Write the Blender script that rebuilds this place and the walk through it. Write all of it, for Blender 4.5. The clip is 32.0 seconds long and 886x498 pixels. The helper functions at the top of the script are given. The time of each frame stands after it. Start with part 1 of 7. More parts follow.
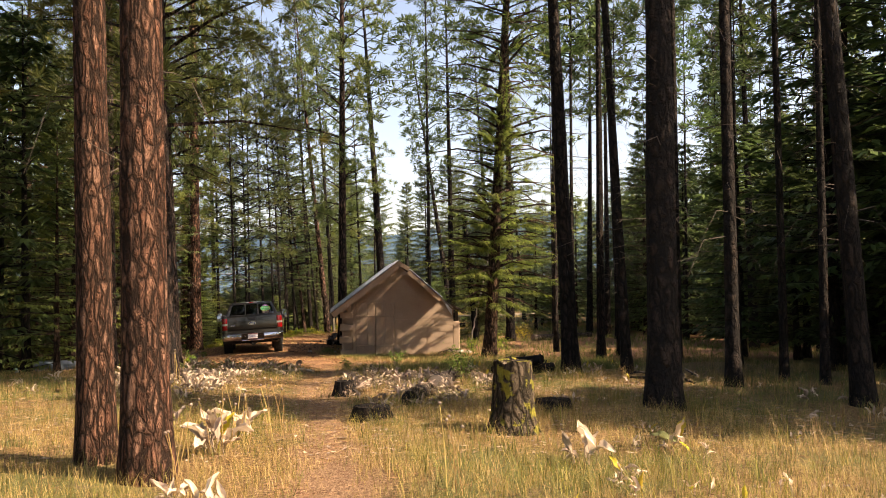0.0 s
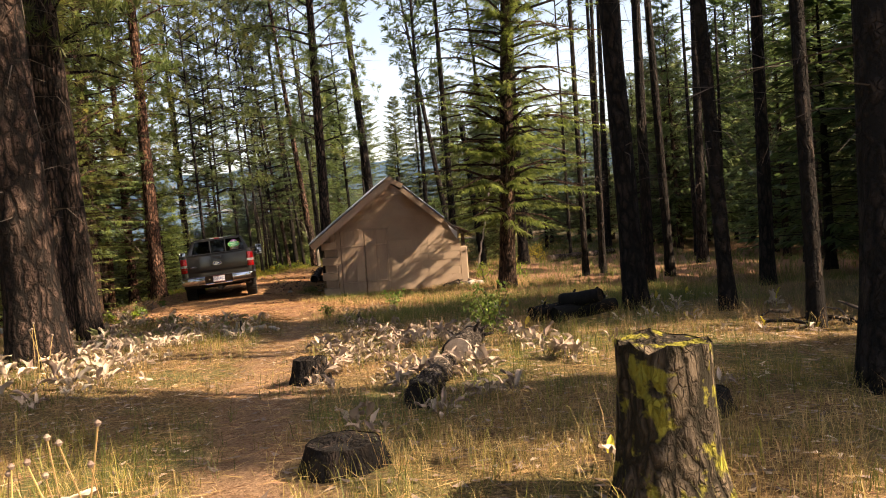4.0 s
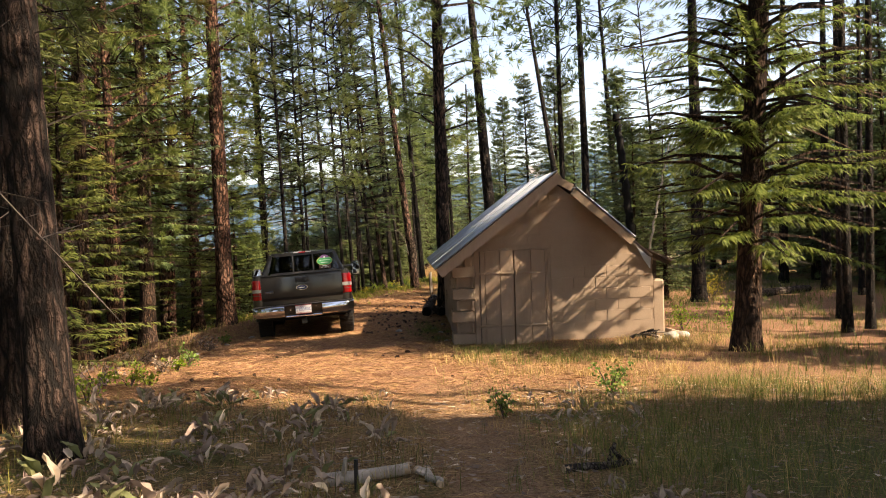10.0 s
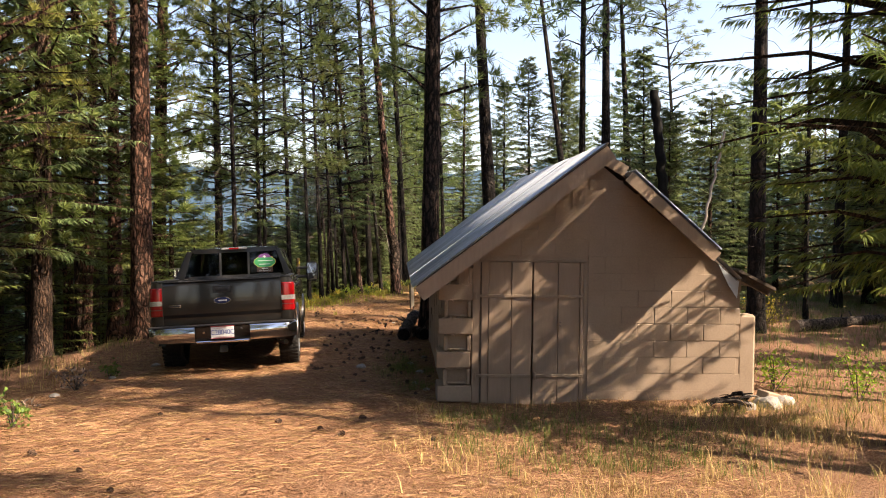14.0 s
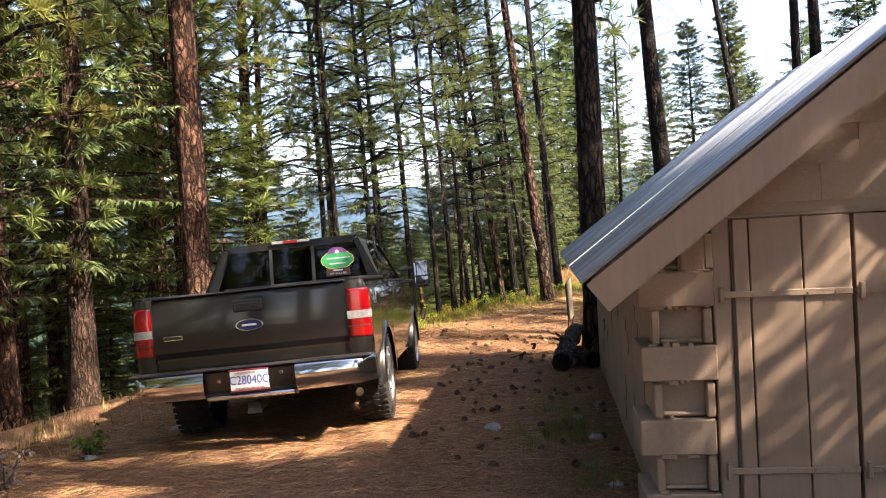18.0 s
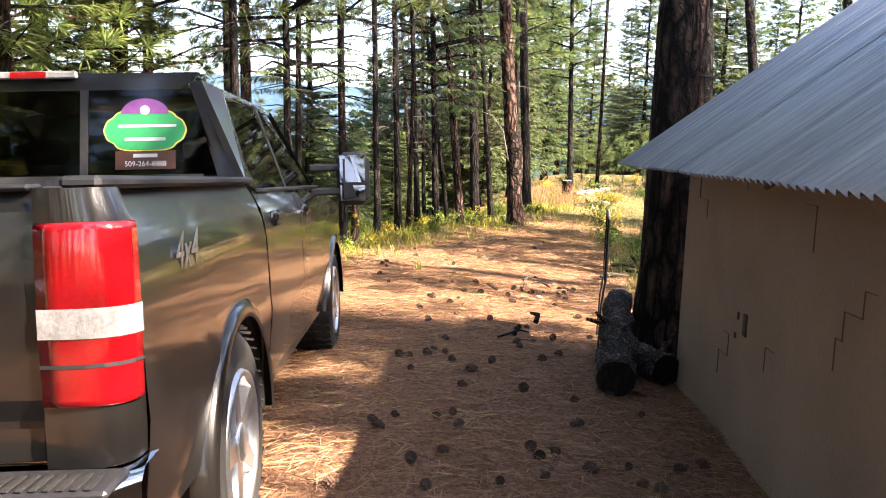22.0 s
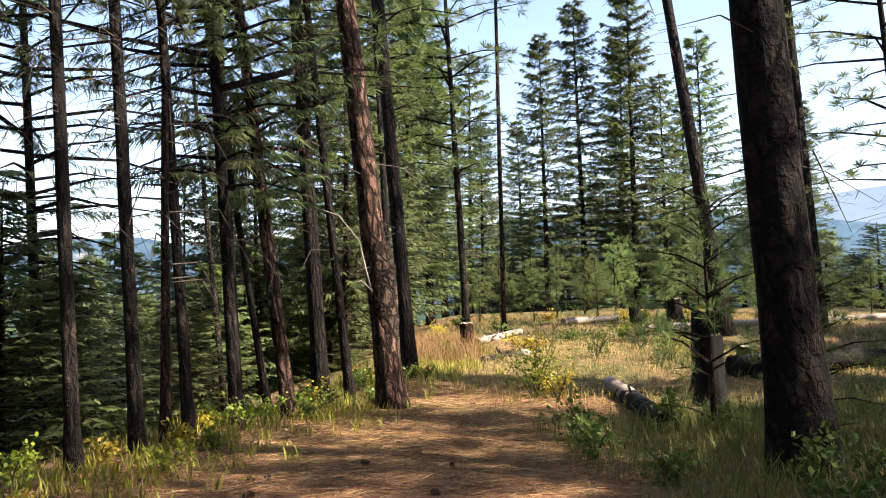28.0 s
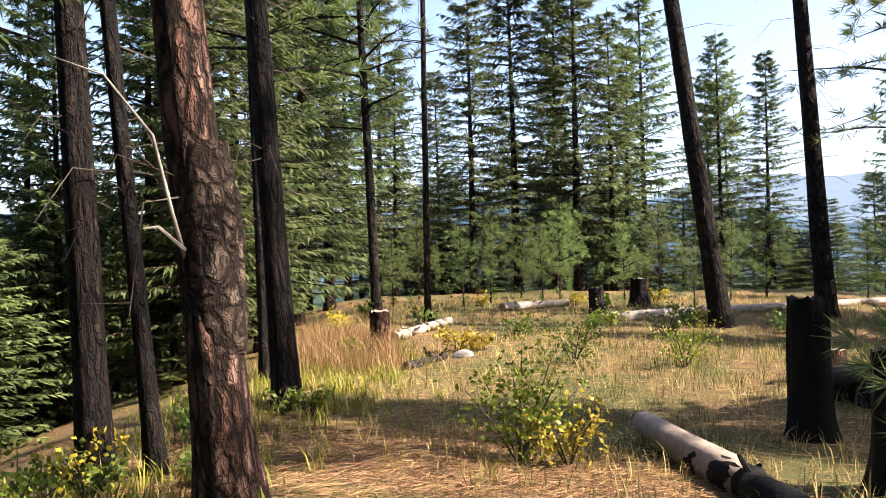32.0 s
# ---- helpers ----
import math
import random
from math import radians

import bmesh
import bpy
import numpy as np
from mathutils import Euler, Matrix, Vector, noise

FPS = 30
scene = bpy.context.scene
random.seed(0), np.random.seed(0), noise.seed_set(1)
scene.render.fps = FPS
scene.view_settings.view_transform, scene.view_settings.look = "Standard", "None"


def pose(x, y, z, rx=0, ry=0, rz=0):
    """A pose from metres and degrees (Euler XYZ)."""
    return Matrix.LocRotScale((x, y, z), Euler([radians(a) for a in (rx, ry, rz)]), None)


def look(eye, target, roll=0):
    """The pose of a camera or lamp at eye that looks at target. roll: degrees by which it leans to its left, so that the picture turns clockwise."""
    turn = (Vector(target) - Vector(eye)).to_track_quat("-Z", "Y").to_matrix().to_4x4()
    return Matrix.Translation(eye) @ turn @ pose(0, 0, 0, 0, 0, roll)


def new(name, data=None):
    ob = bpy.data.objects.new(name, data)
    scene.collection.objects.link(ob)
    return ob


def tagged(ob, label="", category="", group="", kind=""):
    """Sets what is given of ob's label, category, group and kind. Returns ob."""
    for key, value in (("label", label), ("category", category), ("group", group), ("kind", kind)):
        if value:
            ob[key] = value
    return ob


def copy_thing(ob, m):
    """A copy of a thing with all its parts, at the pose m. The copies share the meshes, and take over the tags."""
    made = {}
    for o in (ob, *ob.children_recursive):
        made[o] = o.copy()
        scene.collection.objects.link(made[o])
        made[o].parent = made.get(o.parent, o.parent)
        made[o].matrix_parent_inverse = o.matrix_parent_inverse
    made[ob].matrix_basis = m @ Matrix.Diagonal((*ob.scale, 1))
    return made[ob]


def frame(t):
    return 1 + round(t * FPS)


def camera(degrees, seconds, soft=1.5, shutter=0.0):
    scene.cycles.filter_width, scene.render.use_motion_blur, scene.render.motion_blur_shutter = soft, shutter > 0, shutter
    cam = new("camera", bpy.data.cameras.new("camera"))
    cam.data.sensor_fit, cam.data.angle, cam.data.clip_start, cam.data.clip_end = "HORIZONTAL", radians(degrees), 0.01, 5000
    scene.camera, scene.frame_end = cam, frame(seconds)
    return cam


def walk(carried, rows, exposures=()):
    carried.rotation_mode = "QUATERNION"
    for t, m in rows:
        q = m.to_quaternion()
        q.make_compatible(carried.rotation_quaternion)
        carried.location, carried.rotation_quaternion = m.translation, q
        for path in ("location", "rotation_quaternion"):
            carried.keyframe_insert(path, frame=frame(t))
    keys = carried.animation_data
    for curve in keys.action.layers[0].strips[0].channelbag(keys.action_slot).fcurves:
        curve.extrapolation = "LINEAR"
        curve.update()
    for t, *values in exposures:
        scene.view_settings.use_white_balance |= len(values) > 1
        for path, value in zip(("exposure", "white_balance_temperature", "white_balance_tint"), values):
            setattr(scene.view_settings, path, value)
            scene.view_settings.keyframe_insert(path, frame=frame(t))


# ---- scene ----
cam = camera(56.0, 32.0, soft=1.0)
PATH = [
    (0, (0.097, 3.516, 1.116), (0.356, 5.497, 1.214), -0.5),
    (0.5, (0.183, 4.085, 1.088), (0.452, 6.062, 1.221), -1.3),
    (1, (0.286, 4.644, 1.067), (0.481, 6.633, 1.134), -1.2),
    (1.5, (0.34, 5.251, 1.023), (0.508, 7.244, 1.005), -0.1),
    (2, (0.418, 5.869, 0.977), (0.708, 7.846, 0.899), -1.4),
    (2.5, (0.359, 6.408, 1.023), (0.73, 8.373, 0.966), -2.6),
    (4.5, (0.526, 8.921, 1.009), (0.734, 10.908, 0.92), -3.6),
    (5, (0.446, 9.454, 1.029), (0.515, 11.452, 1.035), -1.1),
    (5.5, (0.385, 10.068, 1.033), (0.291, 12.065, 1.102), -2.1),
    (6, (0.215, 10.629, 1.033), (-0.044, 12.612, 1.064), -2.3),
    (6.5, (0.11, 11.136, 1.061), (-0.111, 13.123, 1.015), -3.2),
    (7, (0.006, 11.722, 1.063), (-0.185, 13.711, 0.989), -2.6),
    (7.5, (-0.107, 12.318, 1.076), (-0.284, 14.309, 1.014), -2.8),
    (8, (-0.193, 12.947, 1.087), (-0.381, 14.937, 1.033), -4.3),
    (8.5, (-0.346, 13.564, 1.068), (-0.485, 15.558, 1.016), -3.1),
    (9, (-0.388, 14.186, 1.071), (-0.474, 16.183, 1.018), -1.0),
    (9.5, (-0.501, 14.735, 1.064), (-0.547, 16.734, 1.027), 0.8),
    (10, (-0.472, 15.333, 1.051), (-0.39, 17.331, 1.013), -1.8),
    (10.5, (-0.608, 15.916, 1.062), (-0.475, 17.911, 1.026), -2.7),
    (11, (-0.748, 16.455, 1.075), (-0.52, 18.442, 1.06), -4.2),
    (11.5, (-0.786, 17.07, 1.078), (-0.349, 19.021, 1.026), -4.3),
    (12, (-0.663, 17.723, 1.086), (0.085, 19.574, 0.965), -3.9),
    (12.5, (-0.497, 18.375, 1.103), (0.332, 20.195, 1.061), -1.1),
    (13, (-0.348, 19.053, 1.119), (0.297, 20.946, 1.15), 1.4),
    (13.5, (-0.239, 19.77, 1.11), (0.073, 21.746, 1.105), 1.3),
    (14, (-0.194, 20.383, 1.084), (-0.088, 22.38, 1.036), 0.7),
    (14.5, (-0.16, 21.016, 1.05), (-0.246, 23.013, 0.99), -1.0),
    (16.5, (0.026, 23.676, 0.735), (-0.208, 25.663, 0.703), -0.2),
    (17, (-0.079, 24.337, 0.711), (-0.39, 26.313, 0.736), -1.2),
    (17.5, (-0.132, 24.9, 0.687), (-0.45, 26.875, 0.704), -2.6),
    (18, (-0.19, 25.532, 0.669), (-0.439, 27.516, 0.648), -2.8),
    (18.5, (-0.309, 26.14, 0.634), (-0.516, 28.129, 0.574), -3.9),
    (19, (-0.398, 26.77, 0.588), (-0.575, 28.76, 0.508), -4.4),
    (19.5, (-0.548, 27.362, 0.556), (-0.697, 29.355, 0.493), -1.5),
    (20, (-0.644, 27.956, 0.518), (-0.755, 29.95, 0.41), 0.5),
    (20.5, (-0.777, 28.546, 0.471), (-0.89, 30.534, 0.277), 0.4),
    (21, (-0.846, 29.143, 0.481), (-0.985, 31.127, 0.271), 1.1),
    (21.5, (-0.932, 29.787, 0.481), (-1.133, 31.769, 0.309), 3.1),
    (22, (-0.904, 30.481, 0.501), (-1.003, 32.463, 0.257), 2.2),
    (22.5, (-0.936, 31.178, 0.482), (-1.011, 33.144, 0.12), 2.2),
    (23, (-0.9, 31.796, 0.463), (-0.927, 33.766, 0.117), -0.1),
    (23.5, (-0.902, 32.462, 0.438), (-0.929, 34.439, 0.134), 0.5),
    (24, (-0.809, 33.124, 0.406), (-0.778, 35.092, 0.049), 0.2),
    (24.5, (-0.848, 33.819, 0.411), (-0.895, 35.791, 0.078), 1.0),
    (25, (-0.877, 34.441, 0.388), (-0.978, 36.416, 0.087), 1.1),
    (25.5, (-0.9, 35.062, 0.392), (-1.016, 37.042, 0.135), 1.8),
    (26, (-1.001, 35.744, 0.365), (-1.117, 37.74, 0.303), 1.0),
    (26.5, (-0.918, 36.407, 0.353), (-0.764, 38.401, 0.346), -0.7),
    (28.5, (-0.397, 38.953, 0.174), (-0.22, 40.939, 0.324), -1.3),
    (29, (-0.354, 39.625, 0.169), (-0.18, 41.61, 0.335), -0.6),
    (29.5, (-0.332, 40.297, 0.154), (-0.194, 42.286, 0.315), 1.1),
    (30, (-0.272, 40.98, 0.148), (-0.16, 42.975, 0.243), 0.0),
    (30.5, (-0.292, 41.672, 0.151), (-0.144, 43.666, 0.218), -1.0),
    (31, (-0.191, 42.352, 0.154), (0.027, 44.339, 0.195), -0.4),
    (31.5, (-0.163, 43.0, 0.14), (0.119, 44.98, 0.171), -0.5),
    (32, (-0.022, 43.623, 0.129), (0.38, 45.581, 0.192), -1.0),
]
walk(cam, [(t, look(eye, target, roll)) for t, eye, target, roll in PATH], [(0.0, 1.58, 8600, 20), (2.5, 1.58, 8600, 20), (5.0, 1.7, 8400, 19), (7.0, 1.68, 8300, 18), (10.0, 1.78, 8200, 17), (12.5, 1.78, 8200, 17), (14.0, 1.76, 7600, 18), (17.0, 2.25, 7500, 18), (19.0, 2.5, 6800, 20), (21.0, 2.9, 6800, 20), (22.8, 3.0, 6900, 19), (23.8, 2.85, 6500, 18), (25.0, 2.05, 5900, 17), (26.5, 2.05, 6900, 16), (29.0, 1.82, 6700, 18), (32.0, 1.86, 6700, 19)])

# ---- world, sun ----
SUN_EL, SUN_AZ = 41.0, -23.0          # elevation; degrees from +x towards +y
world = bpy.data.worlds.new("world")
scene.world = world
world.use_nodes = True
wn = world.node_tree.nodes
sky = wn.new("ShaderNodeTexSky")
sky.sky_type, sky.sun_disc = "NISHITA", False
sky.sun_elevation, sky.sun_rotation = radians(SUN_EL), radians(90 - SUN_AZ)
sky.altitude, sky.air_density, sky.dust_density, sky.ozone_density = 800, 1.0, 3.2, 1.2
world.node_tree.links.new(sky.outputs[0], wn["Background"].inputs[0])
wn["Background"].inputs[1].default_value = 0.115
sun_data = bpy.data.lights.new("sun", "SUN")
sun_data.energy, sun_data.angle, sun_data.color = 5.0, radians(0.6), (1.0, 0.9, 0.74)
sun = new("sun", sun_data)
sun_way = Vector((math.cos(radians(SUN_EL)) * math.cos(radians(SUN_AZ)), math.cos(radians(SUN_EL)) * math.sin(radians(SUN_AZ)), math.sin(radians(SUN_EL))))
sun.matrix_world = look(40 * sun_way, (0, 0, 0))

# ---- materials ----
def nodes_of(name):
    m = bpy.data.materials.new(name)
    m.use_nodes = True
    nt = m.node_tree
    return m, nt, nt.nodes["Principled BSDF"]


def node(nt, kind, **inputs):
    n = nt.nodes.new("ShaderNode" + kind)
    for key, value in inputs.items():
        n.inputs[key.replace("_", " ")].default_value = value
    return n


def wire(nt, a, b):
    nt.links.new(a, b)


def coords(nt, scale=(1, 1, 1), source="Object"):
    tc, mp = node(nt, "TexCoord"), node(nt, "Mapping")
    mp.inputs["Scale"].default_value = scale
    wire(nt, tc.outputs[source], mp.inputs["Vector"])
    return mp.outputs[0]


def fractal(nt, vec, scale, detail=4.0, rough=0.55, distort=0.0):
    n = node(nt, "TexNoise", Scale=scale, Detail=detail, Roughness=rough, Distortion=distort)
    wire(nt, vec, n.inputs["Vector"])
    return n.outputs["Fac"]


def ramp(nt, fac, stops):
    r = node(nt, "ValToRGB")
    el = r.color_ramp.elements
    while len(el) < len(stops):
        el.new(0.5)
    for e, (p, c) in zip(el, stops):
        e.position, e.color = p, (*c, 1)
    wire(nt, fac, r.inputs[0])
    return r.outputs[0]


def blend(nt, fac, a, b, mode="MIX"):
    m = nt.nodes.new("ShaderNodeMix")
    m.data_type, m.blend_type = "RGBA", mode
    for sock, v in ((m.inputs[0], fac), (m.inputs[6], a), (m.inputs[7], b)):
        if isinstance(v, (int, float)):
            sock.default_value = v
        elif isinstance(v, tuple):
            sock.default_value = (*v, 1)
        else:
            wire(nt, v, sock)
    return m.outputs[2]


def maths(nt, op, a, b=0.0):
    m = nt.nodes.new("ShaderNodeMath")
    m.operation = op
    for sock, v in zip(m.inputs, (a, b)):
        if isinstance(v, (int, float)):
            sock.default_value = v
        else:
            wire(nt, v, sock)
    return m.outputs[0]


def bump(nt, p, height, dist, strength=1.0):
    b = node(nt, "Bump", Strength=strength, Distance=dist)
    wire(nt, height, b.inputs["Height"])
    wire(nt, b.outputs[0], p.inputs["Normal"])


def plain(name, dark, light, rough=0.6, metal=0.0, scale=6.0, grain=60.0, relief=0.003, stretch=(1, 1, 1), coat=0.0, vary=0.0, source="Object"):
    """A surface of two tones, mixed by blotches and a fine grain, with a fine relief."""
    m, nt, p = nodes_of(name)
    v = coords(nt, stretch, source)
    big, fine = fractal(nt, v, scale, 5), fractal(nt, v, grain, 3)
    mix = maths(nt, "ADD", maths(nt, "MULTIPLY", big, 0.65), maths(nt, "MULTIPLY", fine, 0.35))
    col = ramp(nt, mix, [(0.32, dark), (0.68, light)])
    if vary:
        info = nt.nodes.new("ShaderNodeObjectInfo")
        hsv = node(nt, "HueSaturation")
        wire(nt, maths(nt, "ADD", maths(nt, "MULTIPLY", info.outputs["Random"], vary), 1 - vary / 2), hsv.inputs["Value"])
        wire(nt, col, hsv.inputs["Color"])
        col = hsv.outputs[0]
    wire(nt, col, p.inputs["Base Color"])
    p.inputs["Roughness"].default_value, p.inputs["Metallic"].default_value = rough, metal
    p.inputs["Coat Weight"].default_value = coat
    p.inputs["Coat Roughness"].default_value = 0.06
    if relief:
        bump(nt, p, mix, relief)
    return m


def bark(name, furrow, plate, tint, scale=9.0, depth=0.03, tall=0.28, moss=None):
    """Bark in uneven upright plates of their own tones, parted by dark furrows, with finer flakes on each plate."""
    m, nt, p = nodes_of(name)
    base = coords(nt, (1, 1, 1), "Object")
    warp = nt.nodes.new("ShaderNodeTexNoise")
    warp.inputs["Scale"].default_value, warp.inputs["Detail"].default_value = 5.0, 3.0
    wire(nt, base, warp.inputs["Vector"])
    sway = nt.nodes.new("ShaderNodeVectorMath")
    sway.operation = "MULTIPLY_ADD"
    wire(nt, warp.outputs["Color"], sway.inputs[0])
    sway.inputs[1].default_value = (0.09, 0.09, 0.3)
    wire(nt, base, sway.inputs[2])

    def plates(sc, up):
        mp = node(nt, "Mapping")
        mp.inputs["Scale"].default_value = (sc, sc, sc * up)
        wire(nt, sway.outputs[0], mp.inputs["Vector"])
        out = []
        for feature in ("DISTANCE_TO_EDGE", "F1"):
            v = nt.nodes.new("ShaderNodeTexVoronoi")
            v.feature = feature
            v.inputs["Scale"].default_value, v.inputs["Randomness"].default_value = 1.0, 1.0
            wire(nt, mp.outputs[0], v.inputs["Vector"])
            out.append(v.outputs["Distance"] if feature == "DISTANCE_TO_EDGE" else v.outputs["Color"])
        return out

    gap, own = plates(scale * 1.25, tall * 0.8)
    chip, _ = plates(scale * 3.0, tall * 1.2)
    fine = fractal(nt, coords(nt, (1, 1, 0.45)), 60, 4, 0.65)
    wide = maths(nt, "MULTIPLY", maths(nt, "SUBTRACT", fractal(nt, coords(nt, (1, 1, 0.4)), 11, 3, 0.6), 0.5), 0.5)
    wear = maths(nt, "ADD", wide, maths(nt, "MULTIPLY", maths(nt, "SUBTRACT", fine, 0.5), 0.22))
    e1 = ramp(nt, maths(nt, "ADD", gap, wear), [(0.03, (0, 0, 0)), (0.3, (1, 1, 1))])
    e2 = ramp(nt, maths(nt, "ADD", chip, wear), [(0.0, (0.35, 0.35, 0.35)), (0.12, (1, 1, 1))])
    edge = maths(nt, "MULTIPLY", e1, e2)
    sep = nt.nodes.new("ShaderNodeSeparateColor")
    wire(nt, own, sep.inputs[0])
    tone = blend(nt, sep.outputs[0], plate, tint)
    blotch = ramp(nt, fractal(nt, coords(nt, (1, 1, 0.5)), 2.2, 4, 0.6), [(0.38, (0, 0, 0)), (0.62, (0.55, 0.55, 0.55))])
    tone = blend(nt, blotch, tone, plate)
    tone = blend(nt, maths(nt, "MULTIPLY", fine, 0.55), tone, furrow)
    col = blend(nt, edge, furrow, tone)
    if moss:
        patch = ramp(nt, fractal(nt, coords(nt), 7.0, 5), [(0.54, (0, 0, 0)), (0.6, (1, 1, 1))])
        col = blend(nt, patch, col, moss)
    wire(nt, col, p.inputs["Base Color"])
    p.inputs["Roughness"].default_value = 0.9
    p.inputs["Specular IOR Level"].default_value = 0.12
    h = maths(nt, "ADD", maths(nt, "ADD", edge, maths(nt, "MULTIPLY", sep.outputs[1], 0.35)), maths(nt, "MULTIPLY", fine, 0.3))
    bump(nt, p, h, depth)
    return m


def leafy(name, dark, light, glow=0.35, rough=0.55, tip=None):
    """Leaves and needles: a tone of its own for each piece, and light that comes through."""
    m, nt, p = nodes_of(name)
    geo = nt.nodes.new("ShaderNodeNewGeometry")
    info = nt.nodes.new("ShaderNodeObjectInfo")
    col = blend(nt, geo.outputs["Random Per Island"], dark, light)
    if tip:
        col = blend(nt, ramp(nt, fractal(nt, coords(nt), 0.35, 3), [(0.52, (0, 0, 0)), (0.68, (1, 1, 1))]), col, tip)
    hsv = node(nt, "HueSaturation")
    wire(nt, maths(nt, "ADD", maths(nt, "MULTIPLY", info.outputs["Random"], 0.5), 0.75), hsv.inputs["Value"])
    wire(nt, maths(nt, "ADD", maths(nt, "MULTIPLY", info.outputs["Random"], 0.03), 0.485), hsv.inputs["Hue"])
    wire(nt, col, hsv.inputs["Color"])
    wire(nt, hsv.outputs[0], p.inputs["Base Color"])
    p.inputs["Roughness"].default_value = rough
    p.inputs["Specular IOR Level"].default_value = 0.25
    if glow:
        tr = nt.nodes.new("ShaderNodeBsdfTranslucent")
        wire(nt, hsv.outputs[0], tr.inputs["Color"])
        mx = nt.nodes.new("ShaderNodeMixShader")
        mx.inputs[0].default_value = glow
        wire(nt, p.outputs[0], mx.inputs[1])
        wire(nt, tr.outputs[0], mx.inputs[2])
        wire(nt, mx.outputs[0], nt.nodes["Material Output"].inputs[0])
    return m


def glassy(name, tint=(0.6, 0.65, 0.65), clear=0.6):
    m, nt, p = nodes_of(name)
    p.inputs["Base Color"].default_value = (*tint, 1)
    p.inputs["Roughness"].default_value = 0.03
    p.inputs["Transmission Weight"].default_value = clear
    p.inputs["IOR"].default_value = 1.45
    return m


M = {}
M["pine_bark"] = bark("pine_bark", (0.02, 0.012, 0.009), (0.215, 0.1, 0.066), (0.4, 0.23, 0.165), 9, 0.06, 0.55)
M["grey_bark"] = bark("grey_bark", (0.010, 0.0085, 0.008), (0.075, 0.052, 0.043), (0.24, 0.155, 0.125), 9, 0.06, 0.34)
M["dark_bark"] = bark("dark_bark", (0.012, 0.011, 0.011), (0.036, 0.03, 0.027), (0.08, 0.057, 0.046), 10, 0.05, 0.34)
M["red_bark"] = bark("red_brown_bark", (0.015, 0.011, 0.009), (0.2, 0.105, 0.078), (0.4, 0.26, 0.21), 10, 0.06, 0.34)
M["fir_bark"] = bark("fir_bark", (0.02, 0.014, 0.012), (0.12, 0.076, 0.056), (0.21, 0.125, 0.082), 16, 0.035, 0.22)
M["mossy_bark"] = bark("mossy_bark", (0.02, 0.017, 0.012), (0.13, 0.1, 0.075), (0.25, 0.19, 0.13), 11, 0.04, 0.4, (0.24, 0.22, 0.04))
M["lichen_bark"] = bark("lichen_bark", (0.02, 0.017, 0.012), (0.2, 0.13, 0.08), (0.26, 0.19, 0.13), 9, 0.03, 0.35, (0.42, 0.34, 0.05))
M["burl_bark"] = bark("scaly_burl_bark", (0.018, 0.013, 0.011), (0.13, 0.09, 0.07), (0.26, 0.2, 0.16), 9, 0.05, 1.0)
M["log_bark"] = bark("log_bark", (0.025, 0.02, 0.018), (0.2, 0.165, 0.14), (0.36, 0.31, 0.275), 24, 0.03, 1.0)
M["char"] = plain("charred_wood", (0.003, 0.003, 0.0032), (0.012, 0.0115, 0.011), 0.75, 0, 6, 30, 0.02, (1, 1, 0.25))
M["char"].node_tree.nodes["Principled BSDF"].inputs["Specular IOR Level"].default_value = 0.12
M["dead_wood"] = plain("dead_wood", (0.16, 0.135, 0.11), (0.4, 0.36, 0.31), 0.85, 0, 5, 40, 0.006, (1, 1, 0.3))
M["dead_twig"] = plain("dead_twig", (0.035, 0.028, 0.024), (0.1, 0.078, 0.064), 0.9, 0, 5, 40, 0.0)
M["cut_wood"] = plain("cut_wood", (0.3, 0.2, 0.12), (0.55, 0.42, 0.28), 0.85, 0, 9, 60, 0.004)
M["grey_cut"] = plain("weathered_cut_wood", (0.16, 0.12, 0.09), (0.36, 0.29, 0.24), 0.9, 0, 9, 60, 0.006)
M["pine_leaf"] = leafy("pine_needles", (0.062, 0.095, 0.028), (0.175, 0.212, 0.07), 0.4, 0.5, (0.2, 0.19, 0.045))
# lighter, yellower copy of the needles: sunlight put into their colour
M["sunlit_leaf"] = leafy("sunlit_pine_needles", (0.08, 0.115, 0.03), (0.21, 0.245, 0.072), 0.42, 0.5, (0.25, 0.21, 0.05))
M["lip_leaf"] = leafy("yellow_green_leaves", (0.16, 0.2, 0.025), (0.40, 0.40, 0.06), 0.4, 0.55)
M["fir_leaf"] = leafy("fir_needles", (0.066, 0.1, 0.04), (0.175, 0.22, 0.09), 0.42, 0.5, (0.12, 0.17, 0.035))
M["slope_leaf"] = leafy("slope_fir_needles", (0.09, 0.13, 0.055), (0.21, 0.26, 0.11), 0.45, 0.5, (0.2, 0.23, 0.06))
M["bough_leaf"] = leafy("bright_fir_needles", (0.08, 0.13, 0.028), (0.22, 0.27, 0.065), 0.45, 0.5)
M["dark_leaf"] = leafy("dark_needles", (0.038, 0.068, 0.025), (0.105, 0.155, 0.052), 0.38, 0.5)
M["young_leaf"] = leafy("young_needles", (0.1, 0.155, 0.045), (0.21, 0.28, 0.1), 0.4, 0.5)
M["shrub_leaf"] = leafy("shrub_leaves", (0.11, 0.19, 0.02), (0.27, 0.34, 0.04), 0.4, 0.45)
M["low_leaf"] = leafy("low_green_leaves", (0.06, 0.11, 0.02), (0.17, 0.23, 0.05), 0.35, 0.5)
M["sage_leaf"] = leafy("fading_green_leaves", (0.07, 0.085, 0.035), (0.19, 0.2, 0.09), 0.3, 0.6)
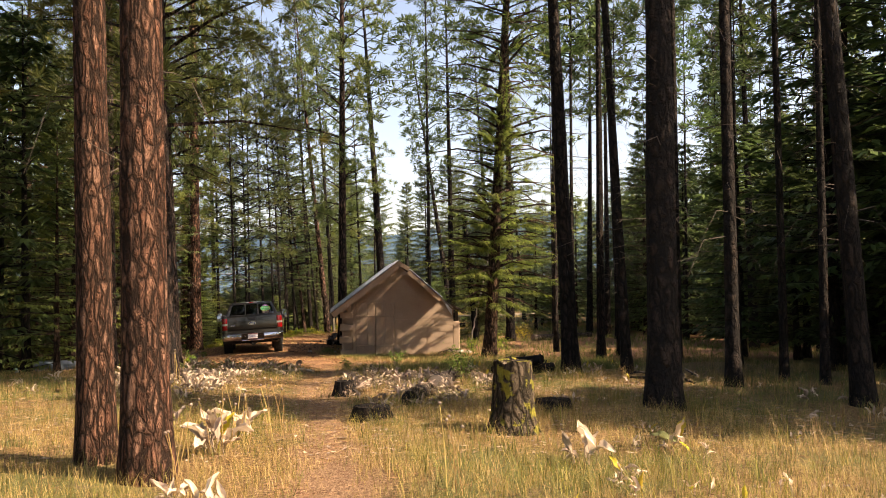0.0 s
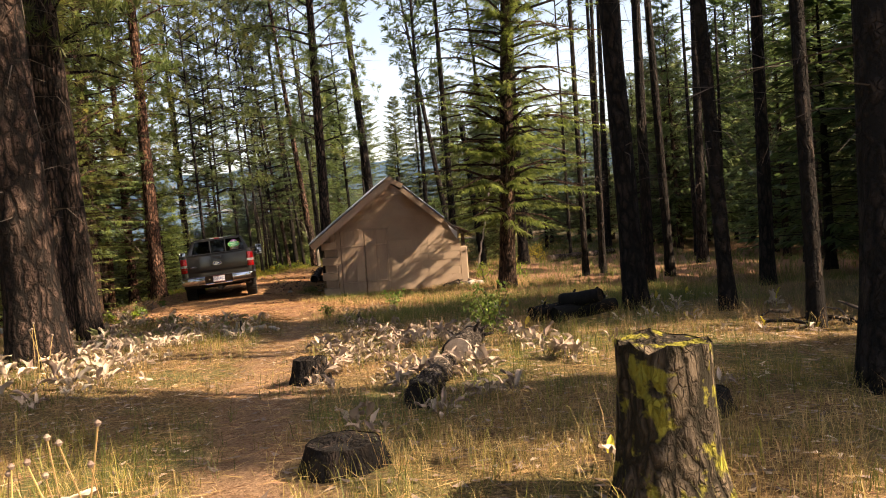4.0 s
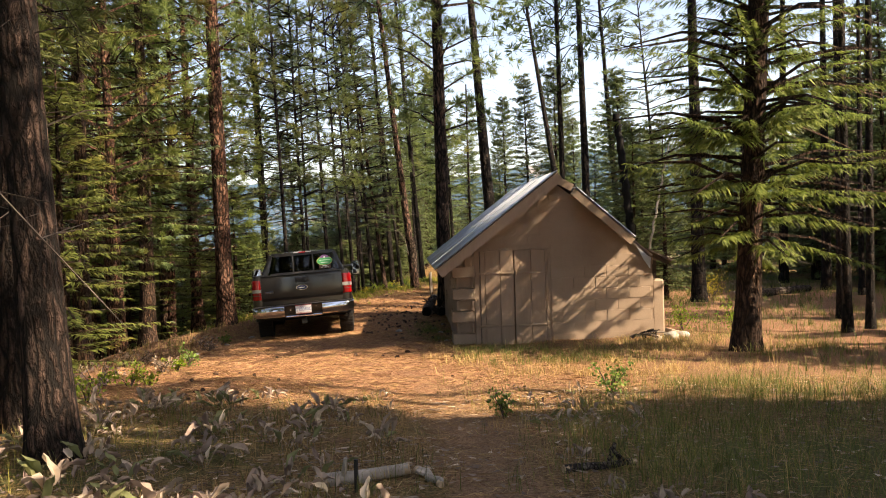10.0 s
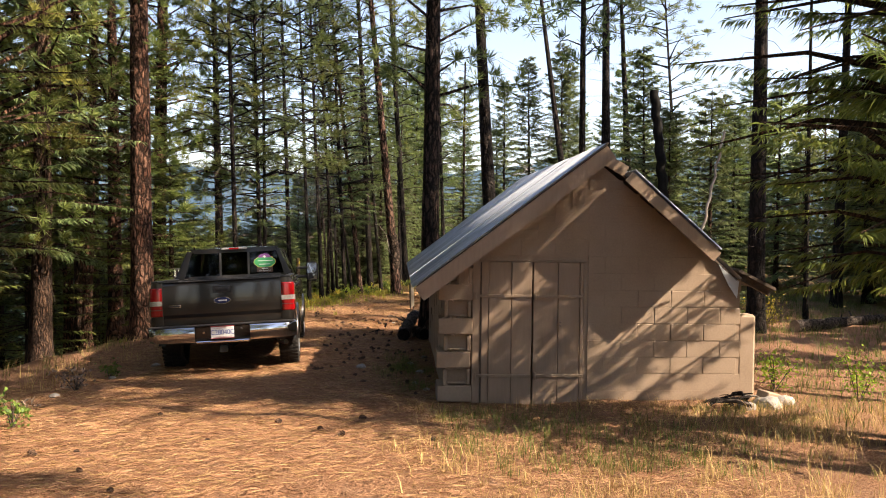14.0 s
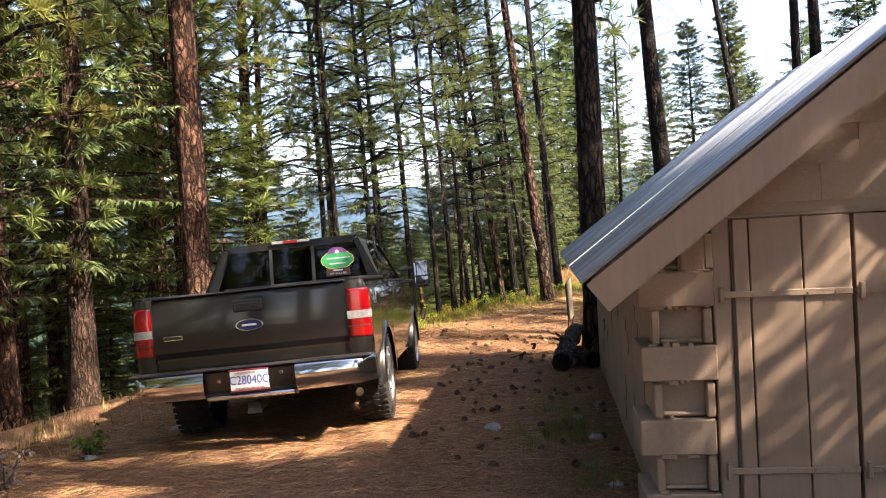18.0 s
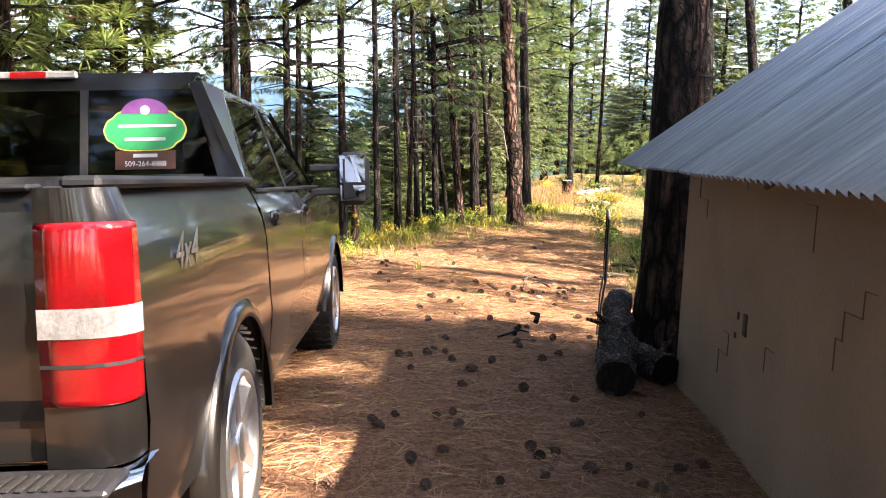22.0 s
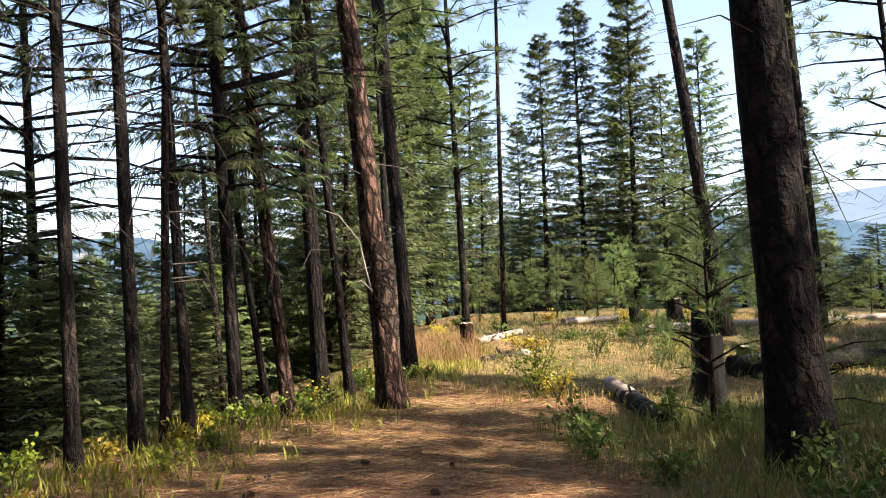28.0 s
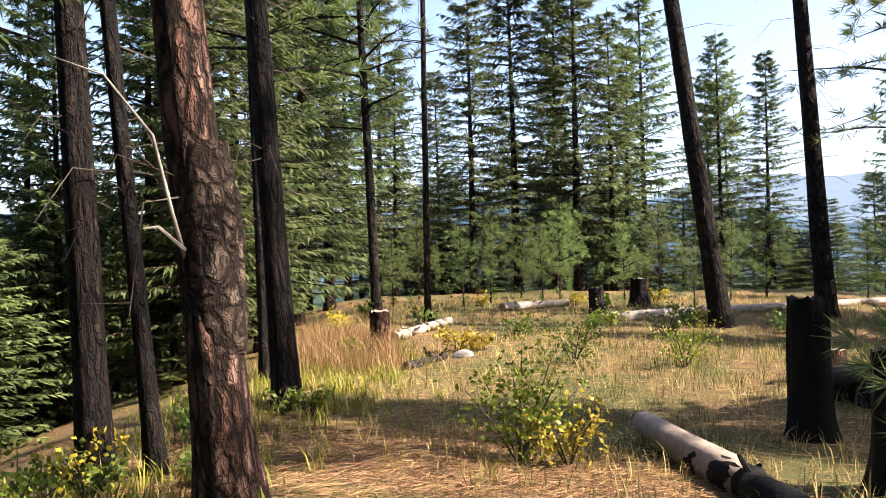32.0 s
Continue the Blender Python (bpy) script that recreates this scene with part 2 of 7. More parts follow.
M["yellow_leaf"] = leafy("yellow_leaves", (0.32, 0.26, 0.03), (0.52, 0.42, 0.06), 0.4, 0.5)
M["dry_leaf"] = leafy("dry_leaves", (0.17, 0.105, 0.07), (0.58, 0.47, 0.37), 0.25, 0.65)
M["dull_leaf"] = leafy("withered_leaves", (0.12, 0.085, 0.065), (0.34, 0.265, 0.215), 0.2, 0.75)
M["straw"] = leafy("dry_grass", (0.25, 0.152, 0.058), (0.56, 0.41, 0.185), 0.3, 0.6)
M["grass"] = leafy("green_grass", (0.06, 0.085, 0.02), (0.21, 0.22, 0.06), 0.35, 0.55)
M["fresh_grass"] = leafy("yellow_green_grass", (0.14, 0.14, 0.03), (0.36, 0.31, 0.08), 0.35, 0.55)
M["litter"] = leafy("fallen_needles", (0.16, 0.07, 0.034), (0.44, 0.255, 0.145), 0.0, 0.8)
M["cone"] = plain("pine_cone", (0.035, 0.02, 0.014), (0.12, 0.07, 0.045), 0.8, 0, 20, 90, 0.004, vary=0.5)
M["stone"] = plain("stone", (0.16, 0.15, 0.14), (0.42, 0.40, 0.37), 0.85, 0, 7, 40, 0.01, vary=0.4)
M["tan_paint"] = plain("tan_painted_block", (0.23, 0.168, 0.12), (0.315, 0.238, 0.175), 0.75, 0, 2.2, 45, 0.006, source="Object")
# darkened paint tone, the shade inside cracks put into the colour
M["tan_crack"] = plain("shaded_crack", (0.09, 0.065, 0.045), (0.13, 0.095, 0.065), 0.9, 0, 9, 60, 0.0)
M["tan_wood"] = plain("tan_painted_wood", (0.225, 0.16, 0.113), (0.315, 0.232, 0.168), 0.65, 0, 3.0, 30, 0.004, (1, 1, 0.12), vary=0.12)
# the blue of the reflected sky is put into the roofing's base colour
M["roof"] = plain("galvanised_roofing", (0.28, 0.335, 0.41), (0.66, 0.71, 0.78), 0.5, 0.45, 2.6, 22, 0.002, (0.25, 5.0, 0.25), vary=0.22)
M["roof_edge"] = plain("old_roof_boards", (0.03, 0.025, 0.02), (0.12, 0.09, 0.07), 0.9, 0, 5, 30, 0.004)
M["paint"] = plain("dark_brown_car_paint", (0.012, 0.0108, 0.010), (0.019, 0.017, 0.0155), 0.3, 0.45, 1.5, 300, 0.0, coat=1.0)
M["trim_black"] = plain("black_plastic", (0.012, 0.012, 0.013), (0.03, 0.03, 0.032), 0.5, 0, 8, 120, 0.001)
M["under"] = plain("dirty_underbody", (0.008, 0.008, 0.008), (0.03, 0.027, 0.024), 0.9, 0, 5, 40, 0.002)
M["chrome"] = plain("chrome", (0.62, 0.62, 0.63), (0.75, 0.75, 0.76), 0.08, 1.0, 3, 80, 0.0)
M["silver"] = plain("silver_alloy", (0.52, 0.53, 0.55), (0.68, 0.69, 0.7), 0.28, 0.9, 5, 80, 0.0)
M["rubber"] = plain("tyre_rubber", (0.006, 0.0058, 0.0055), (0.02, 0.018, 0.016), 0.9, 0, 7, 60, 0.003)
M["dark_glass"] = glassy("tinted_glass", (0.05, 0.055, 0.055), 1.0)
M["cab_glass"] = glassy("cab_glass", (0.1, 0.11, 0.11), 1.0)
M["mirror"] = plain("mirror_glass", (0.9, 0.9, 0.9), (0.92, 0.92, 0.92), 0.01, 1.0, 3, 30, 0.0)
M["red_lens"] = plain("red_lens", (0.15, 0.002, 0.004), (0.26, 0.004, 0.006), 0.12, 0, 8, 120, 0.0, coat=1.0)
M["clear_lens"] = plain("clear_lens", (0.22, 0.22, 0.22), (0.42, 0.42, 0.42), 0.1, 0.3, 30, 120, 0.002, coat=1.0)
M["white"] = plain("white_print", (0.5, 0.52, 0.53), (0.6, 0.62, 0.63), 0.5, 0, 5, 50, 0.0)
M["green_print"] = plain("green_print", (0.02, 0.26, 0.09), (0.03, 0.33, 0.12), 0.4, 0, 5, 50, 0.0)
M["red_print"] = plain("red_print", (0.16, 0.02, 0.025), (0.22, 0.03, 0.035), 0.4, 0, 5, 50, 0.0)
M["yellow_print"] = plain("yellow_print", (0.6, 0.45, 0.08), (0.7, 0.55, 0.12), 0.4, 0, 5, 50, 0.0)
M["purple_print"] = plain("purple_print", (0.12, 0.04, 0.16), (0.2, 0.07, 0.24), 0.4, 0, 5, 50, 0.0)
M["blue_print"] = plain("blue_print", (0.03, 0.06, 0.24), (0.05, 0.09, 0.32), 0.3, 0, 5, 50, 0.0)
M["navy"] = plain("dark_blue_badge", (0.01, 0.02, 0.09), (0.02, 0.035, 0.13), 0.2, 0.2, 5, 50, 0.0, coat=1.0)
M["brown_print"] = plain("dark_brown_print", (0.05, 0.02, 0.014), (0.07, 0.03, 0.02), 0.4, 0, 5, 50, 0.0)
M["seat"] = plain("seat_cloth", (0.03, 0.028, 0.025), (0.08, 0.075, 0.07), 0.9, 0, 8, 120, 0.002)
M["sign_face"] = plain("weathered_sign_face", (0.26, 0.23, 0.17), (0.38, 0.34, 0.27), 0.5, 0, 4, 60, 0.002)
M["sign_print"] = plain("faded_sign_print", (0.4, 0.36, 0.28), (0.55, 0.5, 0.4), 0.6, 0, 5, 50, 0.0)
M["rod"] = plain("black_metal_rod", (0.01, 0.01, 0.01), (0.03, 0.028, 0.027), 0.5, 0.4, 8, 80, 0.001)
M["tarp"] = plain("blue_grey_tarpaulin", (0.05, 0.075, 0.11), (0.13, 0.17, 0.22), 0.5, 0, 3, 30, 0.01)

# ---- building helpers ----
class Geo:
    """A heap of faces that becomes one mesh."""

    def __init__(self):
        self.v, self.f = [], []

    def add(self, verts, faces):
        n = len(self.v)
        self.v += [tuple(p) for p in verts]
        self.f += [tuple(n + i for i in f) for f in faces]
        return self

    def box(self, x0, x1, y0, y1, z0, z1, c=0.0, m=None):
        """A box with chamfered edges."""
        c = min(c, abs(x1 - x0) / 2.2, abs(y1 - y0) / 2.2, abs(z1 - z0) / 2.2)
        if c <= 0:
            v = [(x, y, z) for z in (z0, z1) for y in (y0, y1) for x in (x0, x1)]
            f = [(0, 2, 3, 1), (4, 5, 7, 6), (0, 1, 5, 4), (2, 6, 7, 3), (0, 4, 6, 2), (1, 3, 7, 5)]
        else:
            bm = bmesh.new()
            for sx, x in ((1, x0), (-1, x1)):
                for sy, y in ((1, y0), (-1, y1)):
                    for sz, z in ((1, z0), (-1, z1)):
                        bm.verts.new((x + sx * c, y + sy * c, z))
                        bm.verts.new((x + sx * c, y, z + sz * c))
                        bm.verts.new((x, y + sy * c, z + sz * c))
            bmesh.ops.convex_hull(bm, input=bm.verts)
            bm.verts.index_update()
            v, f = [p.co.copy() for p in bm.verts], [[q.index for q in g.verts] for g in bm.faces]
            bm.free()
        if m is not None:
            v = [m @ Vector(p) for p in v]
        return self.add(v, f)

    def tube(self, path, radii, seg=8, caps=True, wob=None):
        """A round tube along points, with a radius at each."""
        path = [Vector(p) for p in path]
        n = len(path)
        verts, up = [], Vector((0.3, 0.9, 0.1))
        for i, p in enumerate(path):
            d = (path[min(i + 1, n - 1)] - path[max(i - 1, 0)]).normalized()
            a = d.cross(up)
            if a.length < 0.1:
                a = d.cross(Vector((1, 0, 0)))
            a.normalize()
            b = d.cross(a)
            for k in range(seg):
                t = 2 * math.pi * k / seg
                r = radii[i] * (wob(i, k) if wob else 1)
                verts.append(p + r * (math.cos(t) * a + math.sin(t) * b))
        faces = [(i * seg + k, i * seg + (k + 1) % seg, (i + 1) * seg + (k + 1) % seg, (i + 1) * seg + k) for i in range(n - 1) for k in range(seg)]
        if caps:
            faces += [tuple(range(seg - 1, -1, -1)), tuple((n - 1) * seg + k for k in range(seg))]
        return self.add(verts, faces)

    def grid(self, rows, close=False):
        """A skin over rows of points."""
        w = len(rows[0])
        faces = [(i * w + k, i * w + (k + 1) % w, (i + 1) * w + (k + 1) % w, (i + 1) * w + k) for i in range(len(rows) - 1) for k in range(w if close else w - 1)]
        return self.add([p for r in rows for p in r], faces)

    def prism(self, outline, axis, a, b):
        """An outline of two coordinates, pulled along the third axis from a to b."""
        put = {"x": lambda p, d: (d, p[0], p[1]), "y": lambda p, d: (p[0], d, p[1]), "z": lambda p, d: (p[0], p[1], d)}[axis]
        n = len(outline)
        faces = [tuple(range(n))[::-1], tuple(range(n, 2 * n))] + [(i, (i + 1) % n, n + (i + 1) % n, n + i) for i in range(n)]
        return self.add([put(p, a) for p in outline] + [put(p, b) for p in outline], faces)

    def moved(self, m):
        self.v = [tuple(m @ Vector(p)) for p in self.v]
        return self

    def mesh(self, name, material, smooth=False):
        me = bpy.data.meshes.new(name)
        me.from_pydata(self.v, [], self.f)
        me.materials.append(material)
        if smooth:
            me.shade_smooth()
        me.update()
        return me


def fixed(me):
    """Normals out."""
    bm = bmesh.new()
    bm.from_mesh(me)
    bmesh.ops.recalc_face_normals(bm, faces=bm.faces)
    bm.to_mesh(me)
    bm.free()
    return me


def part(name, geo, material, parent=None, label="", smooth=False, recalc=True):
    """Links a heap of faces, or a mesh, as one object, under a thing or under a part."""
    me = geo.mesh(name, M[material] if isinstance(material, str) else material, smooth) if isinstance(geo, Geo) else geo
    if recalc and isinstance(geo, Geo):
        fixed(me)
    ob = new(name, me)
    if parent:
        ob.parent = parent
    return tagged(ob, label)


def thing(name, m, label, category, group="", kind=""):
    ob = new(name)
    ob.matrix_basis = m
    return tagged(ob, label, category, group, kind)


def heap(name, verts, faces, material, smooth=False):
    """A mesh from arrays: verts (n, 3), faces (m, 3) or (m, 4)."""
    me = bpy.data.meshes.new(name)
    verts, faces = np.asarray(verts, np.float32), np.asarray(faces, np.int32)
    k = faces.shape[1]
    me.vertices.add(len(verts))
    me.vertices.foreach_set("co", verts.ravel())
    me.loops.add(faces.size)
    me.loops.foreach_set("vertex_index", faces.ravel())
    me.polygons.add(len(faces))
    me.polygons.foreach_set("loop_start", np.arange(len(faces), dtype=np.int32) * k)
    me.update(calc_edges=True)
    me.materials.append(M[material] if isinstance(material, str) else material)
    if smooth:
        me.shade_smooth()
    return me


# ---- lie of the land ----
PROFILE_Y = [-31.81, 3.51, 10.57, 13.22, 15.87, 20.28, 24.7, 30.0, 35.29, 40.59, 45.89, 49.42, 54.72, 60.02, 67.08, 82.98, 127.13]
PROFILE_Z = [-0.2, -0.27, -0.29, -0.30, -0.35, -0.53, -0.76, -0.93, -0.99, -1.09, -1.09, -1.14, -0.98, -0.65, -0.35, -2.0, -14]
LIP_Y = [-31.81, 7.92, 16.75, 24.7, 30.88, 36.18, 40.24, 43.42, 46.95, 48.98, 52.07, 58.25, 69.73, 91.81]
LIP_X = [-13, -10.5, -9.0, -7.6, -5.9, -5.0, -4.1, -3.2, -1.9, -0.7, 0.2, 1.6, 4, 9]
TRAIL_Y = [-5.32, 3.51, 9.69, 14.54, 16.75, 19.66, 22.05, 24.7, 30.0, 35.29]
TRAIL_X = [0.1, 0.15, 0.12, -0.2, -0.38, -0.05, -0.05, -0.3, -1.0, -1.2]


def swell(x, y, f, s):
    return np.sin(f * x + 1.3 * s + 0.7 * np.sin(f * 0.83 * y + s)) * np.sin(f * 0.91 * y - 2.1 * s + 0.6 * np.sin(f * 0.77 * x))


def ground(x, y):
    """The height of the ground."""
    x, y = np.asarray(x, float), np.asarray(y, float)
    z = np.interp(y, PROFILE_Y, PROFILE_Z)
    d = np.maximum(0, np.interp(y, LIP_Y, LIP_X) - x)
    z = z - 0.68 * d * d / (d + 7.5) * np.minimum(1, 70 / (d + 1e-6))
    z = z - 0.055 * np.maximum(0, -1.6 - x) * np.exp(-(((y - 32.6) / 6.2) ** 2))
    r = np.maximum(0, x - 9)
    z = z - 0.05 * r * r / (r + 12.0)
    off = np.abs(x - np.interp(y, TRAIL_Y, TRAIL_X))
    z = z - 0.05 * np.exp(-(off / 0.35) ** 2) * (y < 26.5)
    near = np.exp(-((np.hypot(x, y - 30) / 90) ** 2))
    z = z + near * (0.05 * swell(x, y, 0.9, 1) + 0.025 * swell(x, y, 2.3, 2) + 0.012 * swell(x, y, 5.1, 3))
    return z


def gz(x, y):
    return float(ground(x, y))


def steps(a, b, fine, lo, hi, grow=1.13):
    """Grid lines from lo to hi: fine apart from a to b, wider and wider beyond."""
    mid = list(np.arange(a, b + 1e-6, fine))
    left, right, s = [], [], fine
    while (left[-1] if left else a) > lo:
        s *= grow
        left.append((left[-1] if left else a) - s)
    s = fine
    while (right[-1] if right else b) < hi:
        s *= grow
        right.append((right[-1] if right else b) + s)
    return np.array(left[::-1] + mid + right)


def turned(nt, scale, turn):
    """Object coordinates turned about the upright, then stretched."""
    tc, ro, mp = node(nt, "TexCoord"), node(nt, "Mapping"), node(nt, "Mapping")
    ro.inputs["Rotation"].default_value = (0, 0, turn)
    mp.inputs["Scale"].default_value = scale
    wire(nt, tc.outputs["Object"], ro.inputs["Vector"])
    wire(nt, ro.outputs[0], mp.inputs["Vector"])
    return mp.outputs[0]


def earth():
    m, nt, p = nodes_of("forest_floor")
    v = coords(nt, (1, 1, 1), "Object")
    sep = nt.nodes.new("ShaderNodeSeparateXYZ")
    wire(nt, v, sep.inputs[0])
    wide, mid, fine = fractal(nt, v, 0.55, 4), fractal(nt, v, 3.2, 5, 0.6), fractal(nt, v, 38, 4, 0.65)
    lay = lambda sx, sy, turn: fractal(nt, turned(nt, (sx, sy, 8), turn), 1.0, 3, 0.6, 0.4)
    strands = maths(nt, "MAXIMUM", maths(nt, "MAXIMUM", lay(95, 9, 0.35), lay(9, 95, -0.3)), lay(90, 8, -0.8))
    needle = ramp(nt, strands, [(0.52, (0, 0, 0)), (0.72, (1, 1, 1))])
    straw = ramp(nt, fine, [(0.3, (0.052, 0.031, 0.016)), (0.48, (0.16, 0.1, 0.047)), (0.7, (0.39, 0.262, 0.128))])
    litter = ramp(nt, fine, [(0.3, (0.075, 0.037, 0.021)), (0.52, (0.215, 0.108, 0.06)), (0.73, (0.4, 0.24, 0.145))])
    litter = blend(nt, maths(nt, "MULTIPLY", needle, 0.6), litter, (0.36, 0.215, 0.13))
    dirt = ramp(nt, fine, [(0.3, (0.10, 0.06, 0.04)), (0.7, (0.25, 0.16, 0.11))])
    green = ramp(nt, fine, [(0.3, (0.05, 0.06, 0.02)), (0.7, (0.17, 0.16, 0.06))])
    field = blend(nt, ramp(nt, wide, [(0.42, (0, 0, 0)), (0.6, (1, 1, 1))]), straw, green)
    # the drive begins at about y = 22
    drive_n = node(nt, "MapRange", From_Min=21.2, From_Max=25.6)
    wire(nt, maths(nt, "ADD", sep.outputs[1], maths(nt, "MULTIPLY", maths(nt, "SUBTRACT", mid, 0.5), 7.0)), drive_n.inputs["Value"])
    far_n = node(nt, "MapRange", From_Min=47.5, From_Max=40.5)
    wire(nt, maths(nt, "ADD", sep.outputs[1], maths(nt, "MULTIPLY", maths(nt, "SUBTRACT", mid, 0.5), 9.0)), far_n.inputs["Value"])
    col = blend(nt, maths(nt, "MULTIPLY", drive_n.outputs[0], far_n.outputs[0]), field, litter)
    col = blend(nt, ramp(nt, mid, [(0.56, (0, 0, 0)), (0.7, (0.6, 0.6, 0.6))]), col, dirt)
    # the trodden footpath
    bend = maths(nt, "MULTIPLY", maths(nt, "SINE", maths(nt, "MULTIPLY", sep.outputs[1], 0.476)), 0.12)
    away = maths(nt, "ABSOLUTE", maths(nt, "ADD", maths(nt, "ADD", sep.outputs[0], bend), maths(nt, "MULTIPLY", maths(nt, "SUBTRACT", mid, 0.45), 0.7)))
    foot = node(nt, "MapRange", From_Min=0.5, From_Max=0.2)
    wire(nt, away, foot.inputs["Value"])
    near_n = node(nt, "MapRange", From_Min=26.5, From_Max=22.9)
    wire(nt, sep.outputs[1], near_n.inputs["Value"])
    col = blend(nt, maths(nt, "MULTIPLY", foot.outputs[0], near_n.outputs[0]), col, ramp(nt, fine, [(0.3, (0.11, 0.06, 0.035)), (0.7, (0.36, 0.23, 0.14))]))
    wire(nt, col, p.inputs["Base Color"])
    p.inputs["Roughness"].default_value = 0.95
    p.inputs["Specular IOR Level"].default_value = 0.2
    bump(nt, p, maths(nt, "ADD", fine, maths(nt, "MULTIPLY", needle, 0.35)), 0.03)
    return m


M["earth"] = earth()
gx, gy = steps(-8, 9, 0.34, -2600, 2600), steps(1.5, 53, 0.33, -2600, 3000)
XX, YY = np.meshgrid(gx, gy)
ids = np.arange(XX.size).reshape(XX.shape)
quads = np.stack([ids[:-1, :-1], ids[:-1, 1:], ids[1:, 1:], ids[1:, :-1]], -1).reshape(-1, 4)
far_drop = np.clip((np.hypot(XX, YY - 30) - 150) / 600, 0, 1) * -25
ZZ = np.maximum(ground(XX, YY), -55) + far_drop
tagged(new("ground", heap("ground", np.stack([XX, YY, ZZ], -1).reshape(-1, 3), quads, "earth", True)), "sloping forest floor of dry grass and orange pine needles", "ground", kind="structure")


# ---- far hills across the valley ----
# Backdrop sheets that glow by themselves; valley haze is mixed into their tones.
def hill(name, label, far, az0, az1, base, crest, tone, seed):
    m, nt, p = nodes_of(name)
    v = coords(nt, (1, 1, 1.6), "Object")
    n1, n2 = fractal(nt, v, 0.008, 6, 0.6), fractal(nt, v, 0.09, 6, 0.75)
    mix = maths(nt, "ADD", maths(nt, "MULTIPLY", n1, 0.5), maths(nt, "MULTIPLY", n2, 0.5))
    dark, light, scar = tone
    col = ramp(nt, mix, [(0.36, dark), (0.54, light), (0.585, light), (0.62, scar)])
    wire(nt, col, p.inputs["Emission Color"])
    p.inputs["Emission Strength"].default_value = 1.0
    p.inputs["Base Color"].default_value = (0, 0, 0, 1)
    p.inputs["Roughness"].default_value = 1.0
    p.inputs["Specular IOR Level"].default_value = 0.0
    rows = []
    n = 160
    for j in range(9):
        h = j / 8
        row = []
        for i in range(n + 1):
            a = radians(az0 + (az1 - az0) * i / n)
            u = i / n * 14 + seed
            top = crest * (0.72 + 0.2 * math.sin(u) + 0.12 * math.sin(2.3 * u + 1) + 0.05 * math.sin(5.7 * u) + 0.02 * math.sin(17 * u))
            dist = far * (0.8 + 0.2 * h)
            row.append((dist * math.sin(a), 30 + dist * math.cos(a), base + (top - base) * h ** 0.8))
        rows.append(row)
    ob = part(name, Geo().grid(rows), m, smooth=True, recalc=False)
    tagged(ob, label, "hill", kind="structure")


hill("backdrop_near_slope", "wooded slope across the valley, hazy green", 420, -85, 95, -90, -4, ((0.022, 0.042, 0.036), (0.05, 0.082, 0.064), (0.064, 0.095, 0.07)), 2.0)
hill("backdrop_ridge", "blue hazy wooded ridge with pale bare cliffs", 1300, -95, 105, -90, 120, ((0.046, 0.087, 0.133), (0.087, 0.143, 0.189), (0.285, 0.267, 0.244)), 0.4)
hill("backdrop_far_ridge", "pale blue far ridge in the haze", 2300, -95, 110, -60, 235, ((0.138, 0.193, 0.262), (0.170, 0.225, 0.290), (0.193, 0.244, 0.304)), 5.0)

# ---- the shed ----
SX0, SX1, SY0, SY1, SB = 0.37, 3.90, 30.13, 35.87, -0.95      # left, right, front, back, foot
EAVE, APEX, MID = 0.60, 1.96, 2.14                            # heights and the ridge's place
shed = thing("shed", pose(0, 0, 0), "small tan-painted concrete block shed with a corrugated metal roof", "shed")


def wall_top(x):
    return EAVE + (APEX - EAVE) * (x - SX0) / (MID - SX0) if x < MID else APEX - (APEX - 0.56) * (x - MID) / (SX1 - MID)


CH, CW = 0.199, 0.40
rng = random.Random(5)
D0, D1, DT = 0.775, 2.0, 0.72       # the doors' opening
# side and back walls
part("side_wall", Geo().box(SX0 + 0.008, SX0 + 0.2, SY0 + 0.42, SY1, SB - 0.4, EAVE + 0.0, 0.01), "tan_paint", shed, "tan-painted block wall with hairline stepped cracks")
part("right_wall", Geo().box(SX1 - 0.2, SX1 - 0.008, SY0 + 0.2, SY1, SB - 0.4, 0.5, 0.01), "tan_paint", shed)
part("back_wall", Geo().prism([(SX0 + 0.2, SB - 0.4), (SX1 - 0.2, SB - 0.4), (SX1 - 0.2, 0.62), (MID, APEX - 0.06), (SX0 + 0.2, EAVE + 0.1)], "y", SY1 - 0.2, SY1 - 0.004), "tan_paint", shed)
part("front_core", Geo().prism([(D1, SB - 0.4), (SX1 - 0.01, SB - 0.4), (SX1 - 0.01, 0.5), (MID, APEX - 0.06), (SX0 + 0.3, EAVE + 0.12), (SX0 + 0.3, DT), (D1, DT)], "y", SY0 + 0.014, SY0 + 0.2), "tan_paint", shed, "mortar behind the front blocks")
# cracks in the side wall
for i in range(14):
    y, z = 30.75 + 4.9 * ((i * 0.618) % 1), SB + 0.1 + CH * (i * 5 % 7)
    g = Geo()
    for _ in range(rng.choice((1, 2, 2, 3))):
        h = CH * rng.uniform(0.45, 1.0)
        g.box(SX0 + 0.004, SX0 + 0.012, y - 0.0012, y + 0.0012, z, z + h)
        z, run = z + h, rng.uniform(-0.2, 0.2)
        g.box(SX0 + 0.004, SX0 + 0.012, min(y, y + run), max(y, y + run), z - 0.001, z + 0.001)
        y += run
        if z > 0.3 or not 30.7 < y < 35.7:
            break
    part("crack", g, "tan_crack", shed, "stepped hairline crack along the mortar")
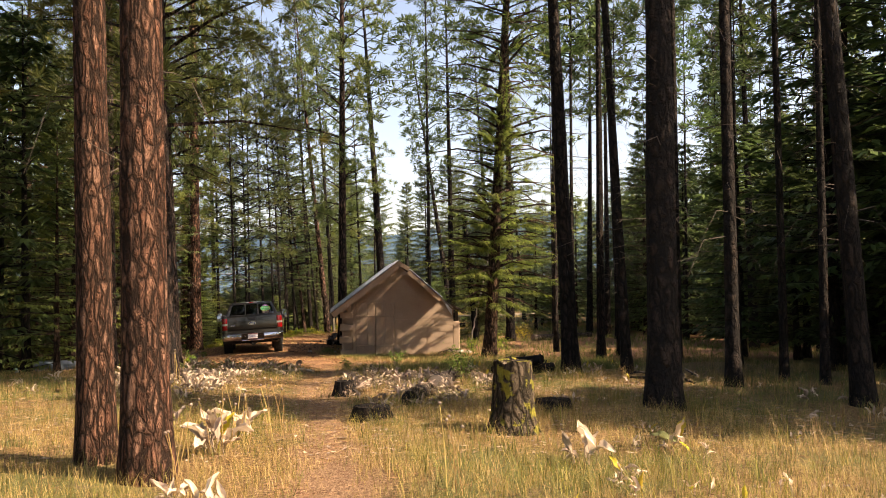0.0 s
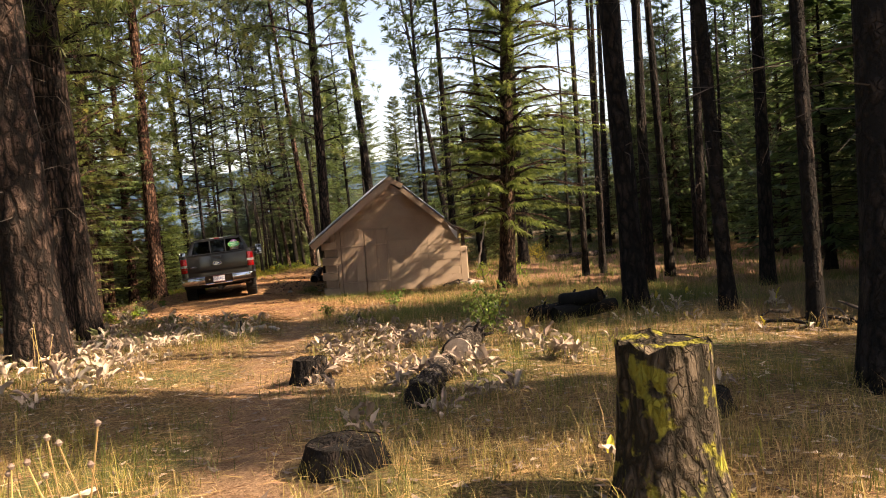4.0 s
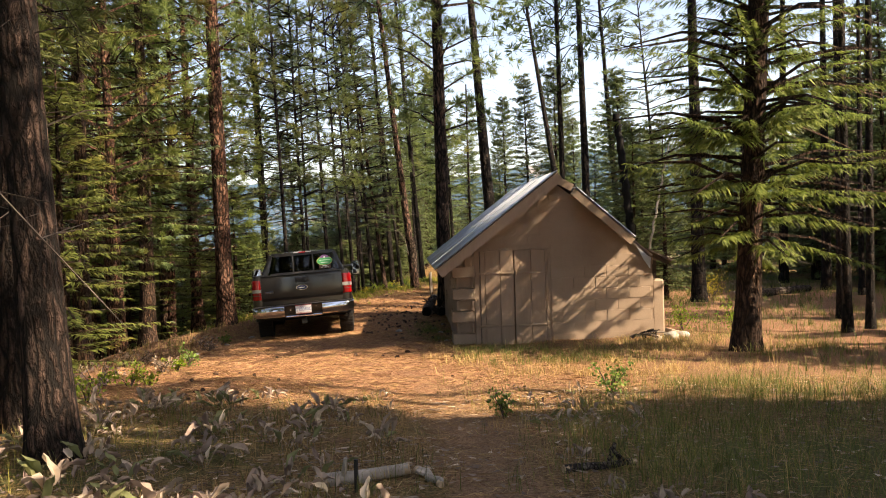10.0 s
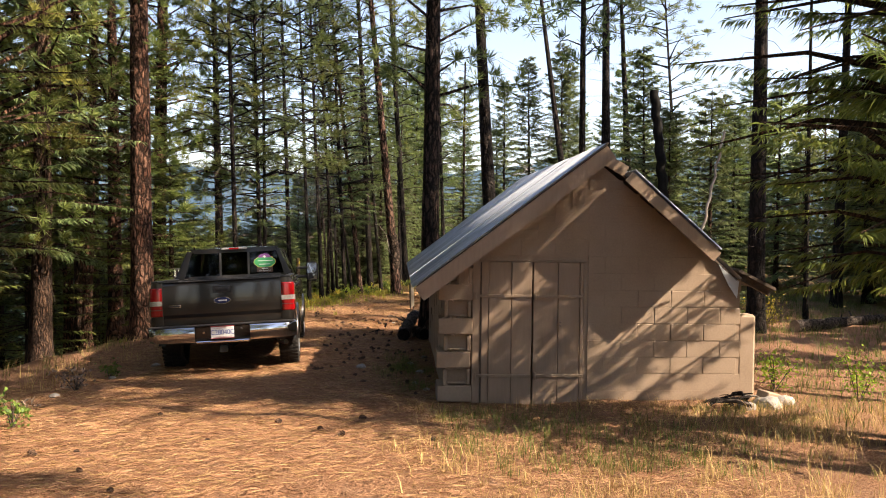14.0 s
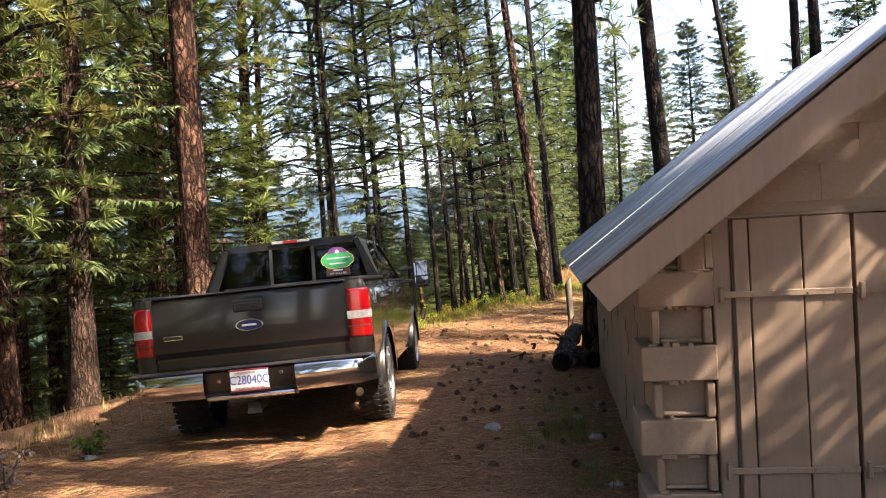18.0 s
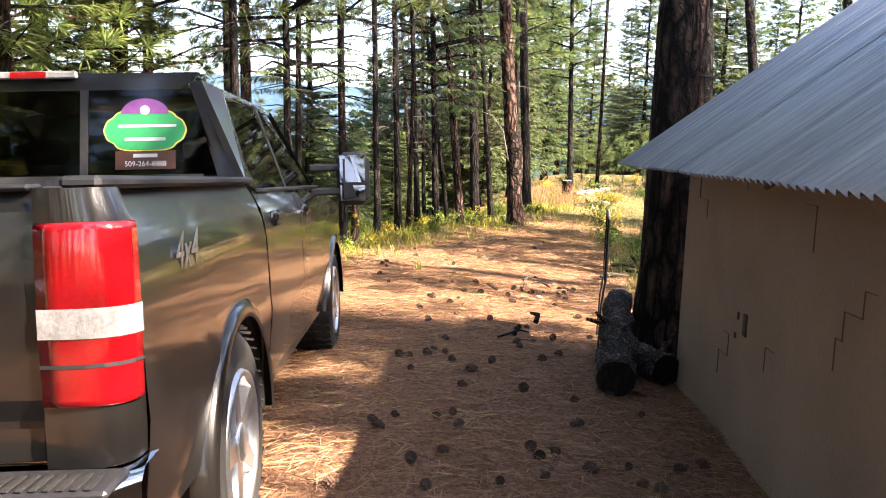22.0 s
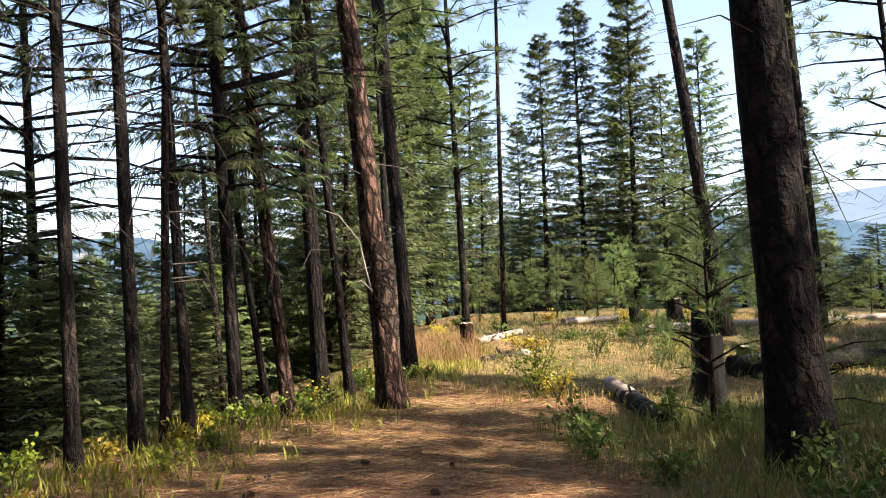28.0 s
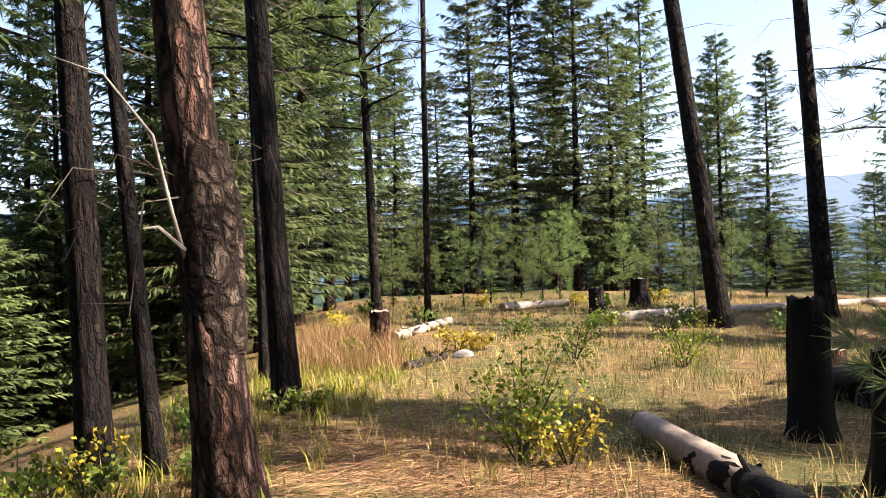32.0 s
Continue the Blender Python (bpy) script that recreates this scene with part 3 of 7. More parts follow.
for y0, z0, w, h in ((34.5, -0.36, 0.05, 0.11), (34.63, -0.3, 0.02, 0.04), (34.66, -0.4, 0.02, 0.03)):
    part("chip", Geo().box(SX0 - 0.001, SX0 + 0.012, y0, y0 + w, z0, z0 + h, 0.004), "roof_edge", shed)

# corner column of blocks laid crosswise, hollow ends to the front
z = SB
for i in range(9):
    w0, w1 = SX0 - 0.10, SX0 + 0.30
    if z > EAVE - 0.03:
        break
    j = rng.uniform(-0.012, 0.012)
    if i % 2 == 0:
        part("block", Geo().box(w0 + j, w1 + j, SY0 - 0.03, SY0 + 0.4, z + 0.006, z + CH - 0.004, 0.008), "tan_paint", shed)
    else:
        b = part("block", Geo().box(w0 + 0.08 + j, w1 + j, SY0 + 0.07, SY0 + 0.4, z + 0.004, z + CH - 0.004, 0.006), "tan_paint", shed)
        part("web", Geo().box(w0 + 0.08 + j, w0 + 0.125 + j, SY0 - 0.015, SY0 + 0.068, z + 0.006, z + CH - 0.006, 0.008), "tan_paint", b)
        part("web", Geo().box(w1 - 0.045 + j, w1 + j, SY0 - 0.015, SY0 + 0.068, z + 0.006, z + CH - 0.006, 0.008), "tan_paint", b)
        part("mortar", Geo().box(w0 + 0.126 + j, w1 - 0.046 + j, SY0 + 0.02, SY0 + 0.068, z + 0.006, z + 0.03, 0.012), "tan_paint", b)
    z += CH
for i in range(26):      # crumbs of mortar along the beds and edges of the corner blocks
    zc = SB + CH * rng.randint(1, 7) + rng.uniform(-0.006, 0.004)
    xc, w, h = SX0 + rng.uniform(-0.06, 0.26), rng.uniform(0.015, 0.06), rng.uniform(0.006, 0.016)
    part("mortar", Geo().box(xc, xc + w, SY0 - rng.uniform(0.02, 0.036), SY0 + 0.02, zc - h, zc + h, 0.005), "tan_paint", shed)
for i, (y0, y1) in enumerate(((30.62, 30.86), (31.25, 31.38), (31.5, 31.54))):      # open bed joints high in the side wall, their shade drawn as dark strips
    part("gap", Geo().box(SX0 + 0.001, SX0 + 0.012, y0, y1, 0.212 - 0.006 * (3 - i), 0.212 + 0.008 * (3 - i)), "roof_edge", shed, "dark strip painted as the shade in an open joint")
part("gap", Geo().box(SX0 + 0.001, SX0 + 0.012, 30.852, 30.866, 0.23, 0.44), "roof_edge", shed, "dark strip painted as the shade in an open joint")
part("post", Geo().box(SX0 + 0.13, SX0 + 0.27, SY0 - 0.02, SY0 + 0.12, EAVE - 0.3, EAVE + 0.12, 0.015), "tan_wood", shed, "rough painted timber stub under the eave")

# blocks of the front, right of the doors and above them
row = 0
z = SB - 0.26
while z < APEX - 0.12:
    off = CW / 2 if row % 2 else 0.0
    x = D1 + 0.05 - (off if z < DT - 0.05 else 0) - 4 * CW * (z >= DT - 0.05) - off * (z >= DT - 0.05)
    while x < SX1:
        a, b = max(x, D1 + 0.05 if z < DT - 0.05 else SX0 + 0.26), min(x + CW, SX1)
        zt = min(z + CH, min(wall_top(a), wall_top(b)) - 0.03)
        if b - a > 0.08 and zt - z > 0.06:
            bold = a > 2.3 and -0.75 < z < 0.35
            d, c = rng.uniform(-0.004, 0.003) if bold else rng.uniform(0.0, 0.0012), 0.0028 if bold else 0.0003
            part("block", Geo().box(a + c, b - c, SY0 + d, SY0 + 0.018, z + c, zt - c, 0.004 if bold else 0.0015), "tan_paint", shed)
        x += CW
    row, z = row + 1, z + CH

# plank doors with iron straps
part("door_post", Geo().box(SX0 + 0.305, D0 - 0.004, SY0 - 0.005, SY0 + 0.1, SB - 0.2, EAVE + 0.3, 0.008), "tan_wood", shed, "wide painted board beside the doors")
door_w = (D1 - D0) / 2
for k in range(2):
    x0 = D0 + k * door_w
    leaf = part("door", Geo().box(x0 + 0.01, x0 + door_w - 0.01, SY0 + 0.012, SY0 + 0.06, SB - 0.1, 0.70, 0.003), "tan_wood", shed, "closed plank door, painted tan")
    xs = [0.006, 0.09, 0.36, door_w - 0.006] if k == 0 else [0.006, 0.3, 0.56, door_w - 0.006]
    for i in range(3):
        for z0, z1 in ((SB - 0.1, -0.64), (-0.626, 0.299), (0.311, 0.705)):
            d = rng.uniform(0, 0.006)
            part("plank", Geo().box(x0 + xs[i] + 0.004, x0 + xs[i + 1] - 0.004, SY0 - 0.018 - d, SY0 + 0.011, z0, z1, 0.004), "tan_wood", leaf)
    for zs in (-0.633, 0.305):
        part("strap", Geo().box(x0 + (-0.06 if k == 0 else 0.01), x0 + door_w - 0.01, SY0 - 0.036, SY0 - 0.0255, zs - 0.018, zs + 0.018, 0.004).box(x0 + (-0.075 if k == 0 else 0.02), x0 + (-0.05 if k == 0 else 0.045), SY0 - 0.052, SY0 - 0.026, zs - 0.045, zs + 0.045, 0.005), "tan_paint", leaf, "painted iron strap hinge")
        for xb in (0.1, 0.24, 0.38, 0.52):
            part("bolt", Geo().tube([(x0 + xb, SY0 - 0.044, zs), (x0 + xb, SY0 - 0.034, zs)], [0.008, 0.009], 7), "tan_paint", leaf)
    if k == 1:
        for zk in (-0.04, 0.0):
            part("knob", Geo().tube([(x0 + 0.33, SY0 - 0.045, zk), (x0 + 0.33, SY0 - 0.02, zk)], [0.008, 0.009], 8), "roof_edge", leaf)
    else:
        # solid dark strip stands for the shade in the door's gap
        part("gap", Geo().box(x0 - 0.003, x0 + 0.009, SY0 - 0.01, SY0 + 0.011, SB - 0.1, 0.70), "roof_edge", leaf, "dark strip painted as the shaded gap beside the door")
part("lintel", Geo().box(D0 - 0.03, D1 + 0.03, SY0 - 0.012, SY0 + 0.05, 0.71, 0.728, 0.003), "tan_wood", shed)

# roof
OV = 0.47     # overhang in front
LEX, LEZ = -0.03, 0.415
REX, REZ = 4.27, 0.40
slope_l = math.atan2(APEX + 0.1 - LEZ, MID - LEX)
lengths = ((LEX, LEZ, MID, APEX + 0.1, "l"), (MID, APEX + 0.1, SX1 + 0.06, 0.80, "r"), (SX1 - 0.02, 0.84, REX, REZ, "lean"))


def sheet(x0, z0, x1, z1, y0, y1, off=0.0):
    """One sheet of corrugated iron."""
    d = Vector((x1 - x0, 0, z1 - z0)).normalized()
    n = Vector((-d.z, 0, d.x))
    k = int((y1 - y0) / 0.0136)
    top, low, under, under2 = [], [], [], []
    for i in range(k + 1):
        y = y0 + (y1 - y0) * i / k
        h = 0.012 * math.sin(2 * math.pi * y / 0.068) + off
        a, b = Vector((x0, y, z0)) + n * h, Vector((x1, y, z1)) + n * h
        low.append(a), top.append(b), under.append(a - 0.0025 * n), under2.append(b - 0.0025 * n)
    return Geo().grid([under, low, top, under2])


roof = part("roof", Geo().prism([(LEX + 0.06, LEZ + 0.005), (MID, APEX + 0.05), (MID, APEX + 0.085), (LEX + 0.04, LEZ + 0.028)], "y", SY0 - OV + 0.05, SY1 + 0.2), "roof_edge", shed, "dark roof boards")
right_z = lambda x: 0.52 + (APEX + 0.09 - 0.52) * (SX1 - 0.02 - x) / (SX1 - 0.02 - MID)
yb = SY0 - OV
i = 0
while yb < SY1 + 0.1:
    ye = min(yb + 0.66, SY1 + 0.16)
    part("roof_sheet", sheet(LEX, LEZ, MID + 0.02, APEX + 0.105, yb, ye + 0.03, 0.014 + 0.004 * (i % 2)), "roof", roof, "silvery corrugated metal sheet", smooth=True, recalc=False)
    if i == 0:      # in front the right half is broken off beside the ridge and at the eave
        part("roof_sheet", sheet(3.47, right_z(3.47), 2.46, right_z(2.46), yb, SY0 - 0.03, -0.014), "roof", roof, smooth=True, recalc=False)
        part("roof_sheet", sheet(SX1 - 0.02, 0.52, MID, APEX + 0.09, SY0 - 0.03, ye + 0.03, -0.018), "roof", roof, smooth=True, recalc=False)
    else:
        part("roof_sheet", sheet(SX1 - 0.02, 0.52, MID, APEX + 0.09, yb, ye + 0.03, -0.014 - 0.004 * (i % 2)), "roof", roof, smooth=True, recalc=False)
    yb, i = yb + 0.66, i + 1
part("roof_board", Geo().prism([(MID + 0.01, APEX + 0.02), (SX1 - 0.06, 0.50), (SX1 - 0.06, 0.53), (MID + 0.01, APEX + 0.05)], "y", SY0 - 0.03, SY1 + 0.2), "roof_edge", shed)
part("roof_board", Geo().prism([(2.46, right_z(2.46) - 0.075), (3.47, right_z(3.47) - 0.075), (3.47, right_z(3.47) - 0.045), (2.46, right_z(2.46) - 0.045)], "y", SY0 - OV + 0.05, SY0 - 0.032), "roof_edge", shed)


def rake(name, x0, z0, x1, z1, y, w, lab):
    d = Vector((x1 - x0, 0, z1 - z0)).normalized()
    n = Vector((-d.z, 0, d.x)) * (1 if d.x > 0 else -1)
    a, b = Vector((x0, 0, z0)), Vector((x1, 0, z1))
    pts = [a, b, b - n * w, a - n * w]
    part(name, Geo().prism([(p.x, p.z) for p in pts], "y", y, y + 0.035), "tan_wood", shed, lab)


rake("barge_board", LEX + 0.02, LEZ + 0.0, MID, APEX + 0.085, SY0 - OV + 0.012, 0.17, "tan-painted barge board")
rake("barge_board", 3.47, right_z(3.47) - 0.03, MID + 0.30, right_z(MID + 0.30) - 0.03, SY0 - OV + 0.012, 0.13, "tan-painted barge board")
rake("barge_board", MID + 0.36, APEX - 0.12, MID, APEX + 0.085, SY0 - 0.07, 0.13, "dark weathered barge board")
# lean-to on the far side
part("lean_to_roof", Geo().prism([(SX1 - 0.1, 0.63), (REX, REZ), (REX, REZ + 0.035), (SX1 - 0.1, 0.665)], "y", SY0 - 0.12, SY1 - 0.6), "roof_edge", shed, "dark sagging lean-to roof")
part("lean_to_rafter", Geo().prism([(SX1, 0.5), (REX - 0.04, REZ - 0.07), (REX - 0.04, REZ), (SX1, 0.58)], "y", SY0 - 0.04, SY0 + 0.04), "roof_edge", shed)
part("lean_to_post", Geo().box(REX - 0.22, REX - 0.13, SY0 + 0.6, SY0 + 0.69, -1.1, REZ + 0.02, 0.01), "roof_edge", shed)
for y in (SY0 + 0.9, SY0 + 2.1, SY0 + 3.3, SY0 + 4.5, SY0 + 5.5):
    part("rafter_end", Geo().prism([(LEX + 0.1, LEZ - 0.02), (SX0 + 0.02, EAVE + 0.05), (SX0 + 0.02, EAVE + 0.15), (LEX + 0.1, LEZ + 0.07)], "y", y, y + 0.05), "roof_edge", shed)
tagged(part("broken_wall_end", Geo().box(SX1 - 0.02, SX1 + 0.2, SY0 + 0.02, SY0 + 0.25, SB - 0.3, 0.1, 0.03), "tan_paint", shed), "broken block end of the front wall")
part("flashing", Geo().prism([(SX1 - 0.3, 0.72), (SX1 - 0.04, 0.5), (SX1 - 0.06, 0.3), (SX1 - 0.17, 0.46)], "y", SY0 - 0.03, SY0 - 0.022), "roof", shed, "bent grey metal flap")

# ---- the pickup ----
truck = thing("pickup_truck", pose(-2.56, 31.95, -0.99, -2.3, -3.2, 5.3), "dark brown metallic four-door pickup truck parked on the drive", "truck")
RA, FA, TR = 1.24, 4.76, 0.42       # rear axle, front axle, tyre radius
HW = 0.985                          # half width


def bulge(z):
    """How far the flank stands out at a height."""
    return HW - 0.055 * ((z - 0.86) / 0.5) ** 2 - (0.05 * max(0, z - 1.22) / 0.15)


def arch(y, low):
    """The lower edge of the flank, with the wheel openings."""
    z = low
    for c in (RA, FA):
        d = abs(y - c)
        if d < 0.485:
            z = max(z, 0.41 + math.sqrt(0.485 ** 2 - d * d) * 0.98)
    return z


def flank(y0, y1, top, sgn, low=0.50, n=None, inset=0.0):
    """A skin of the body's side from y0 to y1, up to the height top(y)."""
    n = n or max(3, int((y1 - y0) / 0.035))
    rows = []
    for i in range(n + 1):
        y = y0 + (y1 - y0) * i / n
        zb, zt = arch(y, low), top(y)
        row = []
        for k in range(12):
            z = zb + (zt - zb) * k / 11
            nose = 0.16 * max(0, (y - 5.2) / 0.55) ** 2
            crease = 0.008 * math.exp(-((z - 0.78) / 0.04) ** 2) + 0.006 * math.exp(-((z - 1.12) / 0.05) ** 2)
            row.append((sgn * (bulge(z) - nose - inset + crease), y, z))
        rows.append(row)
    return Geo().grid(rows)


belt = lambda y: 1.345 if y < 1.86 else 1.30 - 0.02 * (y - 1.86) if y < 4.3 else 1.25 - 0.09 * (y - 4.3) ** 1.3
body = part("body", Geo().box(-0.86, 0.86, 0.3, 5.5, 0.46, 0.62, 0.04), "under", truck, "dark underside of the body")
for s in (1, -1):
    part("bed_side", flank(0.205, 1.84, belt, s), "paint", truck, smooth=True)
    part("bed_rail", Geo().box(s * 0.90 - 0.055, s * 0.90 + 0.035, 0.12, 1.85, 1.335, 1.372, 0.012), "trim_black", truck)
    rear_door = part("rear_door", flank(1.87, 2.95, belt, s), "paint", truck, "rear passenger door", smooth=True)
    front_door = part("front_door", flank(2.962, 4.10, belt, s), "paint", truck, "front passenger door", smooth=True)
    part("front_wing", flank(4.112, 5.72, belt, s), "paint", truck, smooth=True)
    for owner, y in ((rear_door, 2.06), (front_door, 3.1)):
        h = part("door_handle", Geo().box(s * 0.965 - 0.012 * 1, s * 0.965 + 0.012, y, y + 0.2, 1.135, 1.21, 0.02), "paint", owner, "body-coloured pull handle", smooth=True)
        part("handle_bar", Geo().box(s * 0.985 - 0.01, s * 0.985 + 0.012, y + 0.01, y + 0.19, 1.165, 1.2, 0.008), "paint", h)
        part("handle_cup", Geo().box(s * 0.981 - 0.004, s * 0.981 + 0.004, y + 0.03, y + 0.17, 1.142, 1.163, 0.003), "trim_black", h)
    part("lock", Geo().tube([(s * 0.95, 3.02, 1.17), (s * 0.983, 3.02, 1.17)], [0.012, 0.012], 8), "chrome", front_door)
    part("window_moulding", Geo().box(s * 0.927 - 0.012, s * 0.927 + 0.008, 1.95, 4.2, 1.292, 1.312, 0.006), "trim_black", truck)
    part("rocker_panel", Geo().box(s * 0.93 - 0.05, s * 0.93 + 0.012, 1.82, 4.32, 0.42, 0.51, 0.02), "paint", truck)
    # wheel arches and wheels
    for c, nm in ((RA, "rear"), (FA, "front")):
        g, rows = Geo(), []
        for k in range(25):
            a = math.pi * (k / 24)
            cy, cz = math.cos(a), math.sin(a) * 0.98
            rows.append([(s * (HW + 0.016), c + 0.465 * cy, 0.41 + 0.465 * cz), (s * (HW + 0.022), c + 0.49 * cy, 0.41 + 0.49 * cz), (s * (HW + 0.006), c + 0.53 * cy, 0.41 + 0.53 * cz), (s * (HW - 0.06), c + 0.52 * cy, 0.41 + 0.515 * cz)])
        part("wheel_arch", g.grid(rows), "paint", truck, "flared wheel arch lip", smooth=True)
        part("wheel_well", Geo().grid([[(s * 0.97, c + 0.475 * math.cos(math.pi * k / 16), 0.41 + 0.465 * math.sin(math.pi * k / 16)) for k in range(17)], [(s * 0.52, c + 0.475 * math.cos(math.pi * k / 16), 0.41 + 0.465 * math.sin(math.pi * k / 16)) for k in range(17)]]), "under", truck, smooth=True, recalc=False)


def wheel(parent, x, y, s):
    """A tyre with tread blocks on a five-spoke rim, axle along x."""
    w0, w1, seg = x - s * 0.15, x + s * 0.14, 44
    prof = [(w0, 0.29), (w0 + s * 0.012, 0.36), (w0 + s * 0.035, TR - 0.025), (w0 + s * 0.075, TR - 0.008), (x, TR - 0.003), (w1 - s * 0.075, TR - 0.008), (w1 - s * 0.035, TR - 0.025), (w1 - s * 0.006, 0.36), (w1 + s * 0.006, 0.32), (w1 - s * 0.012, 0.262), (w1 - s * 0.03, 0.25)]
    hub = new("wheel")
    hub.parent = parent
    tagged(hub, "alloy wheel with a chunky off-road tyre")
    g = Geo().grid([[(px, y + r * math.cos(6.28319 * k / seg), TR + r * math.sin(6.28319 * k / seg)) for k in range(seg)] for px, r in prof], True)
    part("tyre", g, "rubber", hub, "worn off-road tyre", smooth=True)
    tread = Geo()
    for k in range(40):
        a = 6.28319 * k / 40
        m = Matrix.Translation((x, y, TR)) @ Matrix.Rotation(a, 4, "X")
        for j, (u0, u1) in enumerate(((-0.142, -0.085), (-0.07, -0.012), (0.005, 0.062), (0.078, 0.137))):
            sh = 0.006 * (j % 2)
            tread.box(u0, u1, -0.022 + sh, 0.020 + sh, TR - 0.016, TR + (0.006 if 0 < j < 3 else -0.006), 0.0, m @ Matrix.Rotation(0.25 * (1 if j % 2 else -1), 4, "Z"))
    part("tread", tread, "rubber", hub)
    part("rim", Geo().grid([[(px, y + r * math.cos(6.28319 * k / seg), TR + r * math.sin(6.28319 * k / seg)) for k in range(seg)] for px, r in ((w1 - s * 0.02, 0.262), (w1 + s * 0.004, 0.255), (w1 + s * 0.002, 0.238), (w1 - s * 0.03, 0.232), (w1 - s * 0.16, 0.22))], True), "silver", hub, smooth=True)
    part("brake_disc", Geo().tube([(w1 - s * 0.14, y, TR), (w1 - s * 0.115, y, TR)], [0.2, 0.2], 24), "under", hub)
    for k in range(5):
        a = 6.28319 * k / 5 + 0.3
        m = Matrix.Translation((0, y, TR)) @ Matrix.Rotation(a, 4, "X")
        g = Geo().add([m @ Vector(p) for p in ((w1 - s * 0.012, -0.05, 0.05), (w1 - s * 0.012, 0.05, 0.05), (w1 - s * 0.006, 0.032, 0.236), (w1 - s * 0.006, -0.032, 0.236), (w1 - s * 0.07, -0.055, 0.05), (w1 - s * 0.07, 0.055, 0.05), (w1 - s * 0.06, 0.04, 0.236), (w1 - s * 0.06, -0.04, 0.236))], [(0, 1, 2, 3), (4, 7, 6, 5), (0, 4, 5, 1), (1, 5, 6, 2), (2, 6, 7, 3), (3, 7, 4, 0)])
        part("spoke", g, "silver", hub)
    part("hub_cap", Geo().tube([(w1 - s * 0.07, y, TR), (w1 - s * 0.004, y, TR), (w1 + s * 0.006, y, TR)], [0.075, 0.068, 0.045], 20), "silver", hub, smooth=False)


for s in (1, -1):
    wheel(truck, s * 0.84, RA, s)
    wheel(truck, s * 0.84, FA, s)
part("axle", Geo().tube([(-0.7, RA, TR), (-0.12, RA, TR), (0, RA, TR), (0.12, RA, TR), (0.7, RA, TR)], [0.045, 0.05, 0.14, 0.05, 0.045], 10), "under", truck)
part("spare_wheel", Geo().tube([(0, 0.72, 0.47), (0, 0.72, 0.60)], [0.34, 0.34], 20).moved(Matrix.Identity(4)), "rubber", truck)
part("hitch", Geo().box(-0.04, 0.04, 0.0, 0.3, 0.36, 0.43, 0.012).box(-0.055, 0.055, -0.01, 0.0, 0.345, 0.44, 0.01), "under", truck)
part("exhaust_pipe", Geo().tube([(0.62, 0.9, 0.42), (0.74, 0.35, 0.42), (0.84, 0.12, 0.42)], [0.035, 0.035, 0.035], 10), "chrome", truck)

# tailgate
tail_rows = []
for i in range(13):
    z = 0.735 + (1.335 - 0.735) * i / 12
    d = 0.012 * math.sin(math.pi * (z - 0.735) / 0.6) - (0.018 if z < 0.86 else 0.0) - (0.015 if z > 1.325 else 0)
    tail_rows.append([(x, 0.105 - d, z) for x in np.linspace(-0.80, 0.80, 25)])
gate = part("tailgate", Geo().grid(tail_rows).box(-0.8, 0.8, 0.118, 0.16, 0.735, 1.335, 0.01), "paint", truck, "closed tailgate with a bevelled lower edge", smooth=False)
part("gate_cap", Geo().box(-0.8, 0.8, 0.09, 0.165, 1.333, 1.352, 0.008), "trim_black", gate)
g = part("gate_handle", Geo().box(-0.125, 0.125, 0.072, 0.098, 1.165, 1.265, 0.02), "trim_black", gate, "black tailgate handle")
part("handle_lever", Geo().box(-0.09, 0.09, 0.062, 0.0715, 1.19, 1.235, 0.008), "trim_black", g)
oval = [(0.115 * math.cos(6.28319 * k / 28), 1.055 + 0.05 * math.sin(6.28319 * k / 28)) for k in range(28)]
b = part("badge", Geo().prism(oval, "y", 0.076, 0.093), "chrome", gate, "oval chrome badge with a dark blue field")
part("badge_field", Geo().prism([(0.9 * x, 1.055 + 0.82 * (z - 1.055)) for x, z in oval], "y", 0.072, 0.0755), "navy", b)
part("badge_mark", Geo().box(-0.06, 0.06, 0.0695, 0.0718, 1.047, 1.063, 0.0), "white", b)
n = part("name_badge", Geo().box(-0.72, -0.56, 0.083, 0.0885, 0.985, 1.022, 0.003), "chrome", gate, "small chrome model badge")
part("badge_face", Geo().box(-0.712, -0.568, 0.0805, 0.0826, 0.992, 1.015, 0.0), "trim_black", n)
# lamps that wrap round the corners of the bed
ROUND = [(0.806, 0.094), (0.85, 0.089), (0.895, 0.089), (0.93, 0.096), (0.957, 0.112), (0.974, 0.138), (0.981, 0.172), (0.983, 0.212)]
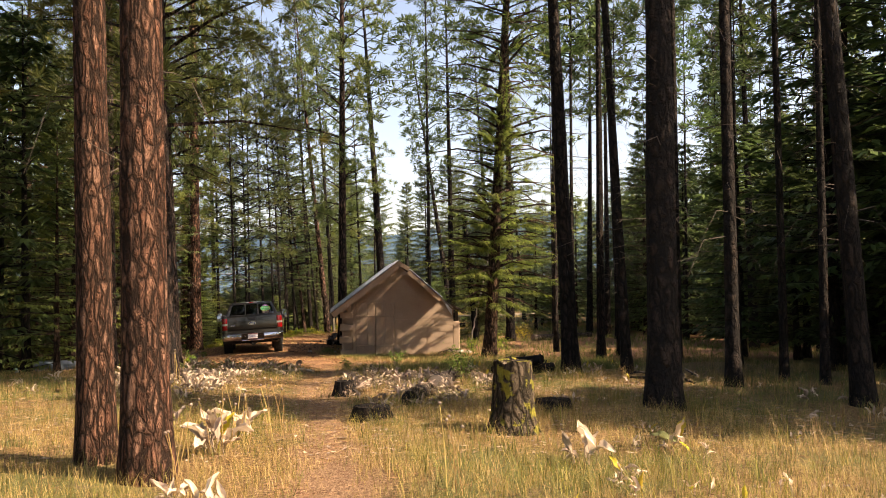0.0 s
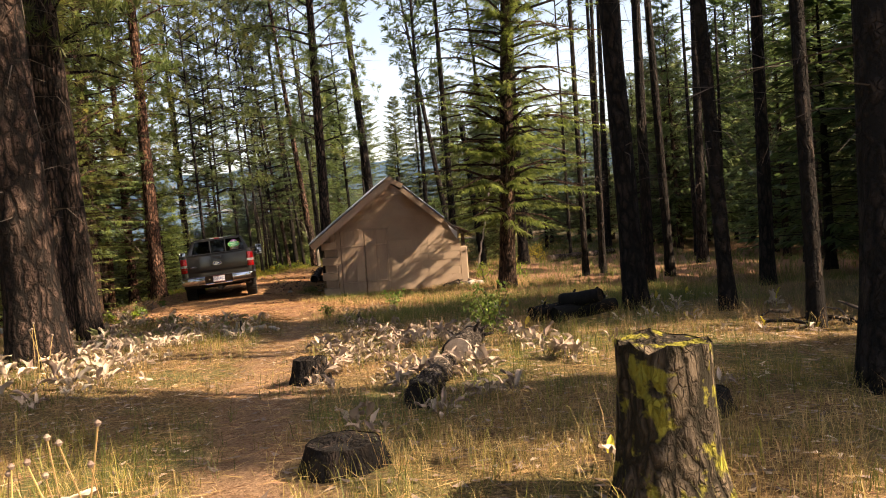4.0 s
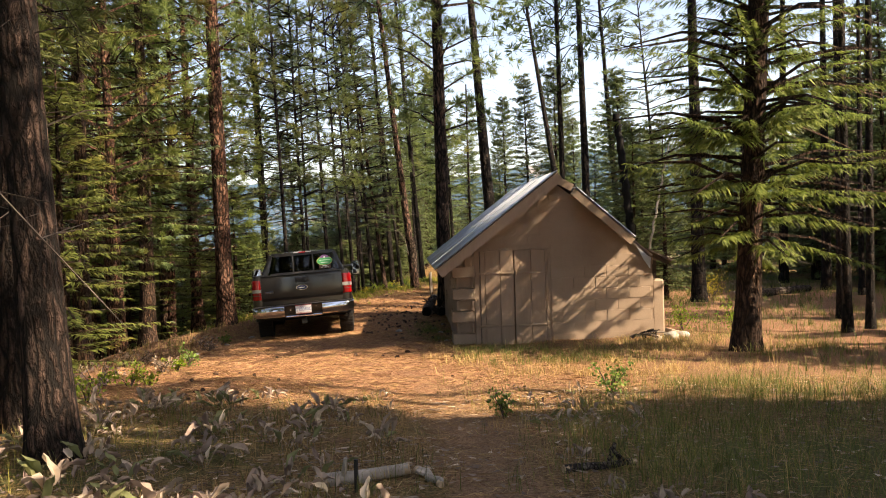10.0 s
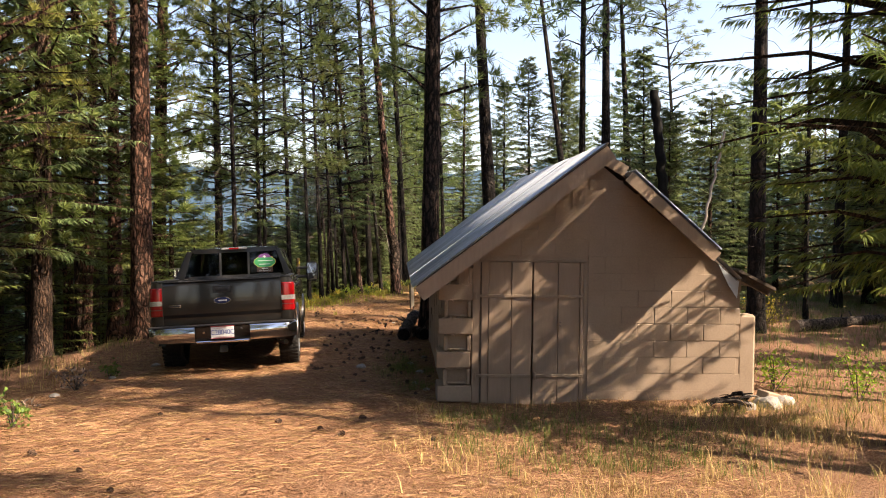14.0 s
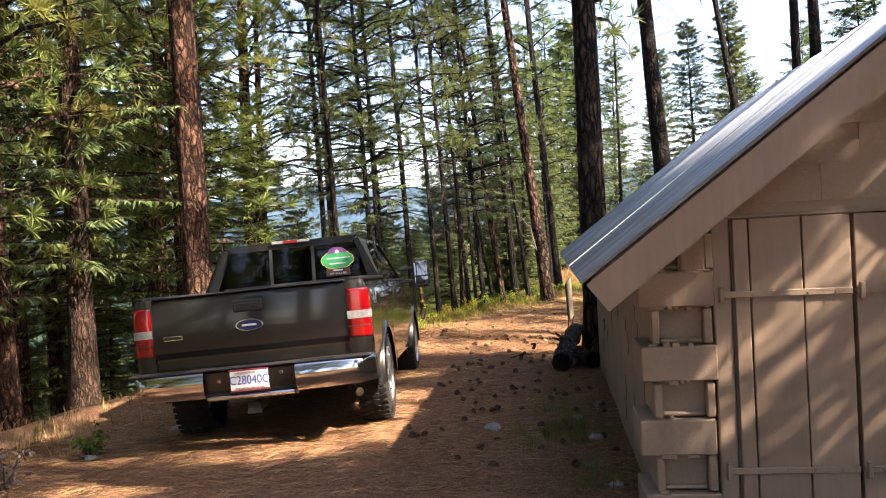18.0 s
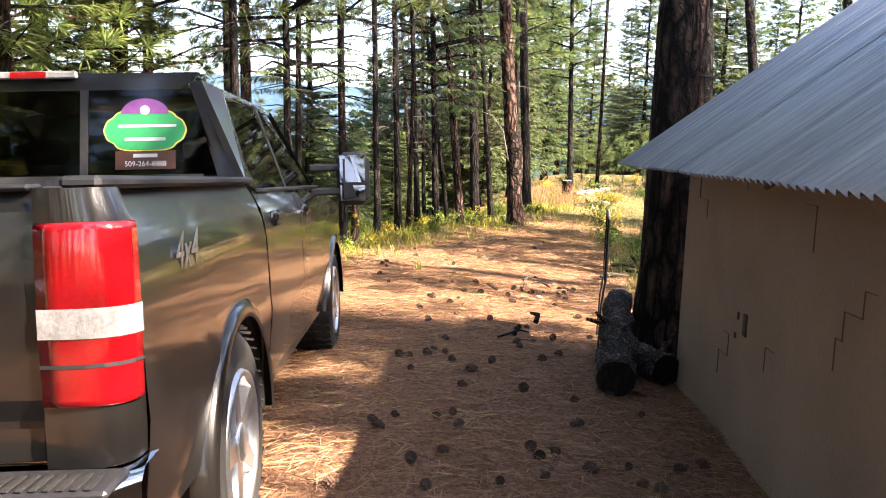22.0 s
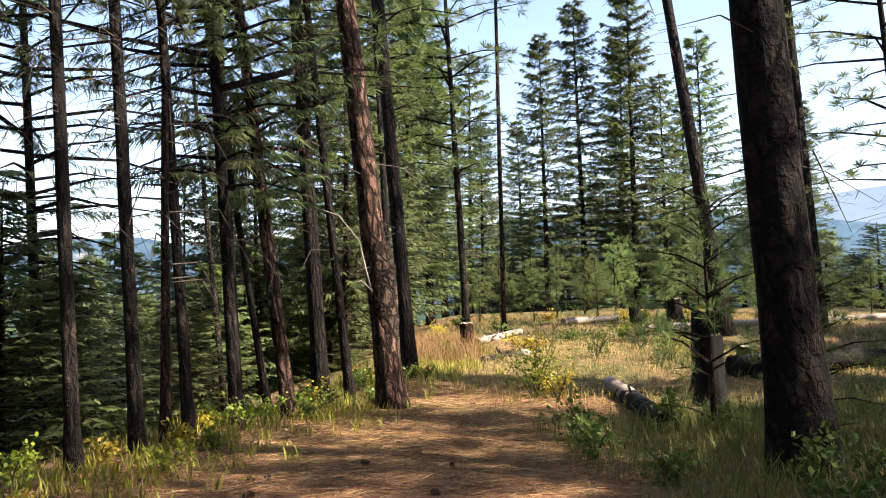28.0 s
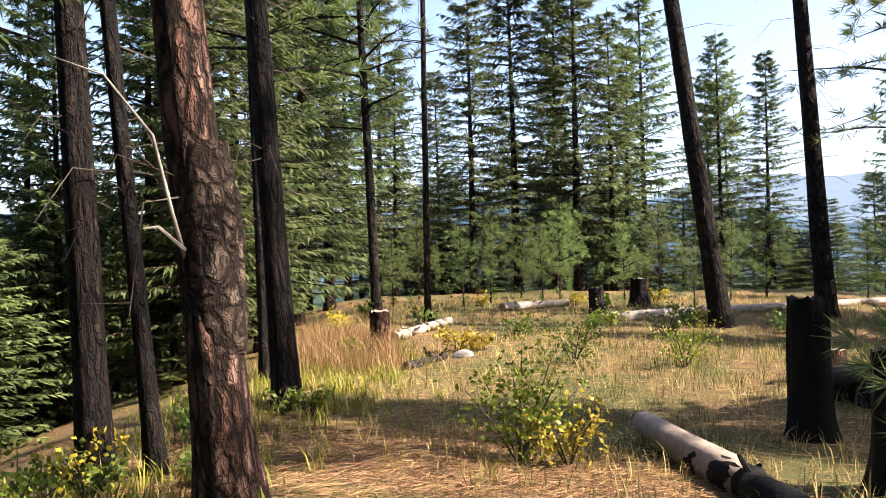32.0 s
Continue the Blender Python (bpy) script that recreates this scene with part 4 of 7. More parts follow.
for s in (1, -1):
    wrap = lambda off, zs: [[(s * (x - 0.003 + off * (i / 7) - 0.05 * max(0, z - 1.22) / 0.15 * (i / 7)), y - off * (1 - i / 7), z) for i, (x, y) in enumerate(ROUND)] for z in zs]
    part("tail_corner", Geo().grid(wrap(0.0, np.linspace(0.735, 1.34, 14))), "paint", truck, smooth=True)
    lamp = part("tail_lamp", Geo().grid([[(s * x, y, z) for x, y in ((0.812, 0.096), *[(px + (0.012 * i / 7) * f, py - 0.013 * (1 - i / 7) * f) for i, (px, py) in enumerate(ROUND[:7])], (0.978, 0.176))] for z, f in ((0.868, 0.0), (0.872, 0.8), (0.885, 1.0), (0.99, 1.15), (1.09, 1.2), (1.19, 1.15), (1.245, 1.0), (1.258, 0.8), (1.262, 0.0))]), "red_lens", truck, "red tail lamp with a clear reversing lens", smooth=True)
    part("reversing_lens", Geo().grid([[(s * (px + 0.0175 * i / 7), py - 0.019 * (1 - i / 7), z) for i, (px, py) in enumerate(ROUND[:7])] for z in (1.018, 1.05, 1.082)]), "clear_lens", lamp, smooth=True)
    part("lamp_trim", Geo().grid([[(s * (px + 0.016 * i / 7), py - 0.0165 * (1 - i / 7), z) for i, (px, py) in enumerate(ROUND[:7])] for z in (0.955, 0.963)]), "trim_black", lamp)

# bumper
prof = [(-0.035, 0.50), (-0.075, 0.54), (-0.085, 0.62), (-0.08, 0.69), (-0.05, 0.715), (0.05, 0.72)]


def bumper_skin(x0, x1, n=14, dy=0.0):
    rows = []
    for i in range(n + 1):
        x = x0 + (x1 - x0) * i / n
        back = 0.05 * (abs(x) / 0.99) ** 4 + max(0, abs(x) - 0.9) * 1.2
        rows.append([(x, y + back + dy, z + 0.012 * (abs(x) / 0.99) ** 2) for y, z in prof])
    return Geo().grid(rows)


bumper = part("rear_bumper", bumper_skin(0.37, 1.0), "chrome", truck, "polished chrome rear bumper", smooth=True)
part("bumper_end", bumper_skin(-1.0, -0.37), "chrome", bumper, smooth=True)
part("bumper_centre", Geo().grid([[(x, y + 0.028 * (0.44 < z < 0.7) + 0.0, z) for y, z in ((-0.02, 0.47), (-0.06, 0.505), (-0.065, 0.535), (-0.04, 0.55), (-0.035, 0.70), (-0.02, 0.72), (0.06, 0.722))] for x in np.linspace(-0.372, 0.372, 11)]), "paint", bumper, "dark recessed plate panel", smooth=False)
part("bumper_lip", Geo().box(-0.36, 0.36, -0.078, -0.036, 0.485, 0.515, 0.012), "chrome", bumper)
part("step_pad", Geo().box(-0.98, 0.98, -0.055, 0.09, 0.716, 0.737, 0.008), "trim_black", bumper, "ribbed black step pad")
for k in range(20):
    part("pad_rib", Geo().box(0.42 + 0.027 * k, 0.435 + 0.027 * k, -0.05, 0.04, 0.7375, 0.743, 0.002), "rubber", bumper)
part("bumper_bolt", Geo().tube([(-0.25, -0.062, 0.63), (-0.25, -0.03, 0.63)], [0.016, 0.016], 10), "chrome", bumper)
part("bumper_bolt", Geo().tube([(0.25, -0.062, 0.66), (0.25, -0.03, 0.66)], [0.014, 0.014], 10), "trim_black", bumper)
plate = part("number_plate", Geo().box(-0.155, 0.155, -0.076, -0.066, 0.548, 0.70, 0.004), "white", bumper, "white registration plate with dark blue characters")


def lettering(name, words, size, m, material, parent, lab="", depth=0.001, shear=0.0):
    cu = bpy.data.curves.new(name, "FONT")
    cu.body, cu.size, cu.align_x, cu.align_y, cu.extrude, cu.shear = words, size, "CENTER", "CENTER", depth, shear
    tmp = new(name, cu)
    bpy.context.view_layer.update()
    me = bpy.data.meshes.new_from_object(tmp.evaluated_get(bpy.context.evaluated_depsgraph_get()))
    bpy.data.objects.remove(tmp)
    me.transform(m)
    me.materials.clear()
    me.materials.append(M[material])
    ob = new(name, me)
    ob.parent = parent
    return tagged(ob, lab)


lettering("plate_number", "C28040C", 0.098, pose(0, -0.0772, 0.624, 90, 0, 0) @ Matrix.Diagonal((0.84, 1, 1, 1)), "blue_print", plate)
lettering("plate_state", "WASHINGTON STATE", 0.024, pose(0, -0.0772, 0.560, 90, 0, 0), "red_print", plate)
lettering("plate_heading", "WASHINGTON", 0.024, pose(-0.03, -0.0772, 0.683, 90, 0, 0), "red_print", plate)
part("plate_frame", Geo().box(-0.162, 0.162, -0.0772, -0.07, 0.699, 0.713, 0.003).box(-0.162, 0.162, -0.0772, -0.07, 0.537, 0.547, 0.003), "red_print", plate)

# bed
part("bed_floor", Geo().box(-0.8, 0.8, 0.16, 1.82, 0.84, 0.88, 0.01), "trim_black", truck)
part("bed_inner", Geo().box(-0.87, -0.81, 0.16, 1.82, 0.88, 1.33, 0.01).box(0.81, 0.87, 0.16, 1.82, 0.88, 1.33, 0.01).box(-0.87, 0.87, 1.79, 1.84, 0.88, 1.345, 0.01), "trim_black", truck)

# cab: sections from back to front, as (y, half width at the belt, half width at the roof, roof height)
def section(y, wb, wt, zt, zb=1.30):
    pts = []
    for k in range(17):
        u = -1 + k / 8
        if abs(u) > 0.82:
            f = (1 - abs(u)) / 0.18
            pts.append((math.copysign(wb + (wt - wb) * f, u), y, zb + (zt - 0.09 - zb) * f))
        else:
            f = abs(u) / 0.82
            pts.append((u / 0.82 * wt, y, zt - 0.09 * f ** 4))
    return pts


roof_rows = [section(y, 0.9, w, z) for y, w, z in ((1.96, 0.70, 1.93), (2.1, 0.71, 1.955), (2.5, 0.725, 1.975), (3.0, 0.725, 1.98), (3.45, 0.71, 1.965), (3.72, 0.69, 1.93))]
cab_roof = part("cab_roof", Geo().grid([r[2:-2] for r in roof_rows]), "paint", truck, smooth=True)


def pane(name, pts, material, lab="", thick=0.008, own=None):
    """A flat pane or post of four corners with thickness."""
    p = [Vector(q) for q in pts]
    nrm = (p[1] - p[0]).cross(p[-1] - p[0]).normalized() * thick
    k = len(p)
    return part(name, Geo().add(p + [q - nrm for q in p], [tuple(range(k)), tuple(range(2 * k - 1, k - 1, -1))] + [(i, k + i, k + (i + 1) % k, (i + 1) % k) for i in range(k)]), material, own or truck, lab)


zr = 1.865
# rear wall: frame around the glass, three panes, the middle one slides
for s in (1, -1):
    pane("rear_post", [(s * 0.785, 1.88, 1.345), (s * 0.90, 1.87, 1.335), (s * 0.705, 1.965, zr + 0.02), (s * 0.655, 1.965, zr + 0.02)], "paint", "", 0.04)
    pane("side_glass", [(s * 0.892, 2.02, 1.315), (s * 0.897, 2.93, 1.31), (s * 0.742, 2.93, zr - 0.01), (s * 0.735, 2.20, zr - 0.02)], "dark_glass", "tinted side window", 0.006)
    pane("side_glass", [(s * 0.897, 3.0, 1.31), (s * 0.897, 4.12, 1.30), (s * 0.77, 3.72, 1.70), (s * 0.735, 3.46, zr - 0.015), (s * 0.742, 3.0, zr - 0.01)], "dark_glass", "tinted side window", 0.006)
    pane("door_pillar", [(s * 0.9, 2.93, 1.30), (s * 0.9, 3.0, 1.30), (s * 0.745, 3.0, zr), (s * 0.745, 2.93, zr)], "paint", "", 0.03)
    pane("rear_pillar", [(s * 0.902, 1.87, 1.335), (s * 0.9, 2.03, 1.31), (s * 0.738, 2.22, zr), (s * 0.705, 1.962, zr + 0.03)], "paint", "", 0.03)
    pane("window_frame", [(s * 0.742, 2.16, zr - 0.03), (s * 0.748, 3.48, zr - 0.025), (s * 0.715, 3.5, zr + 0.03), (s * 0.705, 2.0, zr + 0.03)], "paint", "", 0.02)
    pane("windscreen_post", [(s * 0.905, 4.13, 1.30), (s * 0.905, 4.24, 1.28), (s * 0.70, 3.66, 1.90), (s * 0.745, 3.48, zr)], "paint", "", 0.03)
pane("rear_sill", [(-0.72, 1.885, 1.335), (0.72, 1.885, 1.335), (0.715, 1.892, 1.395), (-0.715, 1.892, 1.395)], "trim_black", "", 0.02)
pane("rear_header", [(-0.62, 1.952, zr - 0.02), (0.62, 1.952, zr - 0.02), (0.7, 1.963, 1.935), (-0.7, 1.963, 1.935)], "paint", "", 0.02)
lean = lambda z: 1.892 + (z - 1.395) * 0.128
panes = []
for x0, x1 in ((-0.79, -0.235), (-0.205, 0.205), (0.235, 0.79)):
    k0, k1 = (0.84 if x0 < -0.6 else 1.0), (0.84 if x1 > 0.6 else 1.0)
    panes.append(pane("rear_glass", [(x0, lean(1.395), 1.395), (x1, lean(1.395), 1.395), (x1 * k1, lean(zr - 0.02), zr - 0.02), (x0 * k0, lean(zr - 0.02), zr - 0.02)], "cab_glass", "tinted rear window pane", 0.005))
for x in (-0.22, 0.22):
    pane("glass_bar", [(x - 0.016, lean(1.395) - 0.006, 1.395), (x + 0.016, lean(1.395) - 0.006, 1.395), (x + 0.016, lean(zr - 0.02) - 0.006, zr - 0.02), (x - 0.016, lean(zr - 0.02) - 0.006, zr - 0.02)], "trim_black", "", 0.012)
lamp = part("brake_light", Geo().box(-0.2, 0.2, 1.925, 1.95, 1.905, 1.945, 0.008), "clear_lens", truck, "high brake light, red between clear lenses")
part("brake_lens", Geo().box(-0.075, 0.075, 1.921, 1.9245, 1.908, 1.942, 0.002), "red_lens", lamp)
pane("windscreen", [(-0.88, 4.22, 1.28), (0.88, 4.22, 1.28), (0.68, 3.68, 1.90), (-0.68, 3.68, 1.90)], "cab_glass", "windscreen", 0.006)
part("bonnet", Geo().grid([[(x, y, 1.27 - 0.065 * (max(0, y - 4.2)) ** 1.2 + 0.03 * (1 - (x / 0.9) ** 2)) for x in np.linspace(-0.9, 0.9, 13)] for y in np.linspace(4.2, 5.68, 12)]), "paint", truck, smooth=True)
part("nose", Geo().box(-0.84, 0.84, 5.55, 5.78, 0.62, 1.12, 0.05), "paint", truck)
part("front_bumper", Geo().box(-0.96, 0.96, 5.6, 5.88, 0.42, 0.66, 0.05), "chrome", truck)
part("cab_floor", Geo().box(-0.85, 0.85, 1.9, 4.3, 0.62, 0.68, 0.01), "seat", truck)
part("cab_back", Geo().box(-0.85, 0.85, 1.9, 1.94, 0.68, 1.36, 0.01), "seat", truck)
for x0, x1, y in ((-0.72, 0.72, 2.1), (-0.72, -0.12, 3.05), (0.12, 0.72, 3.05)):
    seat = part("seat", Geo().box(x0, x1, y, y + 0.5, 0.8, 0.98, 0.05).box(x0, x1, y - 0.06, y + 0.1, 0.95, 1.46, 0.05), "seat", truck, "grey cloth seat")
    for hx in ((x0 * 0.7 + x1 * 0.3), (x0 * 0.3 + x1 * 0.7)) if x1 - x0 > 1 else ((x0 + x1) / 2,):
        part("headrest", Geo().box(hx - 0.12, hx + 0.12, y - 0.05, y + 0.05, 1.48, 1.66, 0.04), "seat", seat)
part("dashboard", Geo().box(-0.85, 0.85, 3.85, 4.2, 0.9, 1.24, 0.05), "seat", truck)
part("steering_wheel", Geo().tube([(-0.42 + 0.19 * math.cos(a), 3.72 - 0.06 * math.sin(a), 1.16 + 0.17 * math.sin(a)) for a in np.linspace(0, 6.28319, 25)], [0.015] * 25, 6), "trim_black", truck)

# towing mirrors
for s in (1, -1):
    mir = part("wing_mirror", Geo().box(s * 1.20 - 0.115, s * 1.20 + 0.105, 3.96, 4.10, 1.17, 1.53, 0.05), "trim_black", truck, "large black towing mirror")
    part("mirror_arm", Geo().box(min(s * 0.9, s * 1.12), max(s * 0.9, s * 1.12), 3.99, 4.06, 1.40, 1.45, 0.012).box(min(s * 0.9, s * 1.12), max(s * 0.9, s * 1.12), 3.99, 4.06, 1.24, 1.29, 0.012), "trim_black", mir)
    a, b = s * 1.20 - 0.088, s * 1.20 + 0.08
    tilt = 0.012 * s
    pane("mirror_glass", [(a, 3.957 + tilt, 1.325), (b, 3.957 - tilt, 1.325), (b, 3.957 - tilt, 1.505), (a, 3.957 + tilt, 1.505)] if True else [], "mirror", "mirror glass", -0.004, mir)
    pane("mirror_glass", [(a, 3.957 + 2 * tilt, 1.20), (b, 3.957, 1.20), (b, 3.952, 1.305), (a, 3.952 + 2 * tilt, 1.305)], "mirror", "small wide-angle mirror", -0.004, mir)

# sticker on the rear glass, and the flank's mark
ST = pose(0.475, lean(1.62) - 0.004, 1.565, 90 - 7.3, 0, 0)
blob = []
for k in range(64):
    a = 6.28319 * k / 64
    cx, cz = math.cos(a), math.sin(a)
    r = (abs(cx) ** 3.2 + abs(cz) ** 3.2) ** (-1 / 3.2) - 0.10 * math.exp(-((abs(cz) - 0.62) / 0.13) ** 2) + 0.06 * math.exp(-(cz / 0.25) ** 2)
    blob.append((0.158 * r * cx, 0.084 * r * cz))
sticker = part("sticker", Geo().prism([(1.04 * x, 1.06 * y) for x, y in blob], "z", 0.0, 0.0012).moved(ST), "yellow_print", panes[2], "green and white sticker on the rear window")
part("sticker_field", Geo().prism(blob, "z", 0.0014, 0.0022).moved(ST), "green_print", sticker)
part("sticker_crest", Geo().prism([(0.1 * math.cos(a), 0.07 + 0.065 * math.sin(a)) for a in np.linspace(0, math.pi, 15)], "z", 0.0024, 0.003).moved(ST), "purple_print", sticker)
part("sticker_flower", Geo().prism([(0.02 * math.cos(6.28319 * k / 12), 0.085 + 0.02 * math.sin(6.28319 * k / 12)) for k in range(12)], "z", 0.0032, 0.0038).moved(ST), "white", sticker)
part("sticker_band", Geo().box(-0.11, 0.13, 0.0125, 0.024, 0.0026, 0.0032).moved(ST), "white", sticker)
part("sticker_line", Geo().box(-0.085, 0.085, -0.045, -0.031, 0.0026, 0.0032).moved(ST), "white", sticker)
foot = part("sticker_foot", Geo().box(-0.125, 0.125, -0.165, -0.087, 0.0, 0.0012).moved(ST), "brown_print", sticker)
part("sticker_name", Geo().box(-0.05, 0.05, -0.115, -0.1, 0.0014, 0.002).moved(ST), "white", foot)
lettering("sticker_number", "509-264-6960", 0.031, ST @ pose(0, -0.143, 0.0018), "white", foot)
mark = lettering("flank_mark", "4x4", 0.15, pose(HW - 0.009, 0.62, 1.155, 90, 0, 90), "silver", truck, "grey 4x4 decal on the bed side", 0.0012, 0.25)

# the cab's upper half is low
for ob in truck.children_recursive:
    if ob.type == "MESH" and not ob.name.startswith(("sticker", "wing", "mirror", "flank")):
        for v in ob.data.vertices:
            if v.co.z > 1.31:
                v.co.z = 1.31 + 0.8 * (v.co.z - 1.31)

# ---- trees ----
def trunk_geo(height, r0, seg, rings, seed, flare=0.35, bend=0.0, cut=None, rough=0.05):
    """A tapered trunk with a flared foot and uneven bark; its foot lies 0.3 under the ground."""
    g, path, radii = Geo(), [], []
    top = cut or height
    for i in range(rings):
        u = (i / (rings - 1)) ** 1.35
        z = -0.3 + (top + 0.3) * u
        zz = max(0.0, z)
        r = r0 * (1 - 0.93 * (zz / height) ** 0.95) + r0 * flare * math.exp(-zz / (1.1 * r0 + 0.1))
        w = bend * math.sin(zz / height * 3.1 + seed)
        path.append((w * height * 0.02, 0.6 * w * height * 0.015, z))
        radii.append(max(r, 0.012))

    def wob(i, k):
        a = 2 * math.pi * k / seg
        p = Vector((math.cos(a) * r0 * 9, math.sin(a) * r0 * 9, path[i][2] * 2.2 + seed * 7))
        q = Vector((math.cos(a) * 2.2, math.sin(a) * 2.2, path[i][2] * 0.6 + seed * 3))
        return 1 + rough * 1.5 * noise.noise(p) + 0.10 * noise.noise(q)

    g.tube(path, radii, seg, True, wob)
    return g, path, radii


def at_height(path, radii, z):
    for i in range(len(path) - 1):
        if path[i + 1][2] >= z:
            u = (z - path[i][2]) / max(1e-6, path[i + 1][2] - path[i][2])
            return Vector(path[i]).lerp(Vector(path[i + 1]), u), radii[i] * (1 - u) + radii[i + 1] * u
    return Vector(path[-1]), radii[-1]


def tufts(centres, ways, size, per, width, rs, spread=0.9):
    """Bursts of long needles, as slim triangles."""
    c, w = np.repeat(centres, per, 0), np.repeat(ways, per, 0)
    n = len(c)
    d = w * rs.uniform(0.2, 1.1, (n, 1)) + spread * rs.normal(0, 0.6, (n, 3))
    d /= np.linalg.norm(d, axis=1, keepdims=True) + 1e-9
    side = np.cross(d, rs.normal(0, 1, (n, 3)))
    side /= np.linalg.norm(side, axis=1, keepdims=True) + 1e-9
    ln, wd = size * rs.uniform(0.6, 1.2, (n, 1)), width * rs.uniform(0.6, 1.3, (n, 1))
    tip = c + d * ln
    mid1, mid2 = c + d * ln * 0.5 + side * wd, c + d * ln * 0.5 - side * wd
    v = np.stack([c, mid1, tip, mid2], 1).reshape(-1, 3)
    return v, np.arange(n)[:, None] * 4 + np.array([[0, 1, 2, 3]])


def sprays(starts, ends, droop, per, length, width, rs, kite=False):
    """Flat drooping twigs along both sides of a branch."""
    n = len(starts)
    u = rs.uniform(0.18, 1.0, (n, per, 1))
    p = starts[:, None] * (1 - u) + ends[:, None] * u
    p[..., 2] -= (droop[:, None] * u[..., 0] ** 2)
    d = (ends - starts)[:, None] / (np.linalg.norm(ends - starts, axis=1)[:, None, None] + 1e-9)
    flat = np.stack([-d[..., 1], d[..., 0], np.zeros_like(d[..., 0])], -1)
    sgn = rs.choice([-1.0, 1.0], (n, per, 1))
    w = 0.65 * d + sgn * flat * rs.uniform(0.4, 1.1, (n, per, 1)) + rs.normal(0, 0.18, (n, per, 3))
    w[..., 2] -= rs.uniform(0.05, 0.5, (n, per))
    w /= np.linalg.norm(w, axis=2, keepdims=True)
    ln = length * rs.uniform(0.5, 1.25, (n, per, 1)) * (1.15 - 0.6 * u)
    s = np.cross(w, [0, 0, 1.0] + rs.normal(0, 0.35, (n, per, 3)))
    s /= np.linalg.norm(s, axis=2, keepdims=True)
    wd = width * rs.uniform(0.7, 1.3, (n, per, 1))
    tip = p + w * ln
    tip[..., 2] -= 0.25 * ln[..., 0]
    m1, m2 = p + w * ln * 0.4 + s * wd, p + w * ln * 0.5 - s * wd
    if kite:
        return np.stack([p, m1, tip, m2], 2).reshape(-1, 3), np.arange(n * per)[:, None] * 4 + np.array([[0, 1, 2, 3]])
    m3, m4 = p + w * ln * 0.72 + s * wd * 0.7, p + w * ln * 0.8 - s * wd * 0.6
    v = np.stack([p, m1, m2, m3, m4, tip], 2).reshape(-1, 3)
    base = np.arange(n * per)[:, None] * 6
    return v, np.concatenate([base + [0, 1, 2], base + [1, 3, 2], base + [2, 3, 4], base + [3, 5, 4]], 0)


def tree(seed, style, height, r0, clear, spread, bark_name, leaf_name, seg=14, rings=26, dense=1.0, dead=14, bend=0.0, dead_from=1.6, needle=(0.36, 10, 0.024), spray=(20, 0.5, 0.036), light=False, tier=0.34):
    """One conifer: trunk, dead lower limbs, live limbs and the needles on them. Stands on z = 0."""
    rs, rnd = np.random.RandomState(seed), random.Random(seed)
    g, path, radii = trunk_geo(height, r0, seg, rings, seed * 0.37, bend=bend)
    root = new(style)
    trunk = part("trunk", g, bark_name, root, smooth=True, recalc=False)
    # dead limbs
    twigs = Geo()
    for _ in range(dead):
        z = rnd.uniform(dead_from, clear + 0.15 * (height - clear))
        c, r = at_height(path, radii, z)
        a, ln = rnd.uniform(0, 6.283), rnd.uniform(0.3, 1.0) * (0.7 if rnd.random() < 0.6 else min(0.8, spread * 0.6))
        d = Vector((math.cos(a), math.sin(a), rnd.uniform(-0.25, 0.3)))
        sag = rnd.uniform(-0.95, 0.05)
        side = Vector((-d.y, d.x, 0)) * rnd.uniform(-0.25, 0.25)
        pts = [c + d * r * 0.6, c + d * (r + ln * 0.5) + side * 0.3, c + d * (r + ln) + side + Vector((0, 0, sag * ln))]
        rr = 0.0035 + 0.005 * ln
        twigs.tube(pts, [rr, rr * 0.7, rr * 0.25], 3, False)
        for _ in range(3 if ln > 0.7 else 1):
            q = pts[1].lerp(pts[2], rnd.uniform(0, 0.9))
            e = (d + Vector((rnd.uniform(-1, 1), rnd.uniform(-1, 1), rnd.uniform(-0.8, 0.5)))).normalized()
            twigs.tube([q, q + e * ln * rnd.uniform(0.15, 0.4)], [rr * 0.45, rr * 0.15], 3, False)
    if dead:
        tagged(part("deadwood", twigs, "dead_twig", root, "bare grey dead limbs", recalc=False), kind="stuff")
    # live limbs
    limbs = Geo()
    starts, ends, droops, cs, ws = [], [], [], [], []
    whorl = clear
    while whorl < height - 0.3:
        u = (whorl - clear) / (height - clear)
        reach = spread * ((1 - u) ** 0.75) * (0.55 + 0.45 * min(1, u * 6)) + 0.25
        k = rnd.choice((3, 4, 5)) if style != "pine_tree" else rnd.choice((2, 3, 4))
        a0 = rnd.uniform(0, 6.283)
        for i in range(k):
            a = a0 + 6.283 * i / k + rnd.uniform(-0.35, 0.35)
            ln = reach * rnd.uniform(0.55, 1.12)
            z = whorl + rnd.uniform(-0.2, 0.2)
            c, r = at_height(path, radii, min(z, height - 0.1))
            rise = (rnd.uniform(-0.1, 0.35) + 0.5 * u) if style == "pine_tree" else (rnd.uniform(-0.28, 0.08) + 0.55 * u)
            e = c + Vector((math.cos(a) * ln, math.sin(a) * ln, rise * ln))
            mid = c.lerp(e, 0.5) + Vector((0, 0, 0.08 * ln))
            limbs.tube([c, e], [0.01 + 0.01 * ln, 0.006], 3, False) if light else limbs.tube([c, mid, e], [0.012 + 0.013 * ln, 0.008 + 0.008 * ln, 0.006], 3, False)
            if style == "pine_tree":
                m = max(4, int(ln * 4.4 * dense))
                for _ in range(m):
                    t = rnd.uniform(0.35, 1.0) ** 0.7
